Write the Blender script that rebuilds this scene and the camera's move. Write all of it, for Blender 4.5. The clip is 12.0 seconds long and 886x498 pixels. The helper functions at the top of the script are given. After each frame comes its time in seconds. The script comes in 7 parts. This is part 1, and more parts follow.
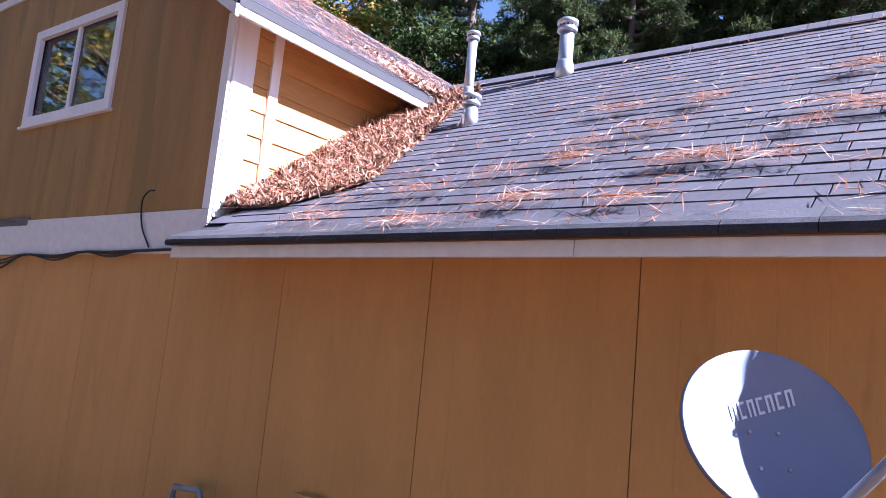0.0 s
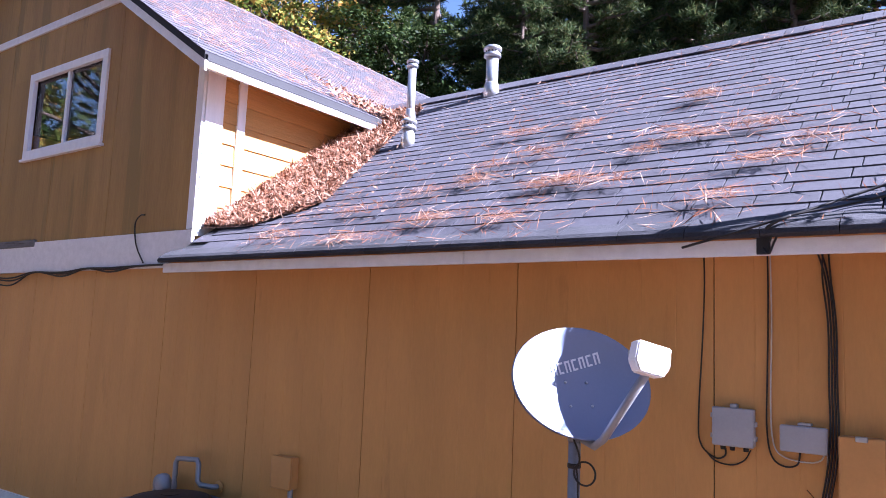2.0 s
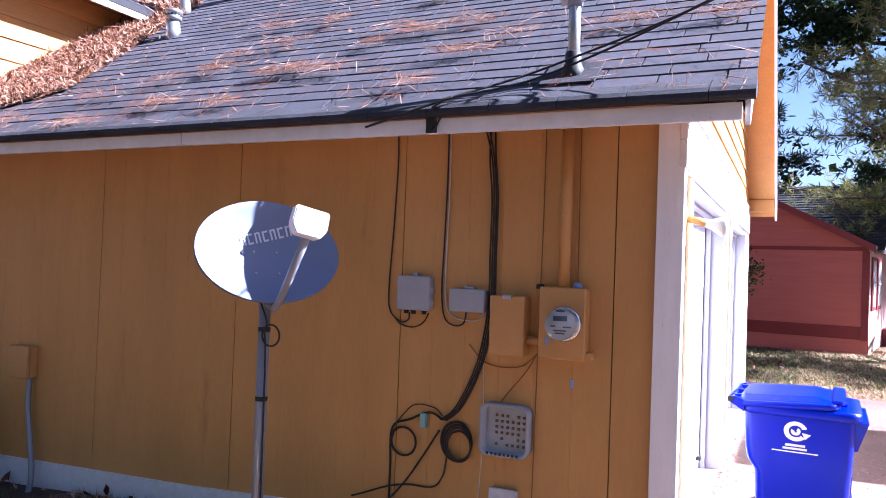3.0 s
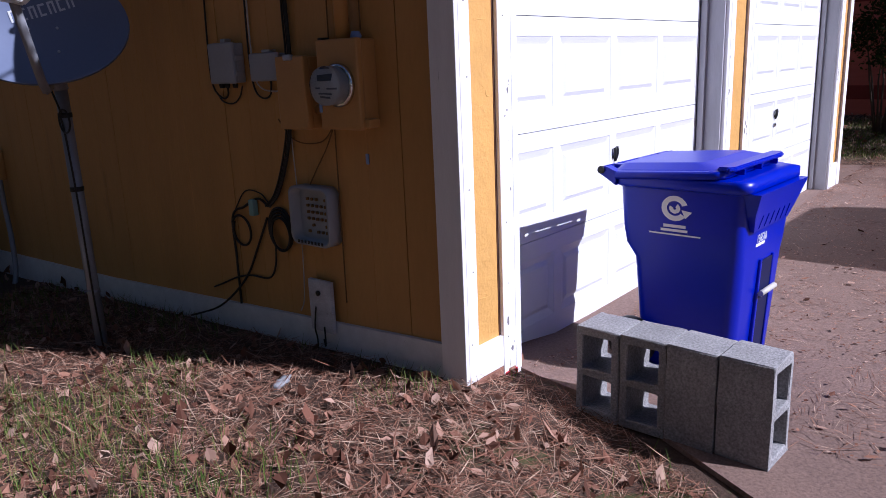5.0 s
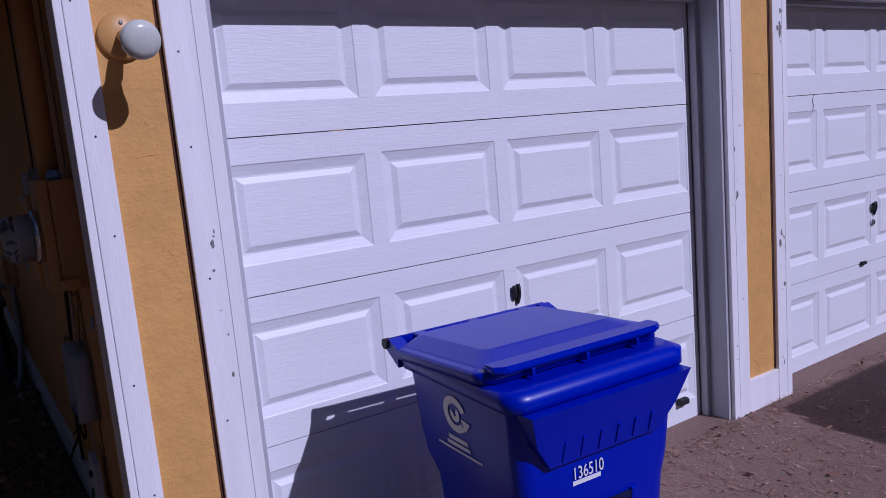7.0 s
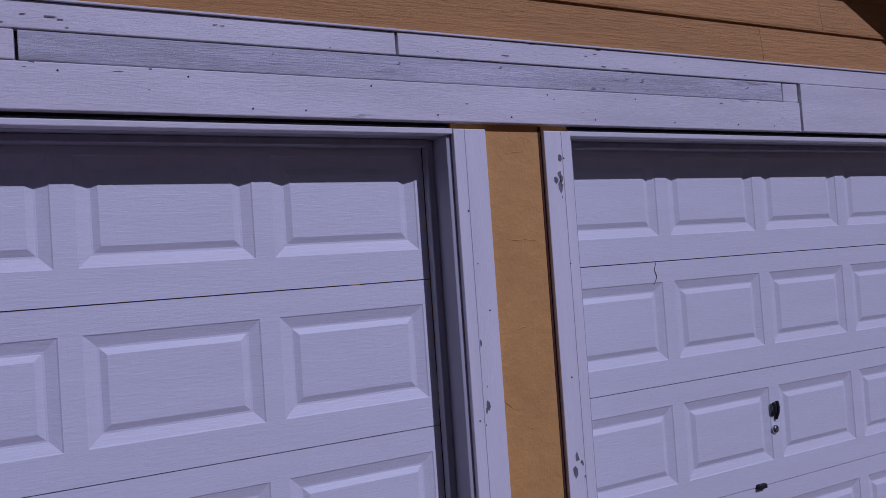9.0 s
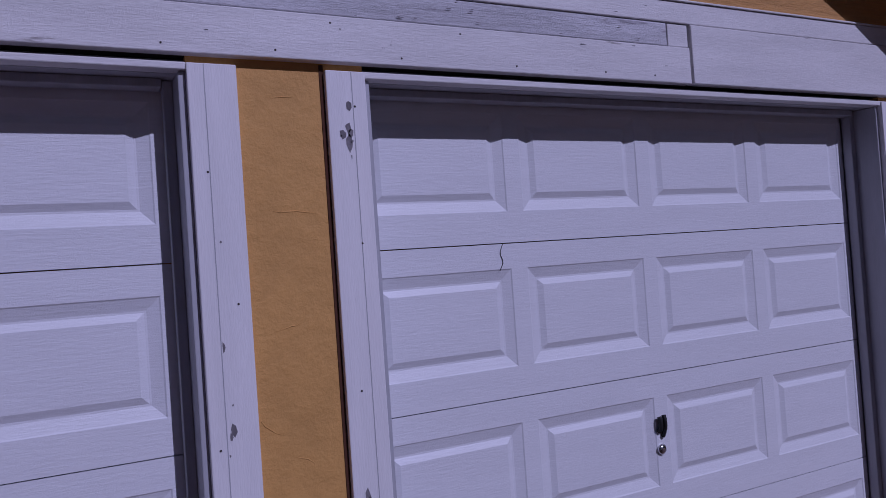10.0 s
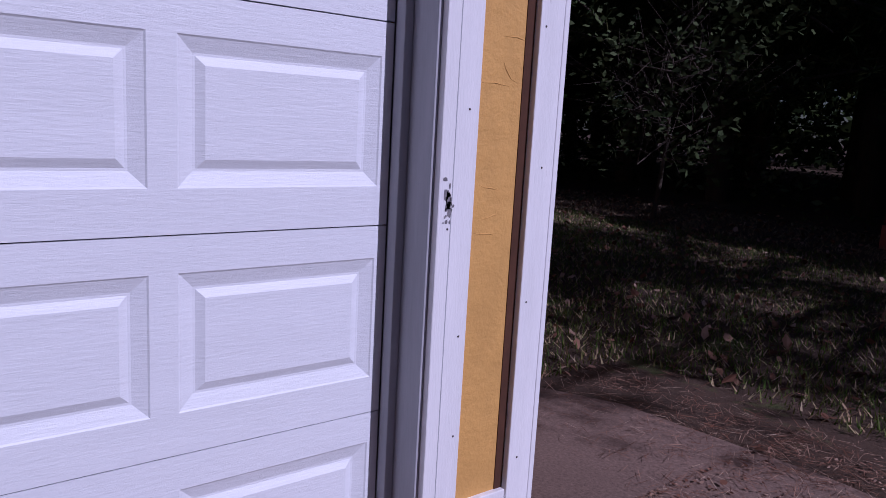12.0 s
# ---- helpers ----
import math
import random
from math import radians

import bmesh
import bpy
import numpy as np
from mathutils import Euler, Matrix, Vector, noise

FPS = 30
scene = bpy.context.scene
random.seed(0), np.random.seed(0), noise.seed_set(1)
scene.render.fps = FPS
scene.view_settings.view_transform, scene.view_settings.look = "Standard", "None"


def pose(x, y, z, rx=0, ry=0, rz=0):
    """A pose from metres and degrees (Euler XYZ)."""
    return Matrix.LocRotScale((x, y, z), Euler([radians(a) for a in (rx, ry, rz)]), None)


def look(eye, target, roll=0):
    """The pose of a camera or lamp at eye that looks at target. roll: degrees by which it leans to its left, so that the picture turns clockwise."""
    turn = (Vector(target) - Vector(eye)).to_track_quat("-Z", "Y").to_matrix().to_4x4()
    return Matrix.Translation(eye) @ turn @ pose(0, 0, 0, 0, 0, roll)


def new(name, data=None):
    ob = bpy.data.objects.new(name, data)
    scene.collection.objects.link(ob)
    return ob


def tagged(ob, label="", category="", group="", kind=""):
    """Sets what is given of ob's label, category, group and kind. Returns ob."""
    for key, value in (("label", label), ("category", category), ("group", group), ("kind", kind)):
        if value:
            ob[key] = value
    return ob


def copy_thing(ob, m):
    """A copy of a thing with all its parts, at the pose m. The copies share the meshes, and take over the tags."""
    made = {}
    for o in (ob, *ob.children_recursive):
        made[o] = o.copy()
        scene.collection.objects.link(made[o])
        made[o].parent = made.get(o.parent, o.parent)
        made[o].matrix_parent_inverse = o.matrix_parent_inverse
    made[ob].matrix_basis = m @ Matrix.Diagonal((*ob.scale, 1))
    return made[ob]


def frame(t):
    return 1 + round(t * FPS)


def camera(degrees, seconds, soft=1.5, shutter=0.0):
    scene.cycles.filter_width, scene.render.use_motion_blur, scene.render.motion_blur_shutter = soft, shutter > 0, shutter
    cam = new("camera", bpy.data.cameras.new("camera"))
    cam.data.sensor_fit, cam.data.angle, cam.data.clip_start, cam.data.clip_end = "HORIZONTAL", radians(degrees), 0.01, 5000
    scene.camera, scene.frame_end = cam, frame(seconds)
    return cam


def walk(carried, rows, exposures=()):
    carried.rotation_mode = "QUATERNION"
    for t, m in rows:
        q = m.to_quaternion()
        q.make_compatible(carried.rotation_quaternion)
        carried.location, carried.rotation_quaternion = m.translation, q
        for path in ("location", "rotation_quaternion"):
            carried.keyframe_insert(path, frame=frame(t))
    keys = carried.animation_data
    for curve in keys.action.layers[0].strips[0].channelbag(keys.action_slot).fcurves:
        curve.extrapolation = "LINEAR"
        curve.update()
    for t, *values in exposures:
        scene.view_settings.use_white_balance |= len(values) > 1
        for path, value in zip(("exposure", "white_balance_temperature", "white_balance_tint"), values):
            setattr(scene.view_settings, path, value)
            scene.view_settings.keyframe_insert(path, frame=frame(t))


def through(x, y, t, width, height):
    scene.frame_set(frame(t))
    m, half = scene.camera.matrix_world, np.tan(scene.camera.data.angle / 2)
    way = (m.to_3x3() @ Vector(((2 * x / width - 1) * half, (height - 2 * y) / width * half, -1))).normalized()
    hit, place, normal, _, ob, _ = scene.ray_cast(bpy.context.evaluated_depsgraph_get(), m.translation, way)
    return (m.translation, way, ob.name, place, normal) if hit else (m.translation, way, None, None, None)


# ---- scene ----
cam = camera(61.6, 12.0, 0.9)
EXPOSURES = [(0.0, 3.11, 5300, 27), (2.5, 3.24, 5270, 27), (3.0, 2.88, 5250, 26), (3.6, 1.85, 5200, 24), (5.4, 0.4, 5420, 23), (6.2, 0.0, 5400, 28), (7.1, -0.85, 5100, 37), (8.9, -1.62, 4950, 42), (9.6, -1.6, 4950, 43), (10.7, -1.66, 4950, 41), (12.0, -0.65, 5150, 37)]
PATH = [
    (0, (-1.368, -3.197, 1.824), (-2.567, -1.621, 2.103), 5.5),
    (0.5, (-1.152, -3.496, 1.804), (-2.481, -2.034, 2.113), 4.7),
    (1, (-0.874, -3.719, 1.886), (-2.253, -2.3, 2.178), 3.0),
    (1.5, (-0.698, -3.889, 1.887), (-2.029, -2.42, 2.152), 2.4),
    (2, (-0.374, -3.906, 1.863), (-1.547, -2.303, 2.098), 2.4),
    (2.5, (0.095, -3.89, 1.729), (-0.915, -2.173, 1.904), 2.2),
    (3, (0.472, -3.644, 1.637), (-0.378, -1.834, 1.681), 2.1),
    (3.3, (0.68, -3.439, 1.586), (-0.109, -1.603, 1.499), 3.9),
    (3.5, (0.857, -3.241, 1.527), (0.132, -1.386, 1.337), 5.3),
    (3.7, (1.011, -3.101, 1.478), (0.271, -1.264, 1.196), 5.8),
    (5.3, (1.832, -1.819, 1.437), (0.442, -0.464, 0.954), -5.9),
    (5.5, (1.878, -1.607, 1.476), (0.417, -0.325, 1.005), -7.8),
    (6, (1.933, -1.13, 1.499), (0.382, 0.052, 1.054), -9.2),
    (6.5, (2.063, -0.711, 1.56), (0.444, 0.411, 1.218), -7.0),
    (7, (2.151, -0.272, 1.573), (0.489, 0.8, 1.275), -5.0),
    (7.2, (2.136, -0.088, 1.549), (0.462, 0.974, 1.286), -4.4),
    (8.8, (2.2, 1.356, 1.647), (0.414, 2.254, 1.661), -3.7),
    (9, (2.19, 1.549, 1.66), (0.401, 2.442, 1.711), -4.0),
    (9.5, (2.116, 2.008, 1.64), (0.304, 2.852, 1.716), -4.2),
    (10, (1.935, 2.418, 1.577), (0.15, 3.32, 1.612), -4.0),
    (10.5, (1.752, 2.854, 1.58), (0.048, 3.902, 1.563), -2.5),
    (11, (1.655, 3.371, 1.554), (0.015, 4.513, 1.478), -1.7),
    (11.5, (1.529, 3.904, 1.498), (-0.043, 5.128, 1.318), -0.7),
    (12, (1.439, 4.402, 1.391), (-0.114, 5.617, 1.051), 3.2),
]
walk(cam, [(t, look(eye, target, roll)) for t, eye, target, roll in PATH], EXPOSURES)

# ---- light ----
SUN = Vector((0.743, 0.254, 0.618)).normalized()
sun = new("sun", bpy.data.lights.new("sun", "SUN"))
sun.data.energy, sun.data.angle, sun.data.color = 4.4, radians(0.53), (1.0, 0.955, 0.89)
sun.matrix_world = look(SUN * 40, (0, 0, 0))
world = bpy.data.worlds.new("sky")
scene.world = world
world.use_nodes = True
sky = world.node_tree.nodes.new("ShaderNodeTexSky")
sky.sky_type, sky.sun_disc = "NISHITA", False
sky.sun_elevation = math.asin(SUN.z)
sky.sun_rotation = math.atan2(SUN.x, SUN.y)
sky.air_density, sky.dust_density, sky.ozone_density = 1.0, 0.6, 1.5
back = world.node_tree.nodes["Background"]
back.inputs["Strength"].default_value = 0.0265
world.node_tree.links.new(sky.outputs[0], back.inputs["Color"])

# ---- materials ----


def material(name, base, rough=0.6, low=0.75, scale=2.0, fine=40.0, grain=0.12, bump=0.15, stretch=(1, 1, 1), metal=0.0,
             rand=0.0, spots=None, depth=0.004, spec=0.4):
    """A procedural paint, stone or wood: broad variation, fine grain, relief, and optional worn spots (colour, share, scale)."""
    m = bpy.data.materials.new(name)
    m.use_nodes = True
    nodes, links = m.node_tree.nodes, m.node_tree.links
    shader = nodes["Principled BSDF"]
    coord = nodes.new("ShaderNodeTexCoord")
    place = nodes.new("ShaderNodeMapping")
    place.inputs["Scale"].default_value = stretch
    links.new(coord.outputs["Object"], place.inputs["Vector"])

    def noise_at(size, detail=4.0, roughness=0.6):
        n = nodes.new("ShaderNodeTexNoise")
        n.inputs["Scale"].default_value, n.inputs["Detail"].default_value, n.inputs["Roughness"].default_value = size, detail, roughness
        links.new(place.outputs["Vector"], n.inputs["Vector"])
        return n

    def mixed(kind, factor, a, b):
        n = nodes.new("ShaderNodeMix")
        n.data_type, n.blend_type = "RGBA", kind
        for index, value in ((0, factor), (6, a), (7, b)):
            if isinstance(value, bpy.types.NodeSocket):
                links.new(value, n.inputs[index])
            else:
                n.inputs[index].default_value = value
        return n.outputs[2]

    def ramp(source, a, b):
        n = nodes.new("ShaderNodeMapRange")
        n.inputs["From Min"].default_value, n.inputs["From Max"].default_value = a, b
        links.new(source, n.inputs["Value"])
        return n.outputs["Result"]

    broad, small = noise_at(scale), noise_at(fine, 6.0, 0.7)
    colour = mixed("MIX", ramp(broad.outputs["Fac"], 0.3, 0.7), (*[c * low for c in base], 1), (*base, 1))
    shade = ramp(small.outputs["Fac"], 0.25, 0.75)
    grey = nodes.new("ShaderNodeMapRange")
    grey.inputs["To Min"].default_value, grey.inputs["To Max"].default_value = 1 - grain, 1 + grain
    links.new(shade, grey.inputs["Value"])
    colour = mixed("MULTIPLY", 1.0, colour, grey.outputs["Result"])
    if rand:
        info = nodes.new("ShaderNodeObjectInfo")
        isle = nodes.new("ShaderNodeNewGeometry")
        both = nodes.new("ShaderNodeMath")
        both.operation = "ADD"
        links.new(info.outputs["Random"], both.inputs[0])
        links.new(isle.outputs["Random Per Island"], both.inputs[1])
        wrap = nodes.new("ShaderNodeMath")
        wrap.operation = "FRACT"
        links.new(both.outputs[0], wrap.inputs[0])
        vary = nodes.new("ShaderNodeMapRange")
        vary.inputs["To Min"].default_value, vary.inputs["To Max"].default_value = 1 - rand, 1 + rand
        links.new(wrap.outputs[0], vary.inputs["Value"])
        colour = mixed("MULTIPLY", 1.0, colour, vary.outputs["Result"])
    if spots:
        tint, share, size = spots
        worn = noise_at(size, 8.0, 0.65)
        colour = mixed("MIX", ramp(worn.outputs["Fac"], 1 - share, 1 - share + 0.06), colour, (*tint, 1))
    links.new(colour, shader.inputs["Base Color"])
    shader.inputs["Roughness"].default_value = rough
    shader.inputs["Metallic"].default_value = metal
    shader.inputs["Specular IOR Level"].default_value = spec
    if bump:
        relief = nodes.new("ShaderNodeBump")
        relief.inputs["Strength"].default_value, relief.inputs["Distance"].default_value = bump, depth
        links.new(small.outputs["Fac"], relief.inputs["Height"])
        links.new(relief.outputs["Normal"], shader.inputs["Normal"])
    return m


TAN = (0.575, 0.30, 0.089)
tan_wood = material("tan painted plywood", TAN, 0.55, 0.86, 1.6, 30, 0.06, 0.3, (2.4, 2.4, 0.5), rand=0.04, spots=((0.45, 0.235, 0.07), 0.37, 1.3))
tan_grimy = material("tan painted plywood with grime", (0.38, 0.215, 0.062), 0.6, 0.72, 0.9, 22, 0.16, 0.35, (4, 4, 0.3), rand=0.05, spots=((0.25, 0.155, 0.045), 0.44, 0.8))
tan_lap = material("tan painted lap siding", TAN, 0.55, 0.88, 1.5, 12, 0.12, 1.0, (5, 0.6, 8), rand=0.04, depth=0.008)
tan_stucco = material("tan stucco patch", (0.66, 0.36, 0.10), 0.7, 0.88, 3.0, 14, 0.08, 0.6, depth=0.012)
tan_metal = material("tan painted metal", (0.53, 0.275, 0.085), 0.4, 0.9, 5, 60, 0.05, 0.05, rand=0.03)
white_wood = material("white painted board", (0.80, 0.78, 0.79), 0.5, 0.86, 2.0, 30, 0.08, 0.5, (6, 0.9, 7), spots=((0.40, 0.37, 0.37), 0.325, 5.0))
white_trim = material("white painted trim", (0.86, 0.84, 0.86), 0.5, 0.9, 2.0, 34, 0.05, 0.3, (7, 7, 0.7), spots=((0.36, 0.33, 0.32), 0.31, 7.0))
white_worn = material("grey weathered white board", (0.70, 0.69, 0.74), 0.6, 0.66, 1.6, 22, 0.22, 0.9, (6, 0.8, 10), spots=((0.36, 0.34, 0.38), 0.40, 2.6))
white_door = material("white embossed steel door", (0.78, 0.785, 0.82), 0.45, 0.95, 1.5, 16, 0.025, 0.5, (2, 1.0, 9), depth=0.003)
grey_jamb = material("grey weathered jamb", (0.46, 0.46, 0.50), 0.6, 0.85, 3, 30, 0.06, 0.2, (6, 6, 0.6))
shingle = material("grey asphalt shingle", (0.058, 0.056, 0.072), 0.85, 0.8, 1.2, 190, 0.35, 0.6, rand=0.14, depth=0.003)
dark_edge = material("dark asphalt edge", (0.042, 0.042, 0.052), 0.9, 0.6, 5, 150, 0.7, 1.0, rand=0.1)
felt = material("shaded shingle underlay", (0.03, 0.03, 0.035), 0.9, 0.8, 3, 100, 0.2, 0)
concrete = material("brown-grey concrete drive", (0.235, 0.152, 0.122), 0.85, 0.68, 0.7, 85, 0.5, 0.7, spots=((0.14, 0.078, 0.056), 0.36, 9.0))
block_grey = material("grey concrete block", (0.31, 0.305, 0.31), 0.9, 0.7, 7, 110, 0.6, 1.0, rand=0.14)
soil = material("leaf-strewn soil", (0.105, 0.062, 0.042), 0.95, 0.6, 0.8, 60, 0.4, 0.9, depth=0.02, spots=((0.09, 0.095, 0.03), 0.42, 1.6))
joint_brown = material("bare brown wood in the joint", (0.09, 0.035, 0.018), 0.9, 0.7, 4, 40, 0.2, 0.1)
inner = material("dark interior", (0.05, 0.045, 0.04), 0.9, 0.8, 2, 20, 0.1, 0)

# ---- builders ----


def box(bm, x0, x1, y0, y1, z0, z1, bevel=0.0):
    """A cuboid, with rounded edges where bevel is given."""
    vs = [bm.verts.new((x, y, z)) for x in (x0, x1) for y in (y0, y1) for z in (z0, z1)]
    fs = [bm.faces.new([vs[i] for i in q]) for q in ((0, 1, 3, 2), (4, 6, 7, 5), (0, 4, 5, 1), (2, 3, 7, 6), (0, 2, 6, 4), (1, 5, 7, 3))]
    if bevel:
        edges = list({e for f in fs for e in f.edges})
        bmesh.ops.bevel(bm, geom=edges, offset=bevel, segments=2, affect="EDGES", profile=0.5)
    return bm


def prism(bm, outline, axis, a, b):
    """An outline of (u, v) pairs drawn out along an axis from a to b; x: (y, z), y: (x, z), z: (x, y)."""
    def at(u, v, w):
        return {"x": (w, u, v), "y": (u, w, v), "z": (u, v, w)}[axis]
    low = [bm.verts.new(at(u, v, a)) for u, v in outline]
    high = [bm.verts.new(at(u, v, b)) for u, v in outline]
    bm.faces.new(low), bm.faces.new(high[::-1])
    n = len(outline)
    for i in range(n):
        bm.faces.new((low[i], high[i], high[(i + 1) % n], low[(i + 1) % n]))
    bmesh.ops.recalc_face_normals(bm, faces=bm.faces[:])
    return bm


def tube(bm, points, radius, sides=8, cap=True):
    """A round pipe or cable along points."""
    pts = [Vector(p) for p in points]
    rings, side = [], None
    for i, p in enumerate(pts):
        way = (pts[min(i + 1, len(pts) - 1)] - pts[max(i - 1, 0)]).normalized()
        if side is None:
            side = way.orthogonal().normalized()
        side = (side - way * side.dot(way)).normalized()
        other = way.cross(side)
        r = radius[i] if isinstance(radius, (list, tuple)) else radius
        rings.append([bm.verts.new(p + (side * math.cos(a) + other * math.sin(a)) * r) for a in (2 * math.pi * k / sides for k in range(sides))])
    for one, two in zip(rings, rings[1:]):
        for k in range(sides):
            f = bm.faces.new((one[k], one[(k + 1) % sides], two[(k + 1) % sides], two[k]))
            f.smooth = True
    if cap:
        bm.faces.new(rings[0][::-1]), bm.faces.new(rings[-1])
    return bm


def lathe(bm, profile, centre=(0, 0, 0), sides=20, axis="z"):
    """A turned shape from (radius, height) pairs."""
    rings = []
    for r, h in profile:
        ring = []
        for k in range(sides):
            a = 2 * math.pi * k / sides
            c, s = r * math.cos(a), r * math.sin(a)
            p = {"z": (c, s, h), "y": (c, h, s), "x": (h, c, s)}[axis]
            ring.append(bm.verts.new(Vector(centre) + Vector(p)))
        rings.append(ring)
    for one, two in zip(rings, rings[1:]):
        for k in range(sides):
            f = bm.faces.new((one[k], one[(k + 1) % sides], two[(k + 1) % sides], two[k]))
            f.smooth = True
    bm.faces.new(rings[0][::-1]), bm.faces.new(rings[-1])
    bmesh.ops.recalc_face_normals(bm, faces=bm.faces[:])
    return bm


def part(name, bm, mat, parent=None, label="", kind=""):
    """Links a bmesh as one mesh object, under a thing or part."""
    data = bpy.data.meshes.new(name)
    bm.to_mesh(data)
    bm.free()
    data.materials.append(mat)
    ob = new(name, data)
    if parent is not None:
        ob.parent = parent
    return tagged(ob, label, kind=kind)


def thing(name, label, category="", group="", kind="", at=(0, 0, 0)):
    ob = new(name)
    ob.empty_display_size = 0.2
    ob.location = at
    return tagged(ob, label, category, group, kind)


def shared(name, data, parent, m=None):
    """A piece on shared mesh data."""
    ob = new(name, data)
    ob.parent = parent
    if m is not None:
        ob.matrix_basis = m
    return ob


def mesh_of(name, bm, mat):
    data = bpy.data.meshes.new(name)
    bm.to_mesh(data)
    bm.free()
    data.materials.append(mat)
    return data


def smooth(a, b, v):
    v = min(max((v - a) / (b - a), 0.0), 1.0)
    return v * v * (3 - 2 * v)


def ground_z(x, y):
    lawn = max(0.19 + 0.058 * x, -0.12 + 0.006 * x)
    lawn = min(max(lawn, -0.22), 0.3)
    drive = 0.05 + 0.01 * min(max(y, 0.0), 3.0) + 0.012 * min(max(y - 3.0, 0.0), 4.0)
    s = smooth(-0.1, 0.7, x + 0.8 * y)
    return lawn * (1 - s) + drive * s


# ---- plan: the garage's corner stands at the origin, its front along y, its side along x ----
SIDE, FRONT = 0.05, 0.0
BLOCK_EAST, BLOCK_WEST, BLOCK_NORTH = -6.0, -13.6, 8.5
PITCH, ROOF_AT_SIDE = 0.718, 2.64
EAVE_Y, RIDGE_Y, FAR_Y, FAR_Z = -0.33, 2.72, 6.0, 2.477
RAKE_X = 0.305


def roof_z(y):
    top = ROOF_AT_SIDE + PITCH * RIDGE_Y
    return ROOF_AT_SIDE + PITCH * y if y < RIDGE_Y else top - (y - RIDGE_Y) * (top - FAR_Z) / (FAR_Y - RIDGE_Y)


# ---- ground ----
bm = bmesh.new()
xs = [-400, -150, -70, -40, -26] + [-18 + 0.5 * i for i in range(33)] + [-1.5 + 0.2 * i for i in range(26)] + [4, 5, 6.5, 8, 10, 14, 20, 30, 50, 100, 300]
ys = [-300, -100, -50, -30, -20, -14, -10, -8] + [-6 + 0.25 * i for i in range(57)] + [9, 10, 11, 12, 14, 16, 18, 20, 24, 30, 40, 60, 100, 400]
grid = [[bm.verts.new((x, y, ground_z(x, y) + 0.018 * noise.noise((x * 1.7, y * 1.7, 0)) * (1 - smooth(0.2, 0.9, x + 0.8 * y) * (1 - smooth(7, 9, y))))) for y in ys] for x in xs]
for i in range(len(xs) - 1):
    for j in range(len(ys) - 1):
        bm.faces.new((grid[i][j], grid[i + 1][j], grid[i + 1][j + 1], grid[i][j + 1])).smooth = True
ground = part("ground", bm, soil, None, "brown soil strewn with dry leaves and patchy grass", kind="structure")
tagged(ground, category="ground")

# drive slab before the doors
bm = bmesh.new()
edge = [(-0.3, 0.39), (0.5, 0.39), (1.4, -0.09), (2.8, -1.1), (8.3, -2.8), (8.3, 6.9), (2.8, 7.1), (0.3, 7.2), (-0.6, 7.1), (-1.0, 6.9), (-1.0, 5.95), (-0.3, 5.9)]
prism(bm, edge, "z", -0.25, 0)
bmesh.ops.triangulate(bm, faces=bm.faces[:])
for _ in range(4):
    bmesh.ops.subdivide_edges(bm, edges=[e for e in bm.edges if e.calc_length() > 0.6], cuts=1)
    bmesh.ops.triangulate(bm, faces=[f for f in bm.faces if len(f.verts) > 4])
for v in bm.verts:
    v.co.z += ground_z(v.co.x, v.co.y) + 0.02
drive = part("drive", bm, concrete, None, "stained brown-grey concrete drive with pine needles", kind="structure")
tagged(drive, category="drive")

# ---- south side wall of plywood panels ----
wall_south = thing("wall_south", "tan painted grooved plywood wall with vertical seams", "wall", kind="structure")
bm = bmesh.new()
box(bm, BLOCK_WEST + 0.02, -0.02, SIDE + 0.014, SIDE + 0.14, -0.6, 2.5)
part("wall_core", bm, inner, wall_south)
seams = [BLOCK_WEST + 0.05, -12.3, -11.1, -9.9, -8.76, -7.55, -6.33, -5.12, -3.90, -2.69, -1.51, -0.32, -0.02]
for a, b in zip(seams, seams[1:]):
    bm = bmesh.new()
    n = max(1, round((b - a) / 0.2))
    step = (b - a - 0.006) / n
    outline = [(a + 0.003, SIDE + 0.012), (a + 0.003, SIDE)]
    for k in range(1, n):
        g = a + 0.003 + k * step
        outline += [(g - 0.004, SIDE), (g - 0.002, SIDE + 0.0014), (g + 0.002, SIDE + 0.0014), (g + 0.004, SIDE)]
    outline += [(b - 0.003, SIDE), (b - 0.003, SIDE + 0.012)]
    prism(bm, outline, "z", -0.5, 2.42)
    part("wall_panel", bm, tan_wood, wall_south)

# white skirt board along the foot of the side wall
bm = bmesh.new()
outline = [(-0.12, 0.182), (-0.12, 0.329), (-3.0, 0.163), (-6.0, 0.06), (-13.6, -0.01), (-13.6, -0.5), (-6, -0.4), (-3.0, 0.02)]
prism(bm, outline, "y", SIDE - 0.022, SIDE + 0.004)
skirt = part("skirt_board", bm, white_wood, None, "white painted skirt board along the wall's foot", kind="structure")

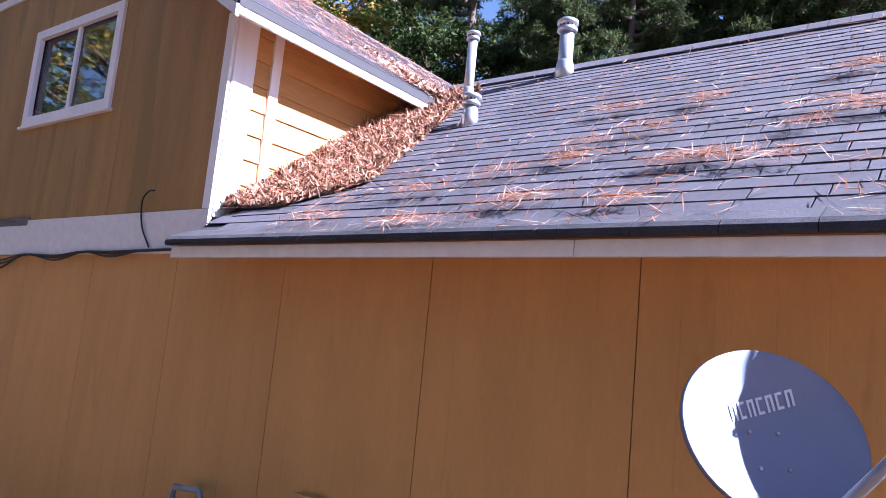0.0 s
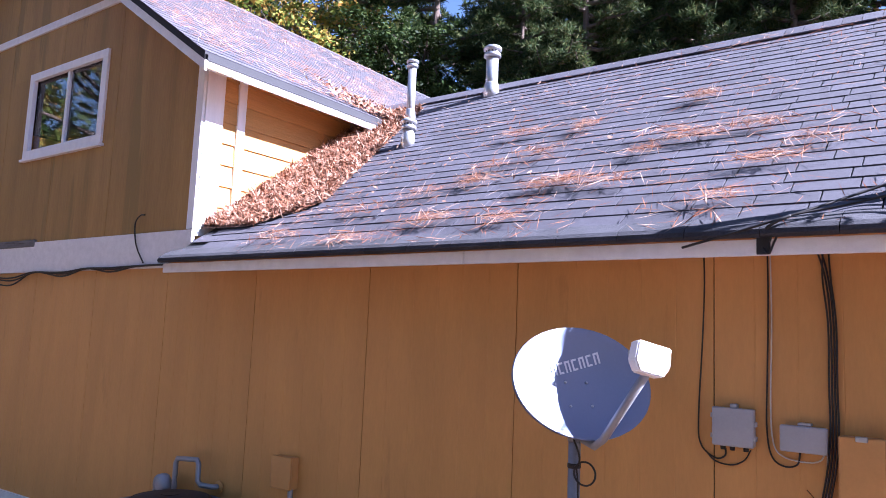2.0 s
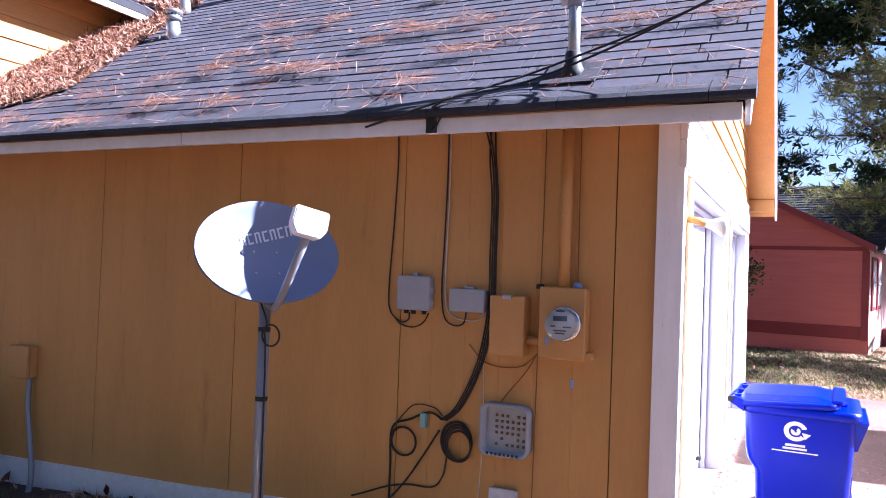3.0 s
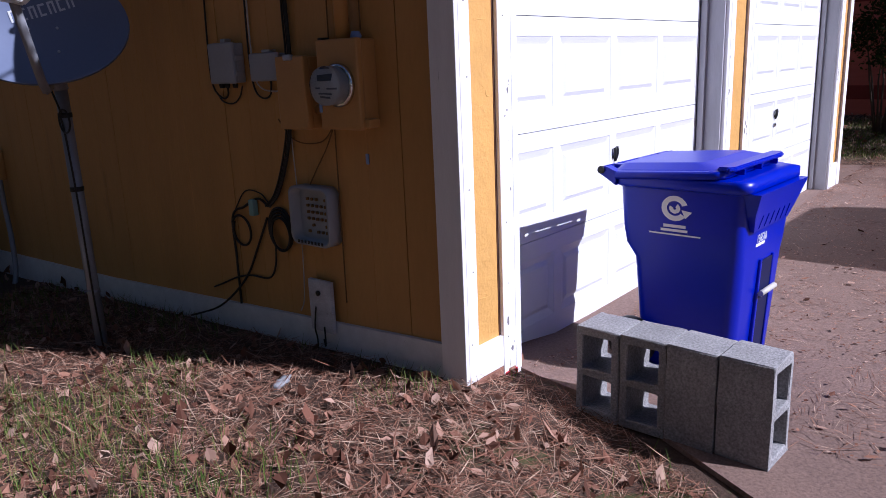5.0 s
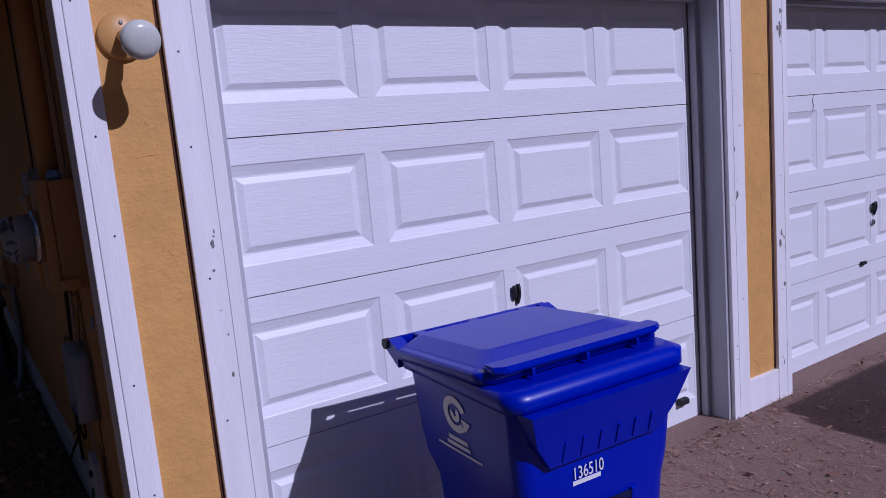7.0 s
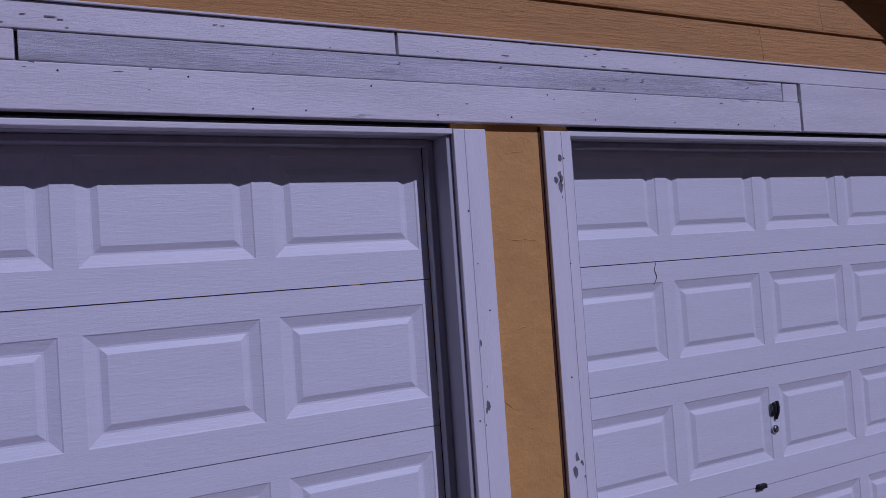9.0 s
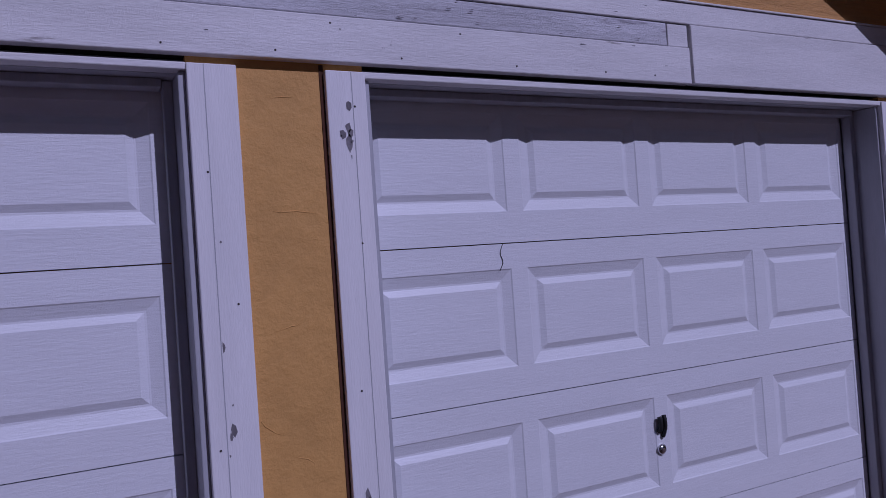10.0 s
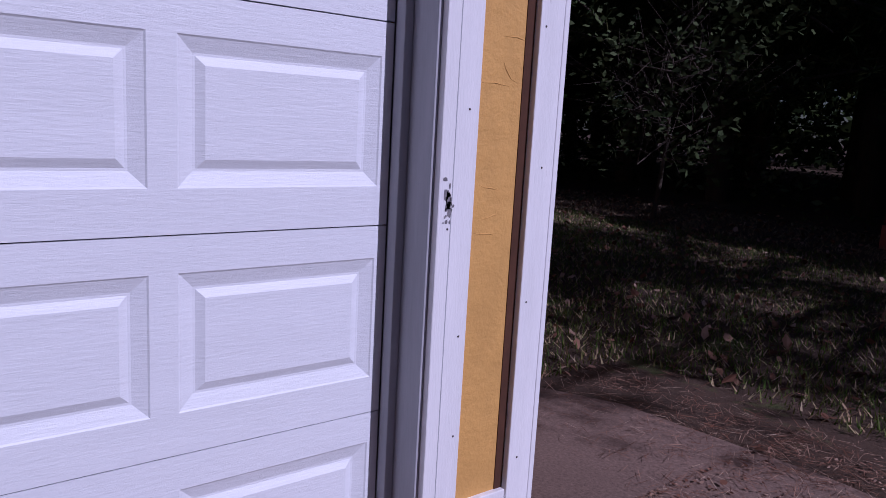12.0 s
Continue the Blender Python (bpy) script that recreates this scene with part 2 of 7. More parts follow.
# ---- front wall with two door openings ----
D1, D2 = (0.396, 2.71), (3.187, 5.51)
HEAD, TRIM_TOP, END = 2.144, 2.123, 5.889
wall_front = thing("wall_front", "tan stucco piers between the garage doors", "wall", kind="structure")
for a, b in ((0.06, D1[0]), (D1[1], D2[0]), (D2[1], 5.85)):
    bm = bmesh.new()
    box(bm, -0.16, -0.016, a, b, -0.1, HEAD)
    part("pier", bm, tan_stucco, wall_front)
bm = bmesh.new()
box(bm, -0.16, -0.016, 0.06, 5.85, HEAD, 2.5)
part("lintel", bm, inner, wall_front)
bm = bmesh.new()
prism(bm, [(0.1, 2.5), (5.8, 2.5), (5.8, roof_z(5.8) - 0.06), (RIDGE_Y, roof_z(RIDGE_Y) - 0.06), (0.1, roof_z(0.1) - 0.06)], "x", -0.16, -0.02)
part("gable_core", bm, inner, wall_front)

# lap siding boards in the gable
siding = thing("gable_siding", "tan painted wood-grain lap siding boards", "siding", kind="structure")
z = 2.434
while z < 4.4:
    top = z + 0.168
    lo = max(0.02, (z + 0.02 - ROOF_AT_SIDE + 0.1) / PITCH)
    slope2 = (roof_z(RIDGE_Y) - FAR_Z) / (FAR_Y - RIDGE_Y)
    hi = min(END - 0.01, RIDGE_Y + (roof_z(RIDGE_Y) - 0.1 - z - 0.02) / slope2)
    cuts = [None, None]
    if z < 3.4:
        cuts = [None, {14: 4.226, 15: 4.623}.get(int(z / 0.168), lo + (hi - lo) * (0.74 if int(z * 5) % 2 else 0.42)), None]

    def start(w):
        return max(0.02, (w - ROOF_AT_SIDE + 0.12) / PITCH)

    def stop(w):
        return min(END - 0.01, RIDGE_Y + (roof_z(RIDGE_Y) - 0.12 - w) / slope2)
    for k in range(len(cuts) - 1):
        bm = bmesh.new()
        vs = [(-0.018, z), (0.006, z), (0.008, z + 0.01), (-0.006, top + 0.012), (-0.018, top + 0.012)]
        low = [bm.verts.new((x, start(w) if cuts[k] is None else cuts[k] + 0.001, w)) for x, w in vs]
        high = [bm.verts.new((x, max(stop(w), start(w) + 0.01) if cuts[k + 1] is None else cuts[k + 1] - 0.001, w)) for x, w in vs]
        bm.faces.new(low), bm.faces.new(high[::-1])
        for i in range(5):
            bm.faces.new((low[i], high[i], high[(i + 1) % 5], low[(i + 1) % 5]))
        bmesh.ops.recalc_face_normals(bm, faces=bm.faces[:])
        part("siding_board", bm, tan_lap, siding)
    z = top

# header boards over the doors
header = thing("header_trim", "white weathered boards over the garage doors", "trim", kind="structure")
for y0, y1, z0, z1, x1, mat in ((0.0, 4.42, HEAD, 2.271, 0.012, white_wood), (1.449, 4.32, 2.274, 2.353, 0.008, white_worn), (4.323, 4.42, 2.274, 2.353, 0.006, white_wood),
                                (0.0, 1.445, 2.274, 2.353, 0.012, white_wood), (0.0, 2.518, 2.357, 2.431, 0.010, white_wood), (2.522, 5.80, 2.357, 2.431, 0.012, white_wood),
                                (4.424, 5.80, HEAD, 2.353, 0.017, white_wood)):
    bm = bmesh.new()
    box(bm, -0.02, x1 + 0.003, y0 + 0.002, y1 - 0.002, z0, z1, 0.003)
    part("board", bm, mat, header)
part("drip_edge", box(bmesh.new(), -0.02, 0.022, 0.002, 5.80, 2.4325, 2.4395, 0.002), white_wood, header)
for a, b in (D1, D2):
    part("head_casing", box(bmesh.new(), -0.05, -0.002, a, b, 2.106, 2.125, 0.003), white_wood, header)

# upright trim boards and corner boards
trim = thing("door_trim", "white painted upright boards beside the doors, chipped", "trim", kind="structure")
for y0, y1, z0, x1 in ((0.268, 0.397, 0.06, 0.0), (2.709, 2.833, 0.02, 0.0), (3.072, 3.188, 0.02, 0.0), (5.502, 5.616, 0.0, 0.0)):
    inner_y = y0 + 0.042 if y0 in (2.709, 5.502) else y1 - 0.042
    part("seam", box(bmesh.new(), -0.004, 0.0047, inner_y - 0.0012, inner_y + 0.0012, z0 + 0.01, TRIM_TOP - 0.002), grey_jamb, trim)
    bm = bmesh.new()
    box(bm, -0.019, x1 + 0.004, y0, y1, z0, TRIM_TOP, 0.003)
    part("board", bm, white_trim, trim)
for y0, y1, z0, z1 in ((2.833, 3.072, 0.02, 0.264), (0.095, 0.268, 0.183, 0.318), (5.616, 5.80, 0.0, 0.357)):
    if z1:
        bm = bmesh.new()
        box(bm, -0.019, 0.002, y0, y1, z0, z1, 0.003)
        part("base_board", bm, white_trim, trim)
corner = thing("corner_board", "white painted corner boards with flaking paint", "trim", kind="structure")
bm = bmesh.new()
box(bm, -0.019, 0.006, 0.031, 0.095, 0.183, HEAD - 0.003, 0.003)
part("board", bm, white_trim, corner)
bm = bmesh.new()
box(bm, -0.12, 0.006, 0.008, 0.03, 0.183, 2.42, 0.003)
part("board", bm, white_trim, corner)
bm = bmesh.new()
box(bm, -0.019, 0.006, 5.802, END, 0.0, 2.44, 0.003)
part("board", bm, white_trim, corner)
bm = bmesh.new()
box(bm, -0.10, 0.006, END + 0.001, END + 0.02, 0.0, 2.4, 0.003)
part("board", bm, white_trim, corner)

# far and inner walls that close the garage
wall_north = part("wall_north", box(bmesh.new(), BLOCK_EAST, -0.02, 5.75, END - 0.002, -0.5, 2.45), tan_wood, None, "tan painted plywood wall", kind="structure")

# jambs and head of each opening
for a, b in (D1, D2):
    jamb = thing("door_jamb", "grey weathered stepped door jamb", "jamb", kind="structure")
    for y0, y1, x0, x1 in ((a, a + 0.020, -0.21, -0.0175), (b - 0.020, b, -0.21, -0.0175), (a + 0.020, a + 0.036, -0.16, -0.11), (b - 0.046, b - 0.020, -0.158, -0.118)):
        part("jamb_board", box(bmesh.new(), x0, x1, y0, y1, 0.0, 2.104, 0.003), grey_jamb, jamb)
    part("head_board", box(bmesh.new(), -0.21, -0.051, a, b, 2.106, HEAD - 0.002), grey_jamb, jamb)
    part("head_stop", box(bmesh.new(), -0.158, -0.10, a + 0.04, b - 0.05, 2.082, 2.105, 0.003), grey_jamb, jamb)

# ---- garage doors: four sections of four raised panels ----
SECTION = [(0.075, 0.604), (0.607, 1.1135), (1.1165, 1.623), (1.626, 2.14)]
DOOR_X = -0.165


def section_mesh(y0, y1, z0, z1):
    bm = bmesh.new()
    xf, gap = DOOR_X, 0.062
    pw = (y1 - y0 - gap * 3 - 0.045) / 4
    cols = [(y0 + 0.012 + k * (pw + gap), y0 + 0.012 + k * (pw + gap) + pw) for k in range(4)]
    za, zb = max(z0 + 0.1, z1 - 0.41), z1 - 0.083
    yl = [y0] + [v for c in cols for v in c] + [y1]
    zl = [z0 + 0.0003, za, zb, z1 - 0.0003]
    vs = {(i, j): bm.verts.new((xf, y, w)) for i, y in enumerate(yl) for j, w in enumerate(zl)}
    for i in range(len(yl) - 1):
        for j in range(3):
            if j == 1 and i % 2 == 1:
                ring = [vs[i, 1], vs[i + 1, 1], vs[i + 1, 2], vs[i, 2]]
                for inset, deep in ((0.004, -0.003), (0.036, -0.013), (0.042, -0.013), (0.062, -0.004)):
                    nxt = [bm.verts.new((xf + deep, y, w)) for y, w in ((yl[i] + inset, za + inset), (yl[i + 1] - inset, za + inset), (yl[i + 1] - inset, zb - inset), (yl[i] + inset, zb - inset))]
                    for k in range(4):
                        bm.faces.new((ring[k], ring[(k + 1) % 4], nxt[(k + 1) % 4], nxt[k]))
                    ring = nxt
                bm.faces.new(ring)
            else:
                bm.faces.new((vs[i, j], vs[i + 1, j], vs[i + 1, j + 1], vs[i, j + 1]))
    rim = [vs[i, 0] for i in range(len(yl))] + [vs[len(yl) - 1, j] for j in range(1, 4)] + [vs[i, 3] for i in range(len(yl) - 2, -1, -1)] + [vs[0, j] for j in (2, 1)]
    lip = [bm.verts.new((v.co.x - 0.008, v.co.y, v.co.z + 0.0)) for v in rim]
    behind = [bm.verts.new((v.co.x - 0.035, v.co.y, v.co.z)) for v in lip]
    n = len(rim)
    for one, two in ((rim, lip), (lip, behind)):
        for k in range(n):
            bm.faces.new((one[k], two[k], two[(k + 1) % n], one[(k + 1) % n]))
    bm.faces.new(behind)
    bmesh.ops.recalc_face_normals(bm, faces=bm.faces[:])
    return bm


doors = []
for a, b in (D1, D2):
    door = thing("garage_door", "white closed sectional garage door with raised panels", "garage door", "garage doors", at=((DOOR_X, (a + b) / 2, 0.07)))
    base = Matrix.Translation(-door.location)
    for z0, z1 in SECTION:
        bm = section_mesh(a + 0.024, b - 0.045, z0, z1)
        bmesh.ops.transform(bm, matrix=base, verts=bm.verts)
        part("door_section", bm, white_door, door)
    doors.append(door)

# ---- main roof ----
roof = thing("roof", "grey asphalt shingle roof littered with pine needles", "roof", kind="structure")
bm = bmesh.new()
prism(bm, [(EAVE_Y + 0.06, roof_z(EAVE_Y + 0.06) - 0.03), (RIDGE_Y, roof_z(RIDGE_Y) - 0.03), (FAR_Y, roof_z(FAR_Y) - 0.0), (FAR_Y, roof_z(FAR_Y) - 0.06), (RIDGE_Y, roof_z(RIDGE_Y) - 0.09), (EAVE_Y + 0.06, roof_z(EAVE_Y + 0.06) - 0.06)], "x", -5.88, RAKE_X - 0.01)
part("deck", bm, felt, roof)
bm = bmesh.new()
prism(bm, [(0.3, roof_z(0.3) - 0.035), (RIDGE_Y, roof_z(RIDGE_Y) - 0.035), (FAR_Y, roof_z(FAR_Y) - 0.02), (FAR_Y, roof_z(FAR_Y) - 0.06), (RIDGE_Y, roof_z(RIDGE_Y) - 0.09), (0.3, roof_z(0.3) - 0.06)], "x", -7.5, -5.881)
part("deck", bm, felt, roof)
fascia = thing("eave_fascia", "white painted fascia board along the eave", "fascia", kind="structure")
for a, b in ((-5.89, -2.86), (-2.856, RAKE_X - 0.035)):
    part("board", box(bmesh.new(), a, b, EAVE_Y + 0.03, EAVE_Y + 0.055, 2.297, roof_z(EAVE_Y) - 0.03, 0.003), white_wood, fascia)
part("soffit", box(bmesh.new(), -5.89, RAKE_X - 0.06, EAVE_Y + 0.056, SIDE - 0.002, 2.385, 2.4), tan_wood, fascia)
# rake overhang on the front: soffit boards and white verge boards
rake = thing("rake_overhang", "tan rake soffit with white verge board", "roof trim", kind="structure")
for ya, yb in ((EAVE_Y + 0.06, RIDGE_Y), (RIDGE_Y, FAR_Y)):
    bm = bmesh.new()
    prism(bm, [(ya, roof_z(ya) - 0.10), (yb, roof_z(yb) - 0.10), (yb, roof_z(yb) - 0.12), (ya, roof_z(ya) - 0.12)], "x", -0.015, RAKE_X - 0.028)
    part("soffit", bm, tan_lap, rake)
    bm = bmesh.new()
    prism(bm, [(ya, roof_z(ya) - 0.02), (yb, roof_z(yb) - 0.02), (yb, roof_z(yb) - 0.17), (ya, roof_z(ya) - 0.17)], "x", RAKE_X - 0.026, RAKE_X - 0.004)
    part("verge_board", bm, white_wood, rake)
part("eave_return", box(bmesh.new(), -0.015, RAKE_X - 0.03, FAR_Y - 0.3, FAR_Y - 0.02, 2.40, 2.53, 0.003), tan_lap, rake)

# ---- two-storey block ----
block_wall = thing("wall_block", "tan painted grooved plywood gable wall, streaked with dirt", "wall", kind="structure")
APEX_X, APEX_Z = -9.45, 6.62


def gable_z(x):
    return APEX_Z - (x - APEX_X) * 0.662 if x > APEX_X else APEX_Z - (APEX_X - x) * 0.36


seams = [BLOCK_WEST + 0.05, -12.3, -11.1, -9.9, -8.68, -7.47, -6.03]
WIN = (-9.36, -7.68, 3.70, 4.72)
for a, b in zip(seams, seams[1:]):
    cells = [(a, b, 2.72, None)]
    if a < WIN[1] and b > WIN[0]:
        cells = [(a, b, 2.72, WIN[2] + 0.03), (a, b, WIN[3] - 0.03, None)]
        if a < WIN[0]:
            cells.append((a, WIN[0] + 0.03, WIN[2] + 0.03, WIN[3] - 0.03))
        if b > WIN[1]:
            cells.append((WIN[1] - 0.03, b, WIN[2] + 0.03, WIN[3] - 0.03))
    for x0, x1, z0, z1 in cells:
        bm = bmesh.new()
        x0, x1 = x0 + 0.003, x1 - 0.003
        if z1 is None:
            top = [(x1, gable_z(x1) - 0.05), (x0, gable_z(x0) - 0.05)]
            if x0 < APEX_X < x1:
                top.insert(1, (APEX_X, APEX_Z - 0.05))
        else:
            top = [(x1, z1), (x0, z1)]
        prism(bm, [(x0, z0), (x1, z0)] + top, "y", SIDE, SIDE + 0.04)
        part("wall_panel", bm, tan_grimy, block_wall)
band = thing("band_board", "white painted band board between the storeys", "trim", kind="structure")
for a, b in ((BLOCK_WEST, -9.92), (-9.916, BLOCK_EAST + 0.004)):
    part("board", box(bmesh.new(), a, b, SIDE - 0.026, SIDE + 0.01, 2.38, 2.715, 0.004), white_wood, band)
bm = bmesh.new()
box(bm, BLOCK_WEST + 0.1, -8.84, SIDE - 0.034, SIDE - 0.004, 2.665, 2.745, 0.004)
part("bare_strip", bm, material("bare grey rotten wood", (0.20, 0.185, 0.18), 0.9, 0.55, 3, 40, 0.35, 0.8, (0.8, 6, 8), spots=((0.09, 0.075, 0.07), 0.42, 2.0)), band, "bare grey rotten strip of wood")
part("frieze", box(bmesh.new(), BLOCK_WEST + 0.1, -7.35, SIDE - 0.024, SIDE + 0.01, 5.2, 5.29, 0.003), white_wood, band)
part("corner_upright", box(bmesh.new(), -6.09, BLOCK_EAST + 0.005, SIDE - 0.024, SIDE + 0.004, 2.72, 4.25, 0.003), white_trim, band)
part("corner_upright", box(bmesh.new(), BLOCK_EAST - 0.02, BLOCK_EAST + 0.022, SIDE + 0.005, SIDE + 0.20, 2.66, 4.27, 0.003), white_trim, band)
part("corner_upright", box(bmesh.new(), BLOCK_EAST - 0.02, BLOCK_EAST + 0.025, SIDE + 0.36, SIDE + 0.45, 2.7, 4.27, 0.003), white_trim, band)
part("corner_upright", box(bmesh.new(), BLOCK_WEST - 0.004, BLOCK_WEST + 0.1, SIDE - 0.024, SIDE + 0.004, -0.3, 5.2, 0.003), white_trim, band)
east = thing("wall_block_east", "tan painted lap siding above the garage roof", "wall", kind="structure")
part("wall_core", box(bmesh.new(), BLOCK_EAST - 0.1, BLOCK_EAST - 0.012, SIDE + 0.05, 3.5, 2.3, 4.3), tan_lap, east)
z = 2.55
while z < 4.2:
    bm = bmesh.new()
    prism(bm, [(BLOCK_EAST - 0.012, z), (BLOCK_EAST + 0.012, z), (BLOCK_EAST - 0.004, z + 0.21), (BLOCK_EAST - 0.012, z + 0.21)], "y", SIDE + 0.02, 2.6)
    part("siding_board", bm, tan_lap, east)
    z += 0.2
part("wall_block_west", box(bmesh.new(), BLOCK_WEST, BLOCK_WEST + 0.12, SIDE + 0.05, BLOCK_NORTH, -0.6, 5.0), tan_wood, None, "tan painted plywood wall", kind="structure")
part("wall_block_north", box(bmesh.new(), BLOCK_WEST, BLOCK_EAST, BLOCK_NORTH - 0.12, BLOCK_NORTH, -0.6, 4.2), tan_wood, None, "tan painted plywood wall", kind="structure")
block_roof = thing("block_roof", "grey shingle gable roof with scattered pine needles", "roof", kind="structure")
OUT = -5.58
bm = bmesh.new()
pts = [(OUT, gable_z(OUT) + 0.1), (APEX_X, APEX_Z + 0.1), (BLOCK_WEST - 0.35, gable_z(BLOCK_WEST - 0.35) + 0.1)]
prism(bm, pts + [(x, z - 0.07) for x, z in pts[::-1]], "y", -0.28, BLOCK_NORTH + 0.3)
part("deck", bm, felt, block_roof)
for (xa, za), (xb, zb) in zip(pts, pts[1:]):
    bm = bmesh.new()
    prism(bm, [(xa, za - 0.02), (xb, zb - 0.02), (xb, zb - 0.16), (xa, za - 0.16)], "y", -0.276, -0.25)
    part("rake_board", bm, white_wood, block_roof)
    bm = bmesh.new()
    prism(bm, [(xa, za - 0.12), (xb, zb - 0.12), (xb, zb - 0.135), (xa, za - 0.135)], "y", -0.249, SIDE)
    part("soffit", bm, tan_lap, block_roof)
part("fascia", box(bmesh.new(), OUT - 0.035, OUT - 0.008, -0.25, 2.35, gable_z(OUT) - 0.035, gable_z(OUT) + 0.06, 0.003), white_wood, block_roof)
bm = bmesh.new()
prism(bm, [(OUT - 0.036, gable_z(OUT - 0.036) + 0.026), (OUT - 0.036, gable_z(OUT - 0.036) + 0.012), (BLOCK_EAST, gable_z(BLOCK_EAST) + 0.012), (BLOCK_EAST, gable_z(BLOCK_EAST) + 0.026)], "y", SIDE, 2.35)
part("soffit", bm, tan_lap, block_roof)

# raised trowel cracks in the stucco and nail heads in the boards
rng = random.Random(19)
for y0, y1, z0 in ((0.105, 0.25, 0.34), (2.843, 3.062, 0.28), (5.636, 5.79, 0.37)):
    for k in range(8):
        y, z = rng.uniform(y0 + 0.02, y1 - 0.02), rng.uniform(z0, 2.05)
        a, s = rng.choice((rng.uniform(-0.5, 0.3), rng.uniform(2.2, 3.4))), rng.uniform(0.03, 0.10)
        pts = [(-0.0165, min(max(y + s * t * math.cos(a) + 0.02 * math.sin(3 * t + k), y0), y1), z + s * t * math.sin(a) + 0.03 * s * math.sin(9 * t)) for t in (-0.5, -0.2, 0.1, 0.35, 0.6)]
        part("trowel_ridge", tube(bmesh.new(), pts, [0.0005, 0.0016, 0.0022, 0.0015, 0.0004], 5), tan_stucco, wall_front)
nail_iron = material("rusty nail head", (0.06, 0.045, 0.04), 0.7, 0.8, 20, 90, 0.1, 0)
nail = mesh_of("nail_head", lathe(bmesh.new(), [(0.003, 0.0), (0.003, 0.0012), (0.0015, 0.0016)], (0, 0, 0), 8, "x"), nail_iron)
for y0, y1 in ((0.272, 0.393), (2.712, 2.829), (3.076, 3.184), (5.511, 5.622), (5.80, 5.88), (0.04, 0.085)):
    z = 0.25 + rng.random() * 0.2
    while z < 2.05:
        shared("nail_head", nail, trim, Matrix.Translation((0.0058 if y1 in (5.88, 0.085) else 0.0038, rng.choice((y0 + 0.03, y1 - 0.03)) + rng.uniform(-0.01, 0.01), z)))
        z += rng.uniform(0.25, 0.5)
y = 0.15
while y < 4.35:
    shared("nail_head", nail, header, Matrix.Translation((0.0148, y, rng.choice((2.165, 2.25)))))
    y += rng.uniform(0.15, 0.4)
for y0, y1, z0 in ((0.258, 0.2675, 0.318), (3.060, 3.0715, 0.264), (5.772, 5.8015, 0.357)):
    part("open_joint", box(bmesh.new(), -0.018, -0.0135, y0, y1, z0, HEAD - 0.004), joint_brown, wall_front, "dark brown open joint")

# ---- more materials ----
blue_plastic = material("blue plastic", (0.0005, 0.012, 0.42), 0.34, 0.9, 3, 80, 0.04, 0.05, spec=0.4)
recess_shade = material("painted shade of the recess", (0.004, 0.006, 0.06), 0.6, 0.8, 3, 60, 0.05, 0)
white_print = material("white print", (0.8, 0.8, 0.82), 0.5, 0.95, 4, 60, 0.03, 0)
meter_face = material("pale meter dial", (0.50, 0.50, 0.52), 0.4, 0.9, 6, 60, 0.05, 0)
black_rubber = material("black rubber", (0.02, 0.02, 0.022), 0.6, 0.8, 8, 90, 0.1, 0.1)
cable_black = material("black cable", (0.018, 0.016, 0.016), 0.5, 0.8, 8, 90, 0.1, 0)
cable_white = material("grey-white cable", (0.55, 0.52, 0.48), 0.5, 0.85, 8, 90, 0.1, 0)
cable_brown = material("tan painted wire", (0.20, 0.10, 0.03), 0.6, 0.8, 8, 90, 0.1, 0)
grey_plastic = material("grey plastic box", (0.36, 0.37, 0.40), 0.45, 0.9, 6, 90, 0.05, 0.05)
galvanised = material("galvanised steel", (0.50, 0.51, 0.54), 0.38, 0.75, 6, 60, 0.12, 0.05, metal=0.75)
pole_paint = material("grey painted steel pole", (0.30, 0.31, 0.35), 0.45, 0.85, 6, 70, 0.08, 0.05, metal=0.3)
chrome = material("polished metal", (0.7, 0.7, 0.72), 0.18, 0.9, 6, 60, 0.05, 0, metal=1.0)
dish_grey = material("blue-grey dish paint", (0.15, 0.18, 0.28), 0.4, 0.95, 3, 60, 0.03, 0)
dish_mark = material("pale print on the dish", (0.60, 0.62, 0.68), 0.45, 0.95, 3, 60, 0.03, 0)
frosted = material("frosted white glass", (0.58, 0.60, 0.55), 0.25, 0.95, 8, 60, 0.03, 0)
tan_enamel = material("tan lamp holder", (0.60, 0.33, 0.10), 0.4, 0.9, 8, 60, 0.05, 0)
label_blue = material("blue tag", (0.25, 0.35, 0.62), 0.5, 0.9, 8, 60, 0.05, 0)
teal = material("pale green splitter", (0.25, 0.45, 0.42), 0.5, 0.9, 8, 60, 0.05, 0)
ac_metal = material("grey condenser steel", (0.09, 0.105, 0.15), 0.5, 0.85, 6, 60, 0.08, 0.05)
ac_dark = material("dark coil fins", (0.03, 0.03, 0.035), 0.6, 0.7, 20, 120, 0.2, 0.2)
red_plastic = material("red plastic scrap", (0.55, 0.02, 0.03), 0.4, 0.9, 8, 60, 0.05, 0)
brick_red = material("weathered brick", (0.28, 0.13, 0.09), 0.9, 0.7, 12, 120, 0.2, 0.5)


def glass_material(name, tint=(0.9, 0.95, 1.0)):
    m = bpy.data.materials.new(name)
    m.use_nodes = True
    s = m.node_tree.nodes["Principled BSDF"]
    s.inputs["Base Color"].default_value = (*tint, 1)
    s.inputs["Transmission Weight"].default_value = 1.0
    s.inputs["Roughness"].default_value = 0.02
    s.inputs["IOR"].default_value = 1.45
    return m


glass = glass_material("window glass")


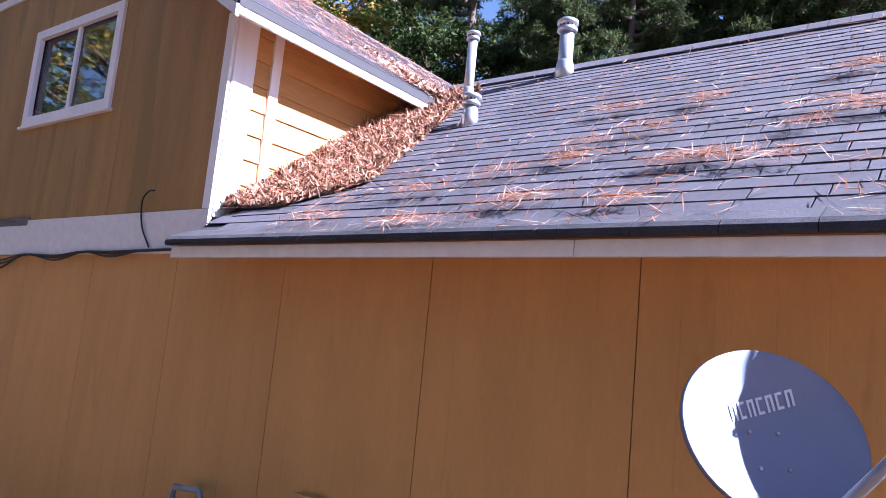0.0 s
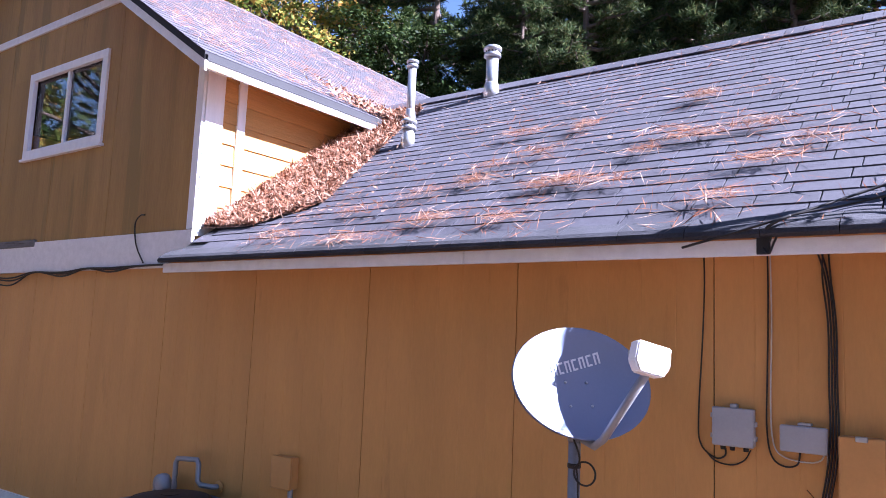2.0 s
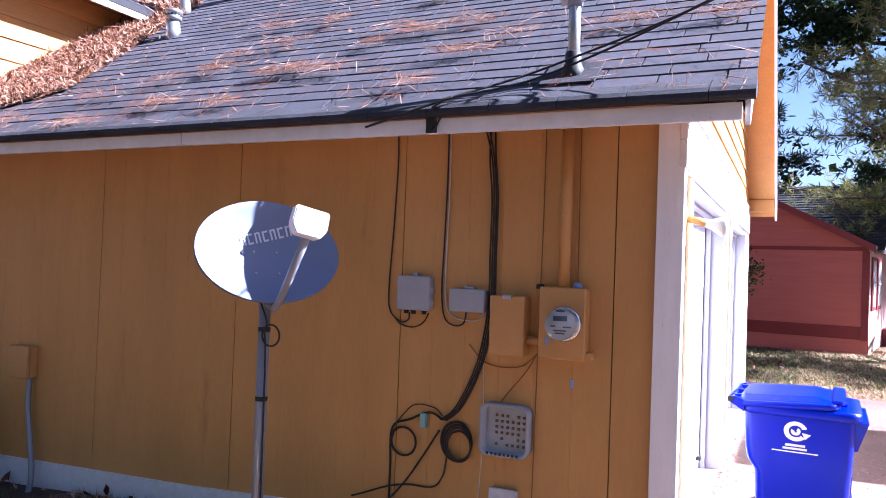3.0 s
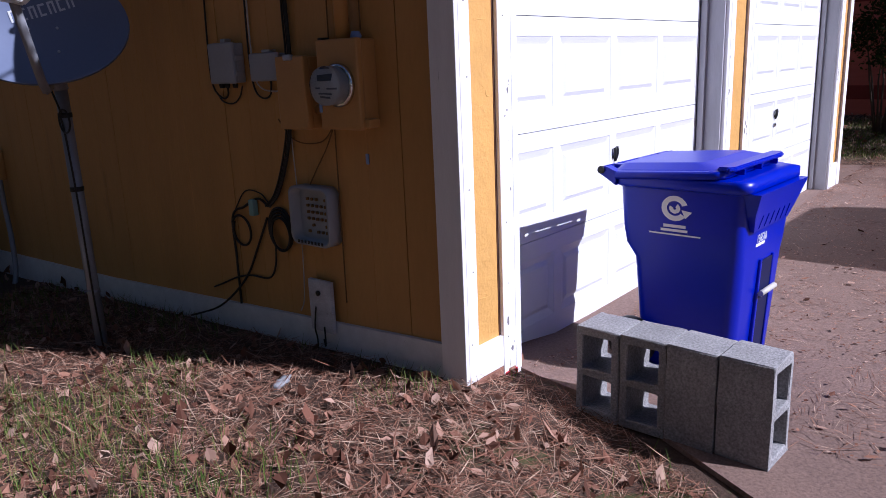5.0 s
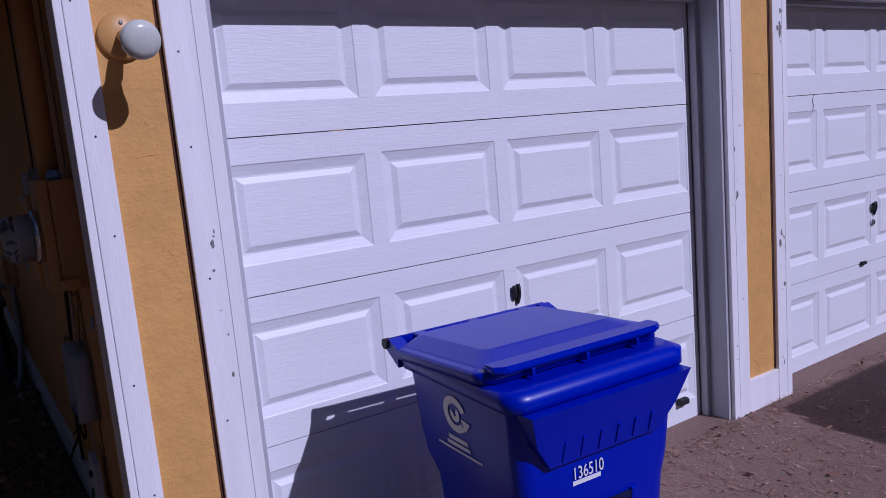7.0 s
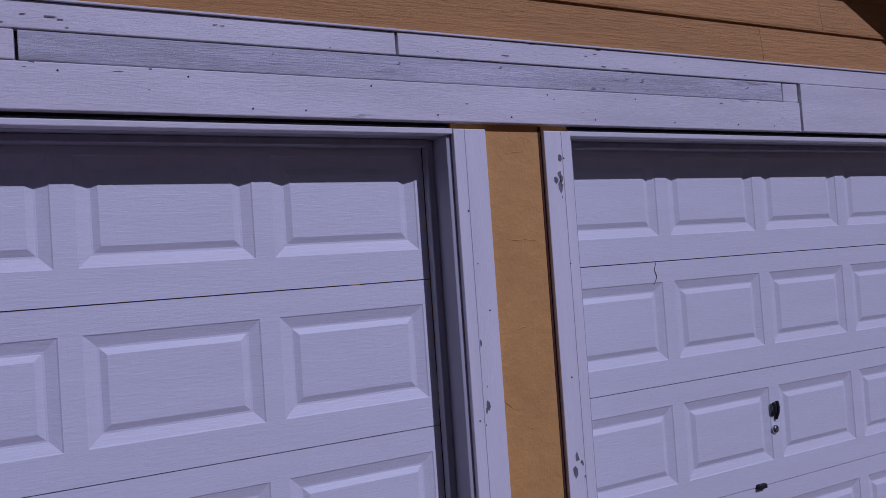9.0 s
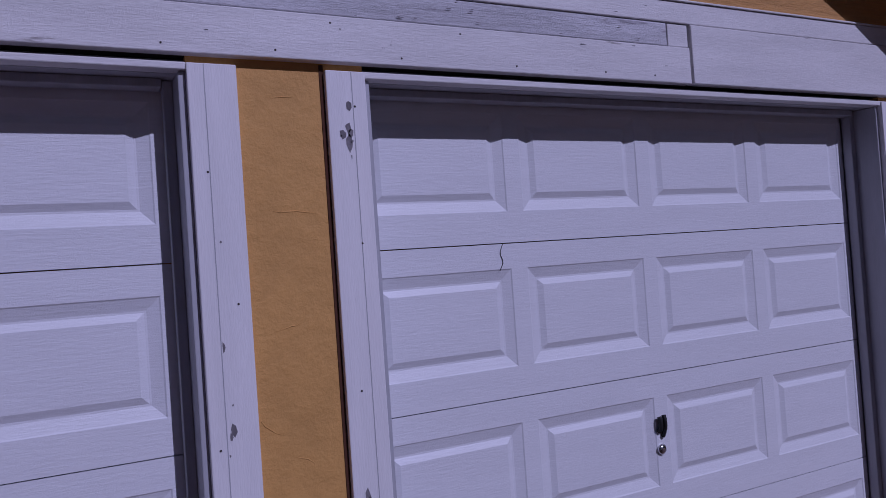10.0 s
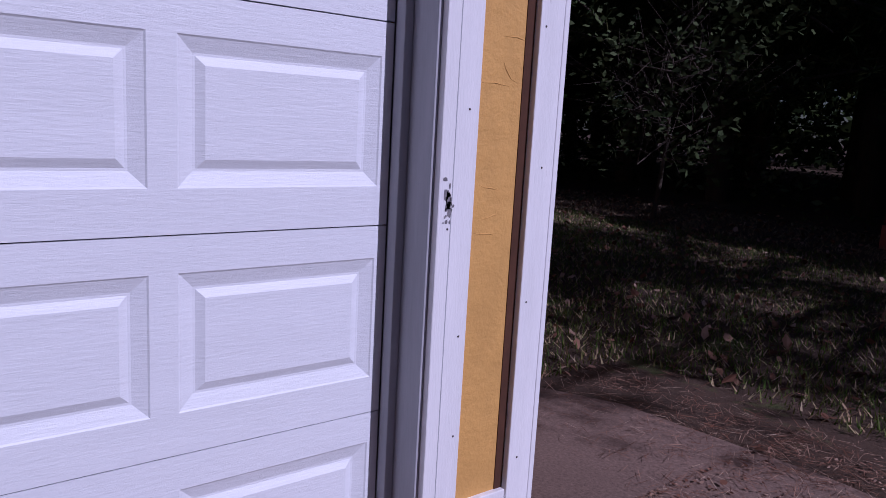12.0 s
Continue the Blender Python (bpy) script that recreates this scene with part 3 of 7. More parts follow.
def curved(points, n=8):
    """Points along a smooth line through the given ones."""
    p = [Vector(q) for q in points]
    p = [p[0] * 2 - p[1]] + p + [p[-1] * 2 - p[-2]]
    out = []
    for i in range(1, len(p) - 2):
        for k in range(n):
            t = k / n
            out.append(0.5 * (2 * p[i] + (p[i + 1] - p[i - 1]) * t + (2 * p[i - 1] - 5 * p[i] + 4 * p[i + 1] - p[i + 2]) * t * t + (3 * p[i] - p[i - 1] - 3 * p[i + 1] + p[i + 2]) * t ** 3))
    return out + [p[-2]]


def moved(bm, m):
    bmesh.ops.transform(bm, matrix=m, verts=bm.verts)
    return bm


# ---- window of the upper storey ----
window = thing("window_1", "white framed sliding window reflecting trees", "window", kind="structure", at=(0, 0, 0))
x0, x1, z0, z1 = WIN
for a, b, c, d in ((x0, x1, z0, z0 + 0.09), (x0, x1, z1 - 0.09, z1), (x0, x0 + 0.1, z0 + 0.091, z1 - 0.091), (x1 - 0.1, x1, z0 + 0.091, z1 - 0.091)):
    part("window_frame", box(bmesh.new(), a, b, SIDE - 0.03, SIDE + 0.02, c, d, 0.004), white_trim, window)
part("window_sill", box(bmesh.new(), x0 - 0.03, x1 + 0.03, SIDE - 0.05, SIDE + 0.02, z0 - 0.03, z0 - 0.001, 0.004), white_trim, window)
mid = (x0 + x1) / 2
part("mullion", box(bmesh.new(), mid - 0.025, mid + 0.025, SIDE + 0.0, SIDE + 0.035, z0 + 0.092, z1 - 0.092, 0.003), white_trim, window)
for a, b, y in ((x0 + 0.1, mid - 0.02, 0.02), (mid + 0.02, x1 - 0.1, 0.012)):
    part("sash", box(bmesh.new(), a, b, SIDE + y, SIDE + y + 0.012, z0 + 0.09, z0 + 0.12, 0.002), white_trim, window)
    part("pane", box(bmesh.new(), a, b, SIDE + y + 0.014, SIDE + y + 0.018, z0 + 0.08, z1 - 0.08), glass, window)
# dark sheet behind the panes, the unlit room's shade put into its colour
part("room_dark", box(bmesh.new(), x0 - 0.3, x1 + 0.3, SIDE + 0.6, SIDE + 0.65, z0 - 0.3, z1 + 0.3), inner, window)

# ---- wheeled bin ----


def rounded(x0, x1, y0, y1, r, n=5):
    pts = []
    for cx, cy, a0 in ((x1 - r, y0 + r, -90), (x1 - r, y1 - r, 0), (x0 + r, y1 - r, 90), (x0 + r, y0 + r, 180)):
        for k in range(n + 1):
            a = radians(a0 + 90 * k / n)
            pts.append((cx + r * math.cos(a), cy + r * math.sin(a)))
    return pts


def loft(bm, rings, cap_low=True, cap_high=True):
    """Rings of equal count joined into a skin; a ring is (points, z) or points of three."""
    made = []
    for pts, z in rings:
        made.append([bm.verts.new((x, y, z(x, y) if callable(z) else z)) for x, y in pts])
    n = len(made[0])
    for one, two in zip(made, made[1:]):
        for k in range(n):
            bm.faces.new((one[k], one[(k + 1) % n], two[(k + 1) % n], two[k])).smooth = True
    if cap_low:
        bm.faces.new(made[0][::-1])
    if cap_high:
        bm.faces.new(made[-1])
    bmesh.ops.recalc_face_normals(bm, faces=bm.faces[:])
    return bm


def bars(name, rects, mat, parent, label, plane):
    """Flat raised print: rectangles (u0, u1, v0, v1) set on a plane function (u, v, depth) -> point."""
    bm = bmesh.new()
    for u0, u1, v0, v1 in rects:
        low = [bm.verts.new(plane(u, v, 0.0005)) for u, v in ((u0, v0), (u1, v0), (u1, v1), (u0, v1))]
        high = [bm.verts.new(plane(u, v, 0.0022)) for u, v in ((u0, v0), (u1, v0), (u1, v1), (u0, v1))]
        bm.faces.new(high)
        for k in range(4):
            bm.faces.new((low[k], low[(k + 1) % 4], high[(k + 1) % 4], high[k]))
    return part(name, bm, mat, parent, label)


DEEP = 0.887
BIN = (0.525, 1.055, 0.078)
cart = thing("wheeled_bin", "blue plastic wheeled recycling bin with closed lid on the drive", "bin", at=BIN)
# local: x towards the front, -0.35 to 0.35; y across, -0.3 to 0.3
body_rings = [(0.0, -0.17, 0.25, -0.215, 0.215, 0.06), (0.03, -0.20, 0.265, -0.225, 0.225, 0.06), (0.55, -0.235, 0.30, -0.252, 0.252, 0.06), (0.62, -0.275, 0.305, -0.262, 0.262, 0.05),
              (0.70, -0.285, 0.31, -0.27, 0.27, 0.05), (0.93, -0.295, 0.325, -0.285, 0.285, 0.05)]
bm = bmesh.new()
loft(bm, [(rounded(a, b, c, d, r), z) for z, a, b, c, d, r in body_rings], cap_high=False)
part("body", bm, blue_plastic, cart)
bm = bmesh.new()
loft(bm, [(rounded(-0.30, 0.33, -0.292, 0.292, 0.05), 0.895), (rounded(-0.315, 0.35, -0.305, 0.305, 0.06), 0.905), (rounded(-0.315, 0.35, -0.305, 0.305, 0.06), 0.948), (rounded(-0.30, 0.29, -0.295, 0.295, 0.06), 0.957)])
part("rim", bm, blue_plastic, cart)


bm = bmesh.new()
edge = rounded(-0.342, 0.235, -0.312, 0.312, 0.06)


def rise(z):
    """The lid's levels climb a little towards its front."""
    return lambda x, y: z + 0.034 * (x + 0.34) / 0.58


# thin flange, chamfered wall and a nearly flat raised panel
loft(bm, [(edge, rise(0.928)), (edge, rise(0.955)), (rounded(-0.336, 0.229, -0.306, 0.306, 0.06), rise(0.961)), (rounded(-0.328, 0.205, -0.288, 0.288, 0.05), rise(0.963)), (rounded(-0.322, 0.198, -0.282, 0.282, 0.05), rise(0.967)),
          (rounded(-0.312, 0.115, -0.235, 0.235, 0.04), rise(0.988)), (rounded(-0.305, 0.103, -0.226, 0.226, 0.035), rise(0.992)), (rounded(-0.12, 0.03, -0.1, 0.1, 0.03), rise(0.993))])
for f in bm.faces:
    f.smooth = abs(f.normal.z) < 0.3 or f.calc_area() < 0.0004
lid = part("lid", bm, blue_plastic, cart)
bm = bmesh.new()
prism(bm, [(0.195, -0.29), (0.245, -0.29), (0.268, -0.26), (0.268, 0.26), (0.245, 0.29), (0.195, 0.29)], "z", 0.990, 1.012)
bmesh.ops.bevel(bm, geom=bm.edges[:], offset=0.006, segments=2, affect="EDGES")
part("lid_lip", bm, blue_plastic, lid)
for k in range(3):
    part("lid_tab", box(bmesh.new(), 0.236, 0.272, -0.185 + 0.18 * k, -0.175 + 0.18 * k, 0.966, 0.991, 0.003), blue_plastic, lid)
for s in (-1, 1):
    bm = bmesh.new()
    prism(bm, [(-0.29, 0.90), (-0.29, 0.965), (-0.345, 0.985), (-0.385, 0.975), (-0.385, 0.955), (-0.34, 0.93)], "y", s * 0.265, s * 0.31)
    part("handle_arm", bm, blue_plastic, cart)
part("handle_bar", tube(bmesh.new(), [(-0.368, -0.30, 0.968), (-0.368, 0.30, 0.968)], 0.016, 10), blue_plastic, cart)
for s in (-1, 0, 1):
    part("hinge_lug", box(bmesh.new(), -0.372, -0.30, s * 0.2 - 0.02, s * 0.2 + 0.02, 0.945, 0.985, 0.005), blue_plastic, cart)
part("hinge_pin", tube(bmesh.new(), [(-0.368, -0.318, 0.968), (-0.368, -0.30, 0.968)], 0.018, 10), black_rubber, cart)
# scooped lifting pocket below the front of the rim
bm = bmesh.new()
prism(bm, [(-0.27, 0.90), (0.27, 0.90), (0.24, 0.80), (0.19, 0.72), (-0.19, 0.72), (-0.24, 0.80)], "x", 0.30, 0.33)
for v in bm.verts:
    if v.co.x > 0.32:
        v.co.x += 0.055 * smooth(0.72, 0.9, v.co.z)
part("lift_pocket", bm, blue_plastic, cart)
for k in range(6):
    bm = bmesh.new()
    y = -0.15 + 0.06 * k
    prism(bm, [(0.32, 0.728), (0.336, 0.73), (0.3545, 0.79), (0.335, 0.80)], "y", y - 0.004, y + 0.004)
    part("rib", bm, blue_plastic, cart)
# front recess as a dark plate, its shade painted in, with its grab bar
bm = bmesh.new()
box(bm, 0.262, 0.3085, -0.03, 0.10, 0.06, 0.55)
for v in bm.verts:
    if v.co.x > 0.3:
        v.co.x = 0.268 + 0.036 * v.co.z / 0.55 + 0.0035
part("recess", bm, recess_shade, cart, "front recess, its shade painted as a dark plate")
for s in (-1, 1):
    bm = bmesh.new()
    box(bm, 0.262, 0.312, 0.035 + s * 0.07 - 0.010, 0.035 + s * 0.07 + 0.010, 0.03, 0.56, 0.005)
    for v in bm.verts:
        if v.co.x > 0.29:
            v.co.x -= 0.03 * (1 - v.co.z / 0.56)
    part("recess_cheek", bm, blue_plastic, cart)
part("grab_bar", tube(bmesh.new(), [(0.318, -0.045, 0.40), (0.318, 0.115, 0.40)], 0.014, 10), cable_white, cart, "grey metal grab bar")
for s in (-1, 1):
    wheel = part("wheel", lathe(bmesh.new(), [(0.05, -0.03), (0.115, -0.03), (0.125, -0.015), (0.125, 0.015), (0.115, 0.03), (0.05, 0.03)], (-0.22, s * 0.255, 0.125), 24, "y"), black_rubber, cart)
    part("hub", lathe(bmesh.new(), [(0.02, -0.035), (0.055, -0.034), (0.055, 0.034), (0.02, 0.035)], (-0.22, s * 0.255, 0.125), 16, "y"), blue_plastic, wheel)
part("axle", tube(bmesh.new(), [(-0.22, -0.26, 0.125), (-0.22, 0.26, 0.125)], 0.012, 8), galvanised, cart)


def side_plane(u, v, d):
    return ((u + 0.0) / DEEP, -0.268 - 0.018 * (v - 0.65) / 0.3 - d, v)


def front_plane(u, v, d):
    return (0.3035 + 0.02 * (v - 0.6) / 0.33 + d, u, v)


bm = bmesh.new()
cx, cz = 0.0, 0.812
for r0, r1, a0, a1 in ((0.034, 0.058, 20, 320), (0.006, 0.024, 150, 420)):
    n = 28
    for k in range(n):
        a, b = radians(a0 + (a1 - a0) * k / n), radians(a0 + (a1 - a0) * (k + 1) / n)
        q = [(r0, a), (r1, a), (r1, b), (r0, b)]
        vs = [bm.verts.new(side_plane(cx + r * math.cos(t), cz + r * math.sin(t), 0.0025)) for r, t in q]
        bm.faces.new(vs)
tri = [bm.verts.new(side_plane(cx + u, cz + v, 0.0025)) for u, v in ((0.03, -0.005), (0.075, -0.012), (0.045, -0.045))]
bm.faces.new(tri)
part("emblem", bm, white_print, cart, "white ring emblem")
bars("print_bar", [(-0.05, 0.047, 0.722, 0.736), (-0.062, 0.055, 0.703, 0.715), (-0.115, 0.11, 0.686, 0.693)], white_print, cart, "white printed bars", side_plane)
bars("print_bar", [(-0.105, -0.01, 0.632, 0.645)], white_print, cart, "white printed bar", front_plane)
text = bpy.data.curves.new("number", "FONT")
text.body, text.size, text.extrude, text.align_x = "136510", 0.050, 0.0006, "CENTER"
lettering = new("bin_number", text)
bpy.context.view_layer.update()
data = bpy.data.meshes.new_from_object(lettering.evaluated_get(bpy.context.evaluated_depsgraph_get()))
bpy.data.objects.remove(lettering)
number = new("bin_number", data)
number.data.materials.append(white_print)
number.parent = cart
number.matrix_basis = Matrix.Translation((0.3035 + 0.009, -0.055, 0.652)) @ Euler((radians(90), 0, radians(90))).to_matrix().to_4x4() @ Matrix.Diagonal((0.72, 1.05, 1, 1))

cart.rotation_euler = (0, 0, radians(-2.5))
cart.scale = (DEEP, 1.0, 0.915)

# ---- concrete blocks standing on end ----


def block_mesh():
    bm = bmesh.new()
    w, h, d, t = 0.0925, 0.372, 0.0925, 0.031
    xs = [-w, -w + t, w - t, w]
    zs = [0, 0.034, h / 2 - 0.016, h / 2 + 0.016, h - 0.034, h]
    for y in (-d, d):
        g = {(i, j): bm.verts.new((x, y, z)) for i, x in enumerate(xs) for j, z in enumerate(zs)}
        for i in range(3):
            for j in range(5):
                if i == 1 and j in (1, 3):
                    continue
                bm.faces.new((g[i, j], g[i + 1, j], g[i + 1, j + 1], g[i, j + 1]))
        if y < 0:
            near = g
    far = g
    ring = [(i, 0) for i in range(4)] + [(3, j) for j in range(1, 6)] + [(i, 5) for i in (2, 1, 0)] + [(0, j) for j in (4, 3, 2, 1)]
    for loop in (ring, [(1, 1), (2, 1), (2, 2), (1, 2)], [(1, 3), (2, 3), (2, 4), (1, 4)]):
        n = len(loop)
        for k in range(n):
            bm.faces.new((near[loop[k]], near[loop[(k + 1) % n]], far[loop[(k + 1) % n]], far[loop[k]]))
    bmesh.ops.recalc_face_normals(bm, faces=bm.faces[:])
    edges = [e for e in bm.edges if e.calc_face_angle(0) > 0.5]
    bmesh.ops.bevel(bm, geom=edges, offset=0.004, segments=1, affect="EDGES")
    rng = random.Random(4)
    for v in bm.verts:
        v.co += Vector((rng.uniform(-1, 1), rng.uniform(-1, 1), rng.uniform(-1, 1))) * 0.0026
    return bm


first = part("concrete_block", block_mesh(), block_grey)
tagged(first, "grey hollow concrete block standing on end", "concrete block", "row of concrete blocks")
for k, (turn, dy) in enumerate(((0, 0.0), (1.5, 0.004), (90, 0.002), (91, 0.006))):
    m = pose(0.437 + 0.1885 * k, 0.372 - 0.0115 * k + dy, 0.058 + 0.004 * k, 0, 0, turn - 3.2)
    if k:
        copy_thing(first, m)
    else:
        first.matrix_basis = m

# ---- dish on its pole ----
dish = thing("satellite_dish", "pale grey oval satellite dish on a steel pole", "satellite dish", at=(-2.015, -0.51, 0.03))
part("pole", tube(bmesh.new(), [(0, 0, -0.15), (0, 0, 1.42)], 0.03, 14), pole_paint, dish)
for z in (0.35, 0.88, 1.24):
    part("pole_band", lathe(bmesh.new(), [(0.0305, z - 0.012), (0.033, z - 0.01), (0.033, z + 0.01), (0.0305, z + 0.012)], (0, 0, 0), 14), cable_black if z > 0.5 else pole_paint, dish)
DISH = Matrix.Translation((0.085, -0.085, 1.648)) @ Matrix.Rotation(radians(-32), 4, "Z") @ Matrix.Rotation(radians(90 - 22), 4, "Y") @ Matrix.Rotation(radians(90), 4, "Z")
# in the dish's own frame: x across, y up, z out of the bowl
bm = bmesh.new()
W, H, N, M = 0.375, 0.275, 48, 9
rows = [[bm.verts.new((0, 0, -0.075))]]
for j in range(1, M + 1):
    f = j / M
    rows.append([bm.verts.new((W * f * math.cos(2 * math.pi * k / N), H * f * math.sin(2 * math.pi * k / N), -0.075 * (1 - f * f))) for k in range(N)])
for k in range(N):
    bm.faces.new((rows[0][0], rows[1][k], rows[1][(k + 1) % N])).smooth = True
for one, two in zip(rows[1:], rows[2:]):
    for k in range(N):
        bm.faces.new((one[k], two[k], two[(k + 1) % N], one[(k + 1) % N])).smooth = True
rim = rows[-1]
for grow, dz in ((1.012, 0.0), (1.014, -0.016), (0.985, -0.012)):
    nxt = [bm.verts.new((W * grow * math.cos(2 * math.pi * k / N), H * grow * math.sin(2 * math.pi * k / N), dz)) for k in range(N)]
    for k in range(N):
        bm.faces.new((rim[k], nxt[k], nxt[(k + 1) % N], rim[(k + 1) % N])).smooth = True
    rim = nxt
back_rows = [rim]
for j in range(M - 1, 0, -1):
    f = j / M * 0.985
    back_rows.append([bm.verts.new((W * f * math.cos(2 * math.pi * k / N), H * f * math.sin(2 * math.pi * k / N), -0.075 * (1 - f * f) - 0.008)) for k in range(N)])
for one, two in zip(back_rows, back_rows[1:]):
    for k in range(N):
        bm.faces.new((one[k], two[k], two[(k + 1) % N], one[(k + 1) % N])).smooth = True
bm.faces.new(back_rows[-1])
bmesh.ops.recalc_face_normals(bm, faces=bm.faces[:])
reflector = part("reflector", moved(bm, DISH), dish_grey, dish)


def bowl(u, v, d):
    return DISH @ Vector((u, v, -0.075 * (1 - (u / W) ** 2 - (v / H) ** 2) + 0.001 + d))


TILT = radians(14)


def on_mark(u, v, d):
    """The printed mark runs slanting up across the bowl."""
    return bowl(u * math.cos(TILT) - v * math.sin(TILT), u * math.sin(TILT) + v * math.cos(TILT), d)


rects = []
for k in range(7):
    u = -0.11 + 0.042 * k
    rects += [(u, u + 0.009, 0.075, 0.130), (u + 0.009, u + 0.030, 0.121, 0.130)] + ([(u + 0.009, u + 0.028, 0.075, 0.084)] if k % 2 else [(u + 0.021, u + 0.030, 0.075, 0.121)])
bars("print_mark", rects, dish_mark, reflector, "pale printed mark", on_mark)
for u, v in ((0.06, 0.02), (-0.06, 0.02), (0.06, -0.1), (-0.06, -0.1)):
    part("bolt", moved(lathe(bmesh.new(), [(0.007, 0.0), (0.007, 0.004), (0.003, 0.006)], (u, v, -0.073 + 0.075 * ((u / W) ** 2 + (v / H) ** 2)), 8), DISH), galvanised, reflector)
part("mount", moved(box(bmesh.new(), -0.07, 0.07, -0.1, 0.06, -0.15, -0.086, 0.01), DISH), pole_paint, dish)
part("clamp", tube(bmesh.new(), [(0, 0, 1.36), (0.005, -0.02, 1.50), DISH @ Vector((0, -0.03, -0.13))], 0.036, 10), pole_paint, dish)
arm = [DISH @ Vector(p) for p in ((0, -0.25, -0.10), (0, -0.30, -0.02), (0, -0.29, 0.06), (0.0, -0.11, 0.47))]
part("feed_arm", tube(bmesh.new(), arm, 0.02, 6), pole_paint, dish)
head = DISH @ Matrix.Translation((0.0, -0.06, 0.51)) @ Matrix.Rotation(radians(-14), 4, "Z") @ Matrix.Rotation(radians(195), 4, "X")
bm = bmesh.new()
prism(bm, [(-0.08, -0.055), (0.08, -0.055), (0.085, 0.03), (0.055, 0.075), (-0.055, 0.075), (-0.085, 0.03)], "z", -0.03, 0.035)
bmesh.ops.bevel(bm, geom=bm.edges[:], offset=0.006, segments=2, affect="EDGES")
lnb = part("receiver_head", moved(bm, head), white_print, dish, "white plastic receiver head")
for u in (-0.045, 0.045):
    part("feed_horn", moved(lathe(bmesh.new(), [(0.018, 0.03), (0.024, 0.055), (0.024, 0.065), (0.006, 0.068)], (u, -0.01, 0), 12), head), grey_plastic, lnb)
loop = [(0.02 + 0.0, -0.06, 1.38), (0.05, -0.05, 1.30), (0.04, -0.035, 1.25)]
loop += [(0.075 + 0.055 * math.cos(a), -0.04, 1.215 + 0.055 * math.sin(a)) for a in (radians(150 - 45 * k) for k in range(9))]
loop += [(0.036, -0.03, 1.15), (0.034, -0.02, 0.8), (0.036, -0.02, 0.35), (0.034, -0.01, 0.02)]
part("dish_cable", tube(bmesh.new(), curved(loop, 6), 0.005, 6), cable_black, dish)

# ---- boxes and meter on the side wall ----


def wall_box(name, label, x0, x1, z0, z1, depth, mat, category):
    ob = thing(name, label, category, at=((x0 + x1) / 2, SIDE, z0))
    shift = Matrix.Translation((-(x0 + x1) / 2, -SIDE, -z0))
    part("body", moved(box(bmesh.new(), x0, x1, SIDE - depth * 0.7, SIDE - 0.001, z0, z1, 0.006), shift), mat, ob)
    cover = part("cover", moved(box(bmesh.new(), x0 - 0.004, x1 + 0.004, SIDE - depth, SIDE - depth * 0.7 - 0.0005, z0 - 0.003, z1 + 0.004, 0.008), shift), mat, ob)
    return ob, shift, cover


b1, s1, c1 = wall_box("junction_box", "grey plastic cable junction box on the tan wall", -1.499, -1.308, 1.388, 1.570, 0.07, grey_plastic, "junction box")
part("hasp", moved(box(bmesh.new(), -1.42, -1.385, SIDE - 0.05, SIDE - 0.01, 1.572, 1.592, 0.004), s1), galvanised, b1)
for x, z in ((-1.506, 1.43), (-1.506, 1.53), (-1.301, 1.43), (-1.301, 1.50)):
    part("latch", moved(box(bmesh.new(), x - 0.006, x + 0.006, SIDE - 0.06, SIDE - 0.02, z - 0.012, z + 0.012, 0.003), s1), grey_plastic, b1)
for x in (-1.455, -1.41, -1.345):
    part("grommet", moved(lathe(bmesh.new(), [(0.012, 1.365), (0.014, 1.378), (0.014, 1.3848)], (x, SIDE - 0.04, 0), 10), s1), black_rubber, b1)
b2, s2, c2 = wall_box("cable_box", "grey plastic wide cable box on the tan wall", -1.183, -0.985, 1.395, 1.512, 0.066, grey_plastic, "junction box")
part("hasp", moved(box(bmesh.new(), -1.11, -1.05, SIDE - 0.05, SIDE - 0.01, 1.5165, 1.530, 0.004), s2), galvanised, b2)
b3, s3, c3 = wall_box("disconnect_box", "tan painted metal electrical box with a hasp", -0.926, -0.747, 1.19, 1.490, 0.12, tan_metal, "electrical box")
part("hasp", moved(box(bmesh.new(), -0.86, -0.81, SIDE - 0.132, SIDE - 0.11, 1.475, 1.50, 0.005), s3), galvanised, b3)
part("conduit", moved(tube(bmesh.new(), [(-0.75, SIDE - 0.05, 1.27), (-0.64, SIDE - 0.05, 1.27)], 0.022, 10), s3), tan_metal, b3)
b4, s4, c4 = wall_box("meter_box", "tan painted electric meter box with a round glass meter", -0.665, -0.435, 1.195, 1.545, 0.11, tan_metal, "electric meter")
MX, MZ = -0.535, 1.370
part("collar", moved(lathe(bmesh.new(), [(0.07, SIDE - 0.109), (0.086, SIDE - 0.112), (0.086, SIDE - 0.130), (0.076, SIDE - 0.133)], (MX, 0, MZ), 28, "y"), s4), chrome, b4)
meter = part("meter", moved(lathe(bmesh.new(), [(0.072, SIDE - 0.134), (0.071, SIDE - 0.175), (0.068, SIDE - 0.18), (0.03, SIDE - 0.181)], (MX, 0, MZ), 28, "y"), s4), meter_face, b4, "round meter with a pale dial")
part("display", moved(box(bmesh.new(), MX - 0.032, MX + 0.032, SIDE - 0.1835, SIDE - 0.1805, MZ + 0.018, MZ + 0.04), s4), ac_metal, meter)
bm = bmesh.new()
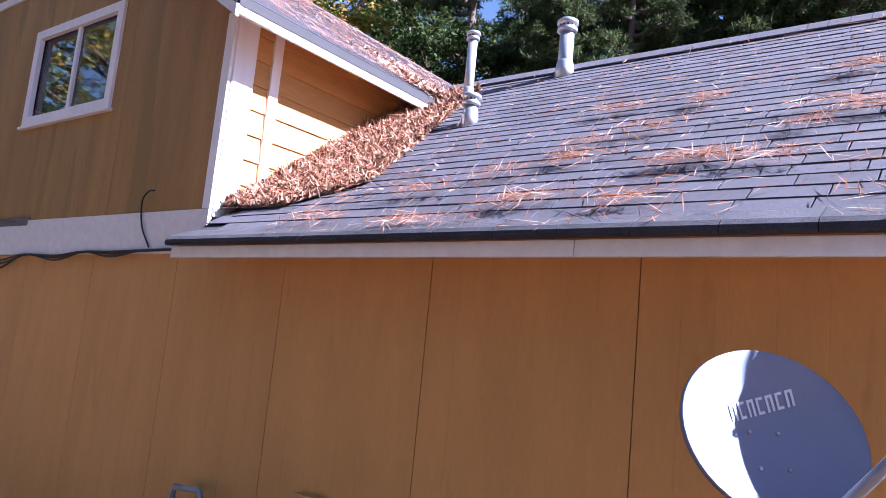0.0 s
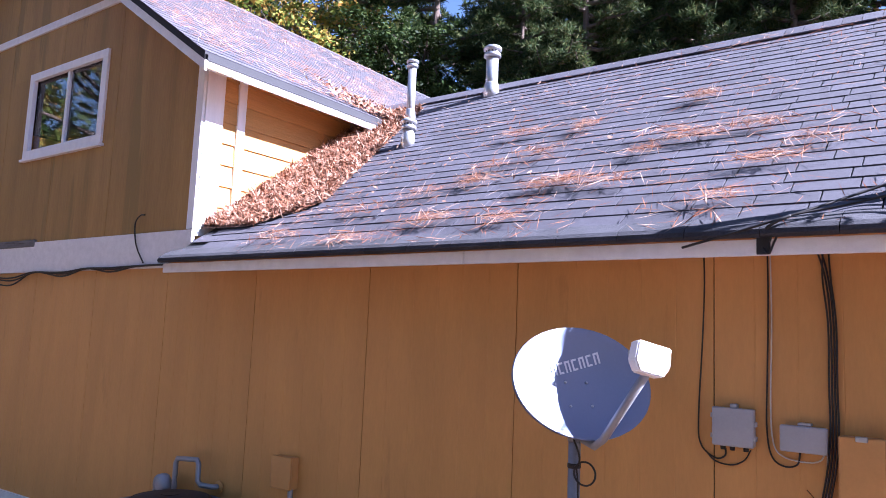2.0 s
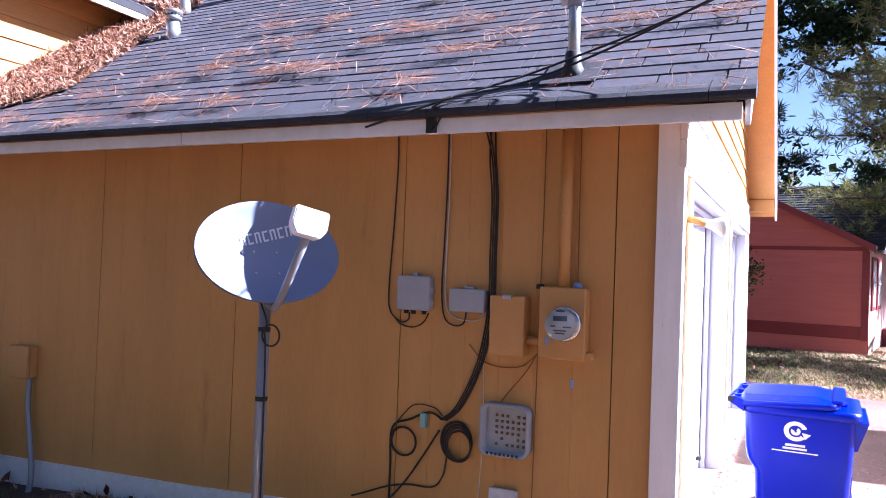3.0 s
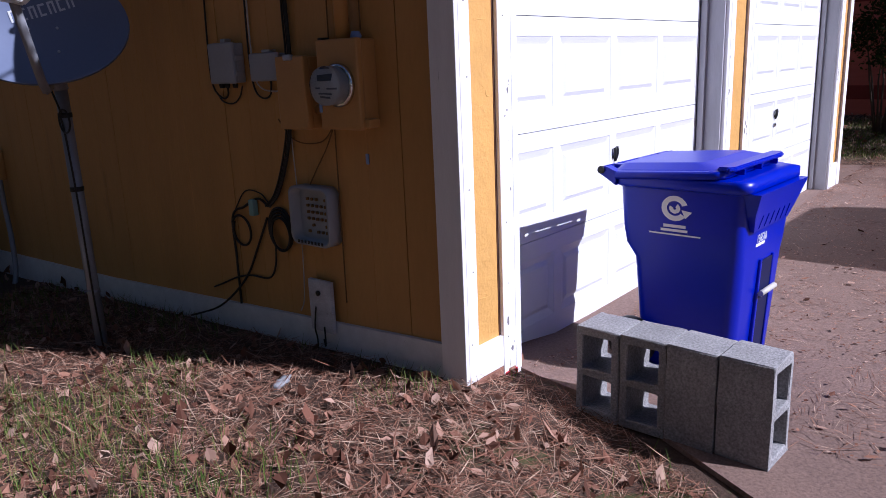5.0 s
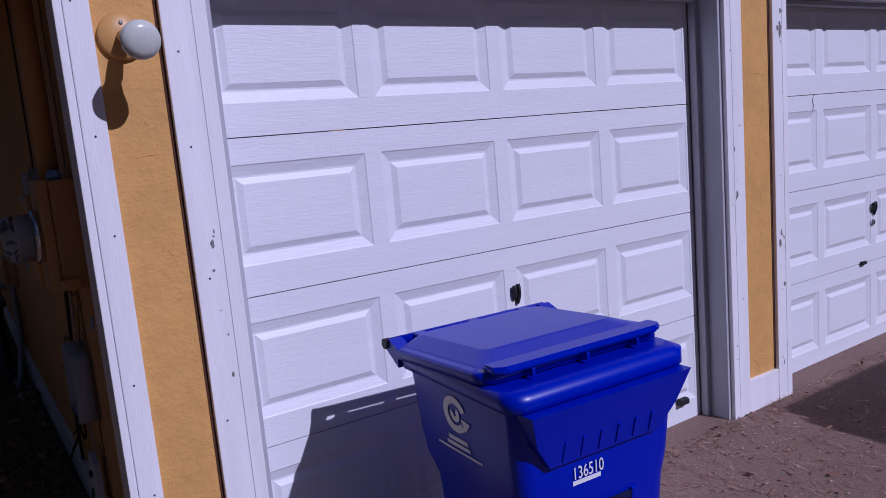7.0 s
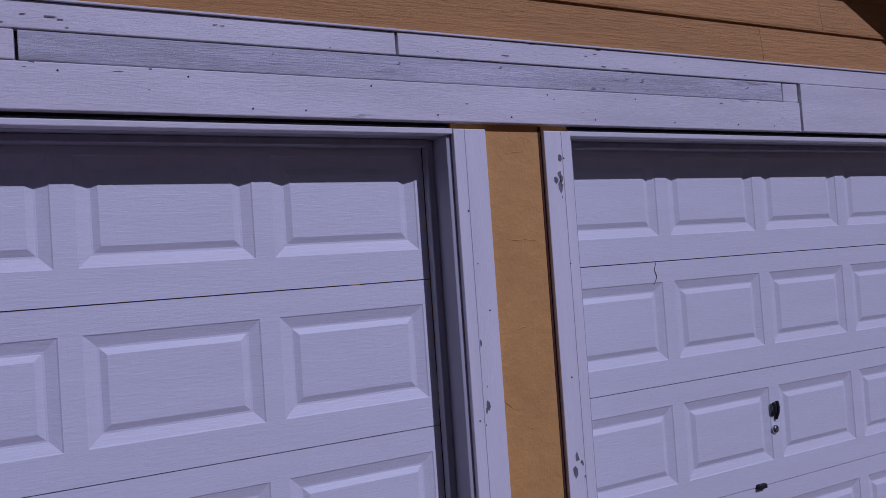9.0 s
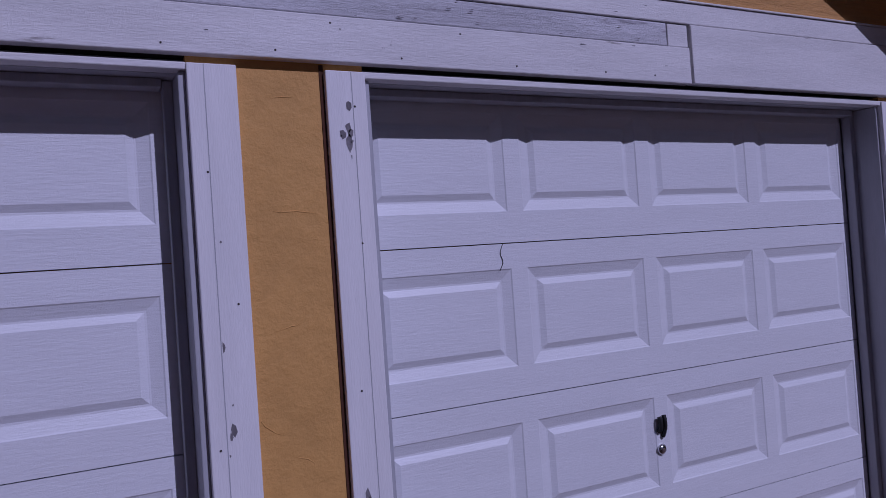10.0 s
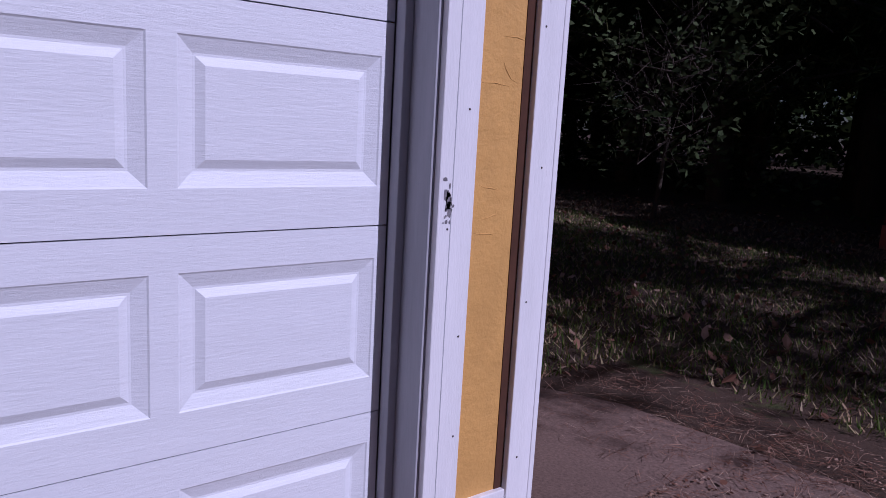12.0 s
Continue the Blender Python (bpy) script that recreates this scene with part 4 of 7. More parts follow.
for u0, u1, v in ((-0.045, -0.02, -0.01), (0.015, 0.05, -0.012), (-0.03, 0.03, -0.03), (-0.022, 0.022, -0.042), (-0.02, 0.02, 0.056)):
    box(bm, MX + u0, MX + u1, SIDE - 0.183, SIDE - 0.1805, MZ + v, MZ + v + 0.006)
part("dial_print", moved(bm, s4), ac_metal, meter, kind="stuff")
part("dome", moved(lathe(bmesh.new(), [(0.0765, SIDE - 0.134), (0.0765, SIDE - 0.195), (0.068, SIDE - 0.212), (0.04, SIDE - 0.218), (0.002, SIDE - 0.219)], (MX, 0, MZ), 28, "y"), s4), glass, meter, "clear glass dome")
part("seal_tag", moved(box(bmesh.new(), -0.615, -0.598, SIDE - 0.16, SIDE - 0.155, 1.265, 1.31, 0.003), s4), label_blue, b4)
part("lock_ear", moved(box(bmesh.new(), -0.445, -0.40, SIDE - 0.09, SIDE - 0.03, 1.20, 1.235, 0.006), s4), tan_metal, b4)
part("ground_clamp", moved(box(bmesh.new(), -0.70, -0.668, SIDE - 0.07, SIDE - 0.03, 1.535, 1.56, 0.004), s4), black_rubber, b4)
part("knockout", moved(lathe(bmesh.new(), [(0.02, 1.546), (0.024, 1.555), (0.016, 1.575)], (-0.49, SIDE - 0.05, 0), 10), s4), label_blue, b4)
tag = part("wall_tag", box(bmesh.new(), -0.525, -0.508, SIDE - 0.008, SIDE - 0.001, 1.04, 1.085, 0.003), label_blue)
tagged(tag, "small blue tag hanging on the tan wall", "tag")
conduit = thing("service_conduit", "tan painted conduit pipe from meter box to eave", "conduit", at=(-0.56, 0.0, 1.55))
part("pipe", tube(bmesh.new(), [(0, -0.005, -0.01), (0, -0.005, 0.84)], 0.03, 14), tan_metal, conduit)

# opened grey terminal housing without its cover, and the wooden stake below
housing = thing("terminal_housing", "grey plastic terminal housing hanging open on the wall", "junction box", at=(-0.85, SIDE, 0.66))
bm = bmesh.new()
loft(bm, [(rounded(-0.135, 0.135, 0.0, 0.27, 0.045), 0.0), (rounded(-0.135, 0.135, 0.0, 0.27, 0.045), 0.07), (rounded(-0.12, 0.12, 0.015, 0.255, 0.035), 0.07), (rounded(-0.115, 0.115, 0.02, 0.25, 0.03), 0.02)])
stand = Matrix(((1, 0, 0, 0), (0, 0, -1, 0), (0, 1, 0, 0), (0, 0, 0, 1)))
part("shell", moved(bm, stand), grey_plastic, housing)
bm = bmesh.new()
rng = random.Random(8)
for i in range(6):
    for j in range(6):
        if rng.random() < 0.75:
            box(bm, -0.06 + 0.03 * i, -0.048 + 0.03 * i, -0.03, -0.019, 0.05 + 0.03 * j, 0.062 + 0.03 * j)
part("terminal", bm, cable_brown, housing, "rows of small brown terminals", kind="stuff")
for k in range(8):
    part("vent_slot", box(bmesh.new(), -0.09 + 0.023 * k, -0.078 + 0.023 * k, -0.072, -0.0695, 0.008, 0.022), cable_black, housing)
stake = thing("wall_plate", "weathered grey board with a rusty clamp on the skirt", "board", at=(-0.85, SIDE, 0.24))
part("board", box(bmesh.new(), -0.08, 0.075, -0.045, -0.0225, 0.0, 0.25, 0.004), white_worn, stake)
part("knob", lathe(bmesh.new(), [(0.012, -0.046), (0.014, -0.055), (0.006, -0.058)], (-0.005, 0, 0.19), 10, "y"), black_rubber, stake)
part("wire_clamp", tube(bmesh.new(), curved([(-0.03, -0.05, 0.12), (-0.035, -0.06, 0.02), (-0.03, -0.055, -0.04), (-0.04, -0.05, -0.12)]), 0.004, 6), black_rubber, stake)
part("wire_clamp", tube(bmesh.new(), curved([(0.02, -0.05, 0.03), (0.035, -0.062, -0.02), (0.03, -0.06, -0.06), (0.015, -0.055, -0.03)]), 0.004, 6), black_rubber, stake)

# cables on the wall
CY = SIDE - 0.012


def cable(name, label, pts, radius, mat, y=CY):
    ob = part(name, tube(bmesh.new(), curved([(p[0], p[2] if len(p) > 2 else y, p[1]) for p in pts]), radius, 6), mat)
    return tagged(ob, label, "cable")


cable("wall_cable", "black cable hanging from eave to junction box", [(-1.56, 2.39), (-1.555, 2.2), (-1.565, 1.9), (-1.585, 1.5), (-1.57, 1.37), (-1.50, 1.315), (-1.455, 1.33), (-1.45, 1.37)], 0.0045, cable_black)
cable("wall_cable", "thin black cable looped below junction box", [(-1.33, 1.372), (-1.36, 1.32), (-1.42, 1.29), (-1.50, 1.30), (-1.55, 1.345)], 0.004, cable_black)
cable("wall_cable", "black cable hanging from eave to cable box", [(-1.245, 2.39), (-1.243, 2.1), (-1.25, 1.75), (-1.255, 1.5), (-1.235, 1.36), (-1.18, 1.315), (-1.12, 1.33), (-1.105, 1.398)], 0.0045, cable_black)
cable("wall_cable", "pale cable beside the black one", [(-1.232, 2.39), (-1.228, 2.0), (-1.236, 1.6), (-1.225, 1.42), (-1.18, 1.36), (-1.08, 1.345), (-1.02, 1.36), (-1.0, 1.398)], 0.004, cable_white)
for k, (dx, dy) in enumerate(((0, 0), (0.013, -0.003), (-0.011, -0.004), (0.024, -0.006))):
    top = -1.03 + 0.02 * k
    cable("wall_cable", "black cable of a thick bundle on the tan wall", [(top, 2.39), (-0.985 + dx, 2.22), (-0.965 + dx, 2.0), (-0.965 + dx, 1.7), (-0.965 + dx, 1.45), (-1.0 + dx, 1.2), (-1.06 + dx, 1.02), (-1.14 + dx, 0.87), (-1.22 + dx, 0.80)], 0.0048, cable_black, CY + dy - 0.004)
for k in range(4):
    c = (-1.135 + 0.008 * k, 0.695 - 0.006 * k)
    r = 0.105 - 0.008 * k
    cable("cable_coil", "black coiled cable hanging on the wall", [(c[0] + 0.85 * r * math.cos(radians(90 + 30 * i)), c[1] + r * math.sin(radians(90 + 30 * i)), CY - 0.004 - 0.007 * k) for i in range(14)], 0.0065, cable_black)
cable("cable_coil", "black coiled cable hanging on the wall", [(-1.455 + 0.078 * math.cos(radians(150 + 30 * i)), 0.655 + 0.078 * math.sin(radians(150 + 30 * i)), CY - 0.001 * i) for i in range(13)], 0.0065, cable_black)
cable("wall_cable", "black cable running down to the ground", [(-1.22, 0.80), (-1.30, 0.83), (-1.42, 0.78), (-1.53, 0.72), (-1.535, 0.5), (-1.54, 0.2), (-1.56, 0.06)], 0.0065, cable_black)
cable("wall_cable", "thin black cable to the splitter", [(-1.22, 0.82), (-1.28, 0.86), (-1.40, 0.86), (-1.50, 0.76)], 0.0035, cable_black)
cable("wall_cable", "black cable trailing to the leaf litter", [(-1.24, 0.74), (-1.34, 0.58), (-1.45, 0.42), (-1.56, 0.30, CY - 0.03), (-1.72, 0.20, CY - 0.04), (-1.95, 0.12, CY - 0.06)], 0.006, cable_black)
cable("wall_cable", "black cable trailing along the skirt", [(-1.19, 0.61), (-1.21, 0.50), (-1.27, 0.43), (-1.42, 0.42), (-1.55, 0.39), (-1.70, 0.33), (-1.78, 0.30)], 0.005, cable_black)
cable("wall_cable", "thin pale wire down the tan wall", [(-0.99, 1.398), (-0.995, 1.1), (-0.985, 0.8), (-0.995, 0.5), (-1.01, 0.36), (-1.04, 0.30)], 0.0028, cable_white)
cable("wall_cable", "thin brown wire sagging between boxes", [(-0.70, 1.20), (-0.78, 1.13), (-0.90, 1.115), (-1.0, 1.14), (-1.08, 1.22)], 0.003, cable_brown)
cable("wall_cable", "thin brown wire to the terminal housing", [(-0.70, 1.20), (-0.76, 1.10), (-0.84, 1.0), (-0.90, 0.92)], 0.003, cable_brown)
cable("wall_cable", "thin brown wire beside the conduit", [(-0.505, 2.39), (-0.503, 2.0), (-0.50, 1.58)], 0.003, cable_brown)
cable("wall_cable", "thin brown wire down the tan wall", [(-0.69, 2.39), (-0.69, 1.9), (-0.695, 1.5), (-0.70, 1.0), (-0.705, 0.4)], 0.003, cable_brown)
split = part("splitter", box(bmesh.new(), -1.35, -1.315, CY - 0.025, CY + 0.008, 0.745, 0.825, 0.004), teal)
tagged(split, "small pale green cable splitter on the wall", "splitter")
# wires on the block's wall
for k, dz in enumerate((0.0, -0.025, 0.012)):
    cable("wall_cable", "black cable sagging along the band board", [(-13.57, 2.34), (-12.1, 2.35 + dz * 0.4), (-11.0, 2.37), (-10.16, 2.365 + dz), (-9.3, 2.29 + dz * 2.2), (-8.74, 2.375), (-8.12, 2.35 + dz), (-7.65, 2.395), (-7.2, 2.38 + dz), (-6.75, 2.40), (-6.05, 2.41)], 0.009, cable_black, CY - 0.03 - 0.012 * k)
cable("wall_cable", "thin black wire over the band board", [(-6.72, 2.885), (-6.80, 2.88), (-6.87, 2.80), (-6.82, 2.60), (-6.68, 2.43)], 0.007, cable_black, CY - 0.03)
cable("wall_cable", "black wire hanging in a loop down the wall", [(-10.62, 2.85), (-10.97, 2.67), (-10.9, 2.44), (-11.16, 2.12), (-11.1, 1.75), (-10.81, 1.69), (-10.45, 1.82), (-10.28, 2.02), (-10.21, 2.33)], 0.007, cable_black, CY - 0.03)
cable("wall_cable", "black wire hanging in a long loop down the wall", [(-10.13, 2.83), (-10.36, 2.52), (-10.37, 2.18), (-10.62, 1.76), (-10.66, 1.34), (-10.42, 1.2), (-10.30, 0.9), (-10.34, 1.44), (-10.35, 1.94), (-10.2, 2.31)], 0.007, cable_black, CY - 0.04)

# ---- eave bracket, roof mast and vents ----
bracket = thing("eave_bracket", "rusty bracket with cables on the white fascia", "bracket", at=(-1.185, EAVE_Y + 0.03, 2.30))
part("plate", box(bmesh.new(), -0.03, 0.03, -0.012, -0.001, 0.0, 0.1, 0.003), black_rubber, bracket)
part("hook", tube(bmesh.new(), curved([(0, -0.012, 0.09), (0.03, -0.05, 0.12), (0.08, -0.05, 0.15), (0.12, -0.03, 0.17)]), 0.008, 6), black_rubber, bracket)
part("hook", tube(bmesh.new(), curved([(0.0, -0.012, 0.03), (0.03, -0.04, 0.0), (0.05, -0.03, 0.05), (0.07, -0.02, 0.1)]), 0.005, 6), cable_black, bracket)
mast = thing("service_mast", "grey steel service mast with weatherhead on the roof", "mast", at=(-0.55, 0.0, 2.62))
part("pipe", tube(bmesh.new(), [(0, 0, -0.15), (0, 0, 0.66)], 0.031, 16), galvanised, mast)
part("boot", lathe(bmesh.new(), [(0.075, -0.04), (0.055, 0.03), (0.042, 0.06), (0.042, 0.11), (0.034, 0.12)], (0, 0, 0), 16), black_rubber, mast)
bm = bmesh.new()
box(bm, -0.14, 0.14, -0.14, 0.14, -0.004, 0.004)
moved(bm, Matrix.Translation((0, 0, 0.0)) @ Matrix.Rotation(math.atan(PITCH), 4, "X") @ Matrix.Translation((0, 0, 0.016)))
part("flashing", bm, dark_edge, mast)
part("coupling", lathe(bmesh.new(), [(0.032, 0.345), (0.04, 0.35), (0.04, 0.40), (0.032, 0.405)], (0, 0, 0), 16), pole_paint, mast)
part("insulator_arm", tube(bmesh.new(), [(-0.07, 0, 0.38), (0.1, -0.02, 0.395)], 0.02, 10), white_print, mast)
bm = bmesh.new()
lathe(bm, [(0.036, 0.64), (0.05, 0.66), (0.06, 0.72), (0.05, 0.79), (0.02, 0.81)], (0, 0, 0), 14)
for v in bm.verts:
    v.co.x += 0.45 * max(0, v.co.z - 0.66)
head = part("weatherhead", bm, black_rubber, mast)
for k, pts in enumerate(([(0.05, 0, 0.72), (0.16, -0.01, 0.68), (0.22, 0, 0.58), (0.25, 0, 0.50)], [(0.06, 0, 0.70), (0.3, 0.05, 0.62), (0.55, 0.1, 0.56), (0.9, 0.1, 0.70), (1.5, -0.1, 1.05), (3.5, -0.6, 2.0)],
                         [(0.06, 0, 0.74), (0.35, 0.02, 0.60), (0.6, 0.05, 0.55), (0.95, 0.0, 0.68), (1.6, -0.3, 1.0), (3.5, -0.9, 1.9)], [(0.10, -0.02, 0.39), (0.25, 0, 0.42), (0.5, 0.0, 0.6), (0.8, 0.05, 0.72), (1.6, -0.2, 1.1), (3.5, -0.75, 1.95)])):
    part("drop_wire", tube(bmesh.new(), curved(pts), 0.008 if k else 0.007, 6), cable_black if k else pole_paint, mast)
# cables from the eave bracket up and away over the roof corner
for k, (z, y) in enumerate(((0.0, 0), (0.05, 0.05))):
    ob = part("overhead_cable", tube(bmesh.new(), curved([(-1.55 + 0.4 * k, EAVE_Y - 0.01, 2.34 + z * 0.3), (-1.1, EAVE_Y + 0.0, 2.46), (-0.62, -0.08 - 0.12 * k, 2.66 - 0.08 * k), (0.4, -0.15 - 0.3 * k, 2.98 - 0.1 * k), (2.5, -0.5 - 0.5 * k, 3.75 - 0.1 * k), (6.0, -1.2, 5.0)]), 0.006, 6), cable_black)
    tagged(ob, "black cable running from the eave over the roof", "cable")


def vent_pipe(name, label, x, y, height, r, cap):
    ob = thing(name, label, "vent pipe", at=(x, y, roof_z(y)))
    part("pipe", tube(bmesh.new(), [(0, 0, -0.1), (0, 0, height)], r, 18), galvanised, ob)
    part("flashing", lathe(bmesh.new(), [(r * 1.42, -r * 1.1), (r * 1.25, 0.04), (r * 1.15, 0.09), (r * 1.02, 0.11)], (0, 0, 0), 18), galvanised, ob)
    if cap:
        q = r / 0.085
        hood = part("cap", lathe(bmesh.new(), [(r * 1.05, height - 0.02 * q), (r * 1.4, height - 0.01 * q), (r * 1.4, height + 0.03 * q), (r * 1.15, height + 0.045 * q), (r * 1.15, height + 0.075 * q), (r * 1.5, height + 0.085 * q), (r * 1.5, height + 0.12 * q), (r * 1.1, height + 0.145 * q), (0.01, height + 0.15 * q)], (0, 0, 0), 18), galvanised, ob)
        for k in range(12):
            a = 2 * math.pi * k / 12
            part("vent_slot", moved(box(bmesh.new(), -0.008, 0.008, -0.002, 0.002, 0.0, 0.022 * q), Matrix.Translation((r * 1.16 * math.cos(a), r * 1.16 * math.sin(a), height + 0.049 * q)) @ Matrix.Rotation(a + math.pi / 2, 4, "Z")), black_rubber, hood)
    return ob


vent_pipe("vent_pipe", "tall slim galvanised vent pipe on the roof", -5.31, 2.14, 0.585, 0.045, True)
vent_pipe("vent_pipe", "short galvanised vent pipe amid the leaf pile", -4.76, 1.45, 0.14, 0.053, True)
vent_pipe("vent_pipe", "wide galvanised vent pipe with a flat cap", -4.54, 2.54, 0.40, 0.066, True)

# ---- lamp on the corner pier ----
lamp = thing("wall_lamp", "tan lamp holder with a white floodlight bulb", "lamp", at=(-0.016, 0.165, 1.909))
part("plate", lathe(bmesh.new(), [(0.058, 0.0), (0.062, 0.010), (0.056, 0.018), (0.012, 0.02)], (0, 0, 0), 26, "x"), tan_enamel, lamp)
for dz in (-0.035, 0.035):
    part("screw", lathe(bmesh.new(), [(0.006, 0.018), (0.006, 0.021), (0.003, 0.023)], (0, 0, dz), 8, "x"), galvanised, lamp)
part("arm", tube(bmesh.new(), [(0.016, 0, 0.0), (0.06, 0.0, -0.008), (0.105, 0.003, -0.02)], [0.015, 0.019, 0.022], 12), tan_enamel, lamp)
bm = bmesh.new()
lathe(bm, [(0.018, 0.0), (0.021, 0.03), (0.030, 0.055), (0.044, 0.082), (0.049, 0.098), (0.046, 0.110), (0.03, 0.118), (0.008, 0.121)], (0, 0, 0), 24)
moved(bm, Matrix.Translation((0.092, 0.002, -0.017)) @ Matrix.Rotation(radians(101), 4, "Y") @ Matrix.Rotation(radians(-3), 4, "X"))
part("bulb", bm, frosted, lamp, "frosted white floodlight bulb")

# ---- door hardware ----
for door, y, z in ((doors[0], 1.545, 0.885), (doors[1], 4.314, 0.885)):
    o = door.location
    shift = Matrix.Translation((DOOR_X - o.x, y - o.y, z - o.z))
    handle = part("handle", moved(lathe(bmesh.new(), [(0.018, 0.0), (0.02, 0.006), (0.014, 0.012), (0.006, 0.014)], (0, 0, -0.045), 18, "x"), shift), chrome, door, "round chrome lock")
    bm = bmesh.new()
    tube(bm, curved([(0.002, -0.006, 0.02), (0.014, -0.008, 0.035), (0.016, -0.009, 0.065), (0.012, -0.009, 0.075)]), 0.009, 8)
    tube(bm, curved([(0.004, 0.008, 0.0), (0.014, 0.012, 0.03), (0.018, 0.010, 0.06), (0.014, 0.009, 0.08)]), 0.008, 8)
    part("lever", moved(bm, shift), black_rubber, handle, "black lever handle")
for y in (0.57, 2.52):
    o = doors[0].location
    part("foot_lift", moved(box(bmesh.new(), 0.0, 0.03, -0.03, 0.03, 0.0, 0.03, 0.004), Matrix.Translation((DOOR_X - o.x, y - o.y, 0.19 - o.z))), black_rubber, doors[0])
o = doors[1].location
part("dent_bracket", moved(box(bmesh.new(), 0.0, 0.02, -0.02, 0.03, 0.0, 0.02, 0.004), Matrix.Translation((DOOR_X - o.x, 4.19 - o.y, 0.60 - o.z))), black_rubber, doors[1])
bm = bmesh.new()
tube(bm, curved([(0, 0, 0), (0.001, -0.012, -0.03), (0.001, -0.004, -0.06), (0.001, -0.018, -0.088)]), 0.0013, 5)
part("crack", moved(bm, Matrix.Translation((DOOR_X + 0.0005 - o.x, 3.70 - o.y, 1.623 - o.z))), cable_black, doors[1])

# chipped and flaking paint on the uprights
chip_grey = material("bare weathered wood under flaked paint", (0.24, 0.22, 0.24), 0.9, 0.6, 20, 120, 0.3, 0.3)
rng = random.Random(19)
for y, z, n, wide, tall in ((5.527, 1.185, 26, 0.015, 0.045), (3.12, 1.95, 9, 0.03, 0.08), (3.13, 0.92, 7, 0.03, 0.05), (0.33, 1.05, 7, 0.03, 0.5), (2.77, 1.2, 7, 0.03, 0.5), (0.065, 0.75, 9, 0.018, 0.4), (3.12, 0.45, 6, 0.03, 0.25), (0.33, 0.35, 5, 0.03, 0.15)):
    bm = bmesh.new()
    for _ in range(n):
        cy, cz, r, turn = y + rng.gauss(0, wide * 0.6), z + rng.gauss(0, tall * 0.6), rng.choice((0.003, 0.004, 0.006, 0.012)), rng.uniform(0, 6.3)
        stretch_z = rng.uniform(0.6, 3.0)
        ring = [bm.verts.new((0.0047, cy + r * rng.uniform(0.4, 1) * math.cos(turn + k), cz + stretch_z * r * rng.uniform(0.4, 1) * math.sin(turn + k))) for k in (0, 1, 2.1, 3, 4.2, 5.2)]
        bm.faces.new(ring)
    part("paint_chip", bm, chip_grey, trim, kind="stuff")
bm = bmesh.new()
for _ in range(90):
    cy = rng.uniform(0.1, 4.35)
    cz = rng.choice((2.272, 2.355, 2.425, 2.356)) + rng.gauss(0, 0.014) if rng.random() < 0.7 else rng.uniform(2.16, 2.42)
    r, long = rng.choice((0.001, 0.0014, 0.002, 0.003)), rng.uniform(2, 9)
    ring = [bm.verts.new((0.0156, cy + long * r * rng.uniform(0.5, 1) * math.cos(k), min(cz, 2.428) + r * rng.uniform(0.5, 1) * math.sin(k))) for k in (0, 1, 2.1, 3, 4.2, 5.2)]
    bm.faces.new(ring)
part("paint_chip", bm, chip_grey, header, kind="stuff")

# scrap by the corner
scrap = part("plastic_scrap", box(bmesh.new(), -0.02, 0.012, 0.27, 0.36, 0.10, 0.15, 0.008), red_plastic)
tagged(scrap, "crumpled red plastic scrap under the skirt", "scrap")
for k, (x, y, z, r) in enumerate(((-0.06, 0.38, 0.11, 20), (-0.05, 0.17, 0.13, 0))):
    ob = part("foundation_brick", box(bmesh.new(), -0.05, 0.05, -0.1, 0.1, -0.05, 0.05, 0.006), brick_red)
    ob.matrix_basis = pose(x, y, z, 0, 0, r)
    tagged(ob, "weathered red brick under the wall's corner", "brick")

# ---- condenser, gas pipe and switch box by the side wall ----
AX, AY = -5.33, -0.42
unit = thing("air_conditioner", "grey round-cornered condenser unit beside the wall", "air conditioner", at=(AX, AY, ground_z(AX, AY)))
top = 0.55 - ground_z(AX, AY)
bm = bmesh.new()
loft(bm, [(rounded(-0.40, 0.40, -0.36, 0.36, 0.12), 0.0), (rounded(-0.40, 0.40, -0.36, 0.36, 0.12), 0.06)])
part("base_pan", bm, ac_metal, unit)
bm = bmesh.new()
loft(bm, [(rounded(-0.385, 0.385, -0.345, 0.345, 0.11), 0.06), (rounded(-0.385, 0.385, -0.345, 0.345, 0.11), top - 0.07)])
part("coil", bm, ac_dark, unit, "dark finned coil")
for k in range(26):
    x = -0.36 + 0.022 * k
    part("guard_wire", box(bmesh.new(), x - 0.002, x + 0.002, -0.352, -0.346, 0.06, top - 0.07), ac_metal, unit)
part("corner_post", box(bmesh.new(), 0.235, 0.275, -0.366, -0.33, 0.05, top - 0.06, 0.006), ac_metal, unit)
part("service_panel", box(bmesh.new(), 0.276, 0.40, -0.355, 0.30, 0.05, top - 0.06, 0.02), ac_metal, unit)
bm = bmesh.new()
loft(bm, [(rounded(-0.41, 0.41, -0.37, 0.37, 0.13), top - 0.07), (rounded(-0.42, 0.42, -0.38, 0.38, 0.13), top - 0.05), (rounded(-0.41, 0.41, -0.37, 0.37, 0.13), top), (rounded(-0.37, 0.37, -0.33, 0.33, 0.13), top + 0.005)])
part("top_cover", bm, ac_metal, unit)
bm = bmesh.new()
lathe(bm, [(0.32, top + 0.004), (0.30, top + 0.03), (0.2, top + 0.055), (0.05, top + 0.06)], (-0.03, 0, 0), 28)
part("fan_grille", bm, ac_dark, unit, "domed dark fan grille")
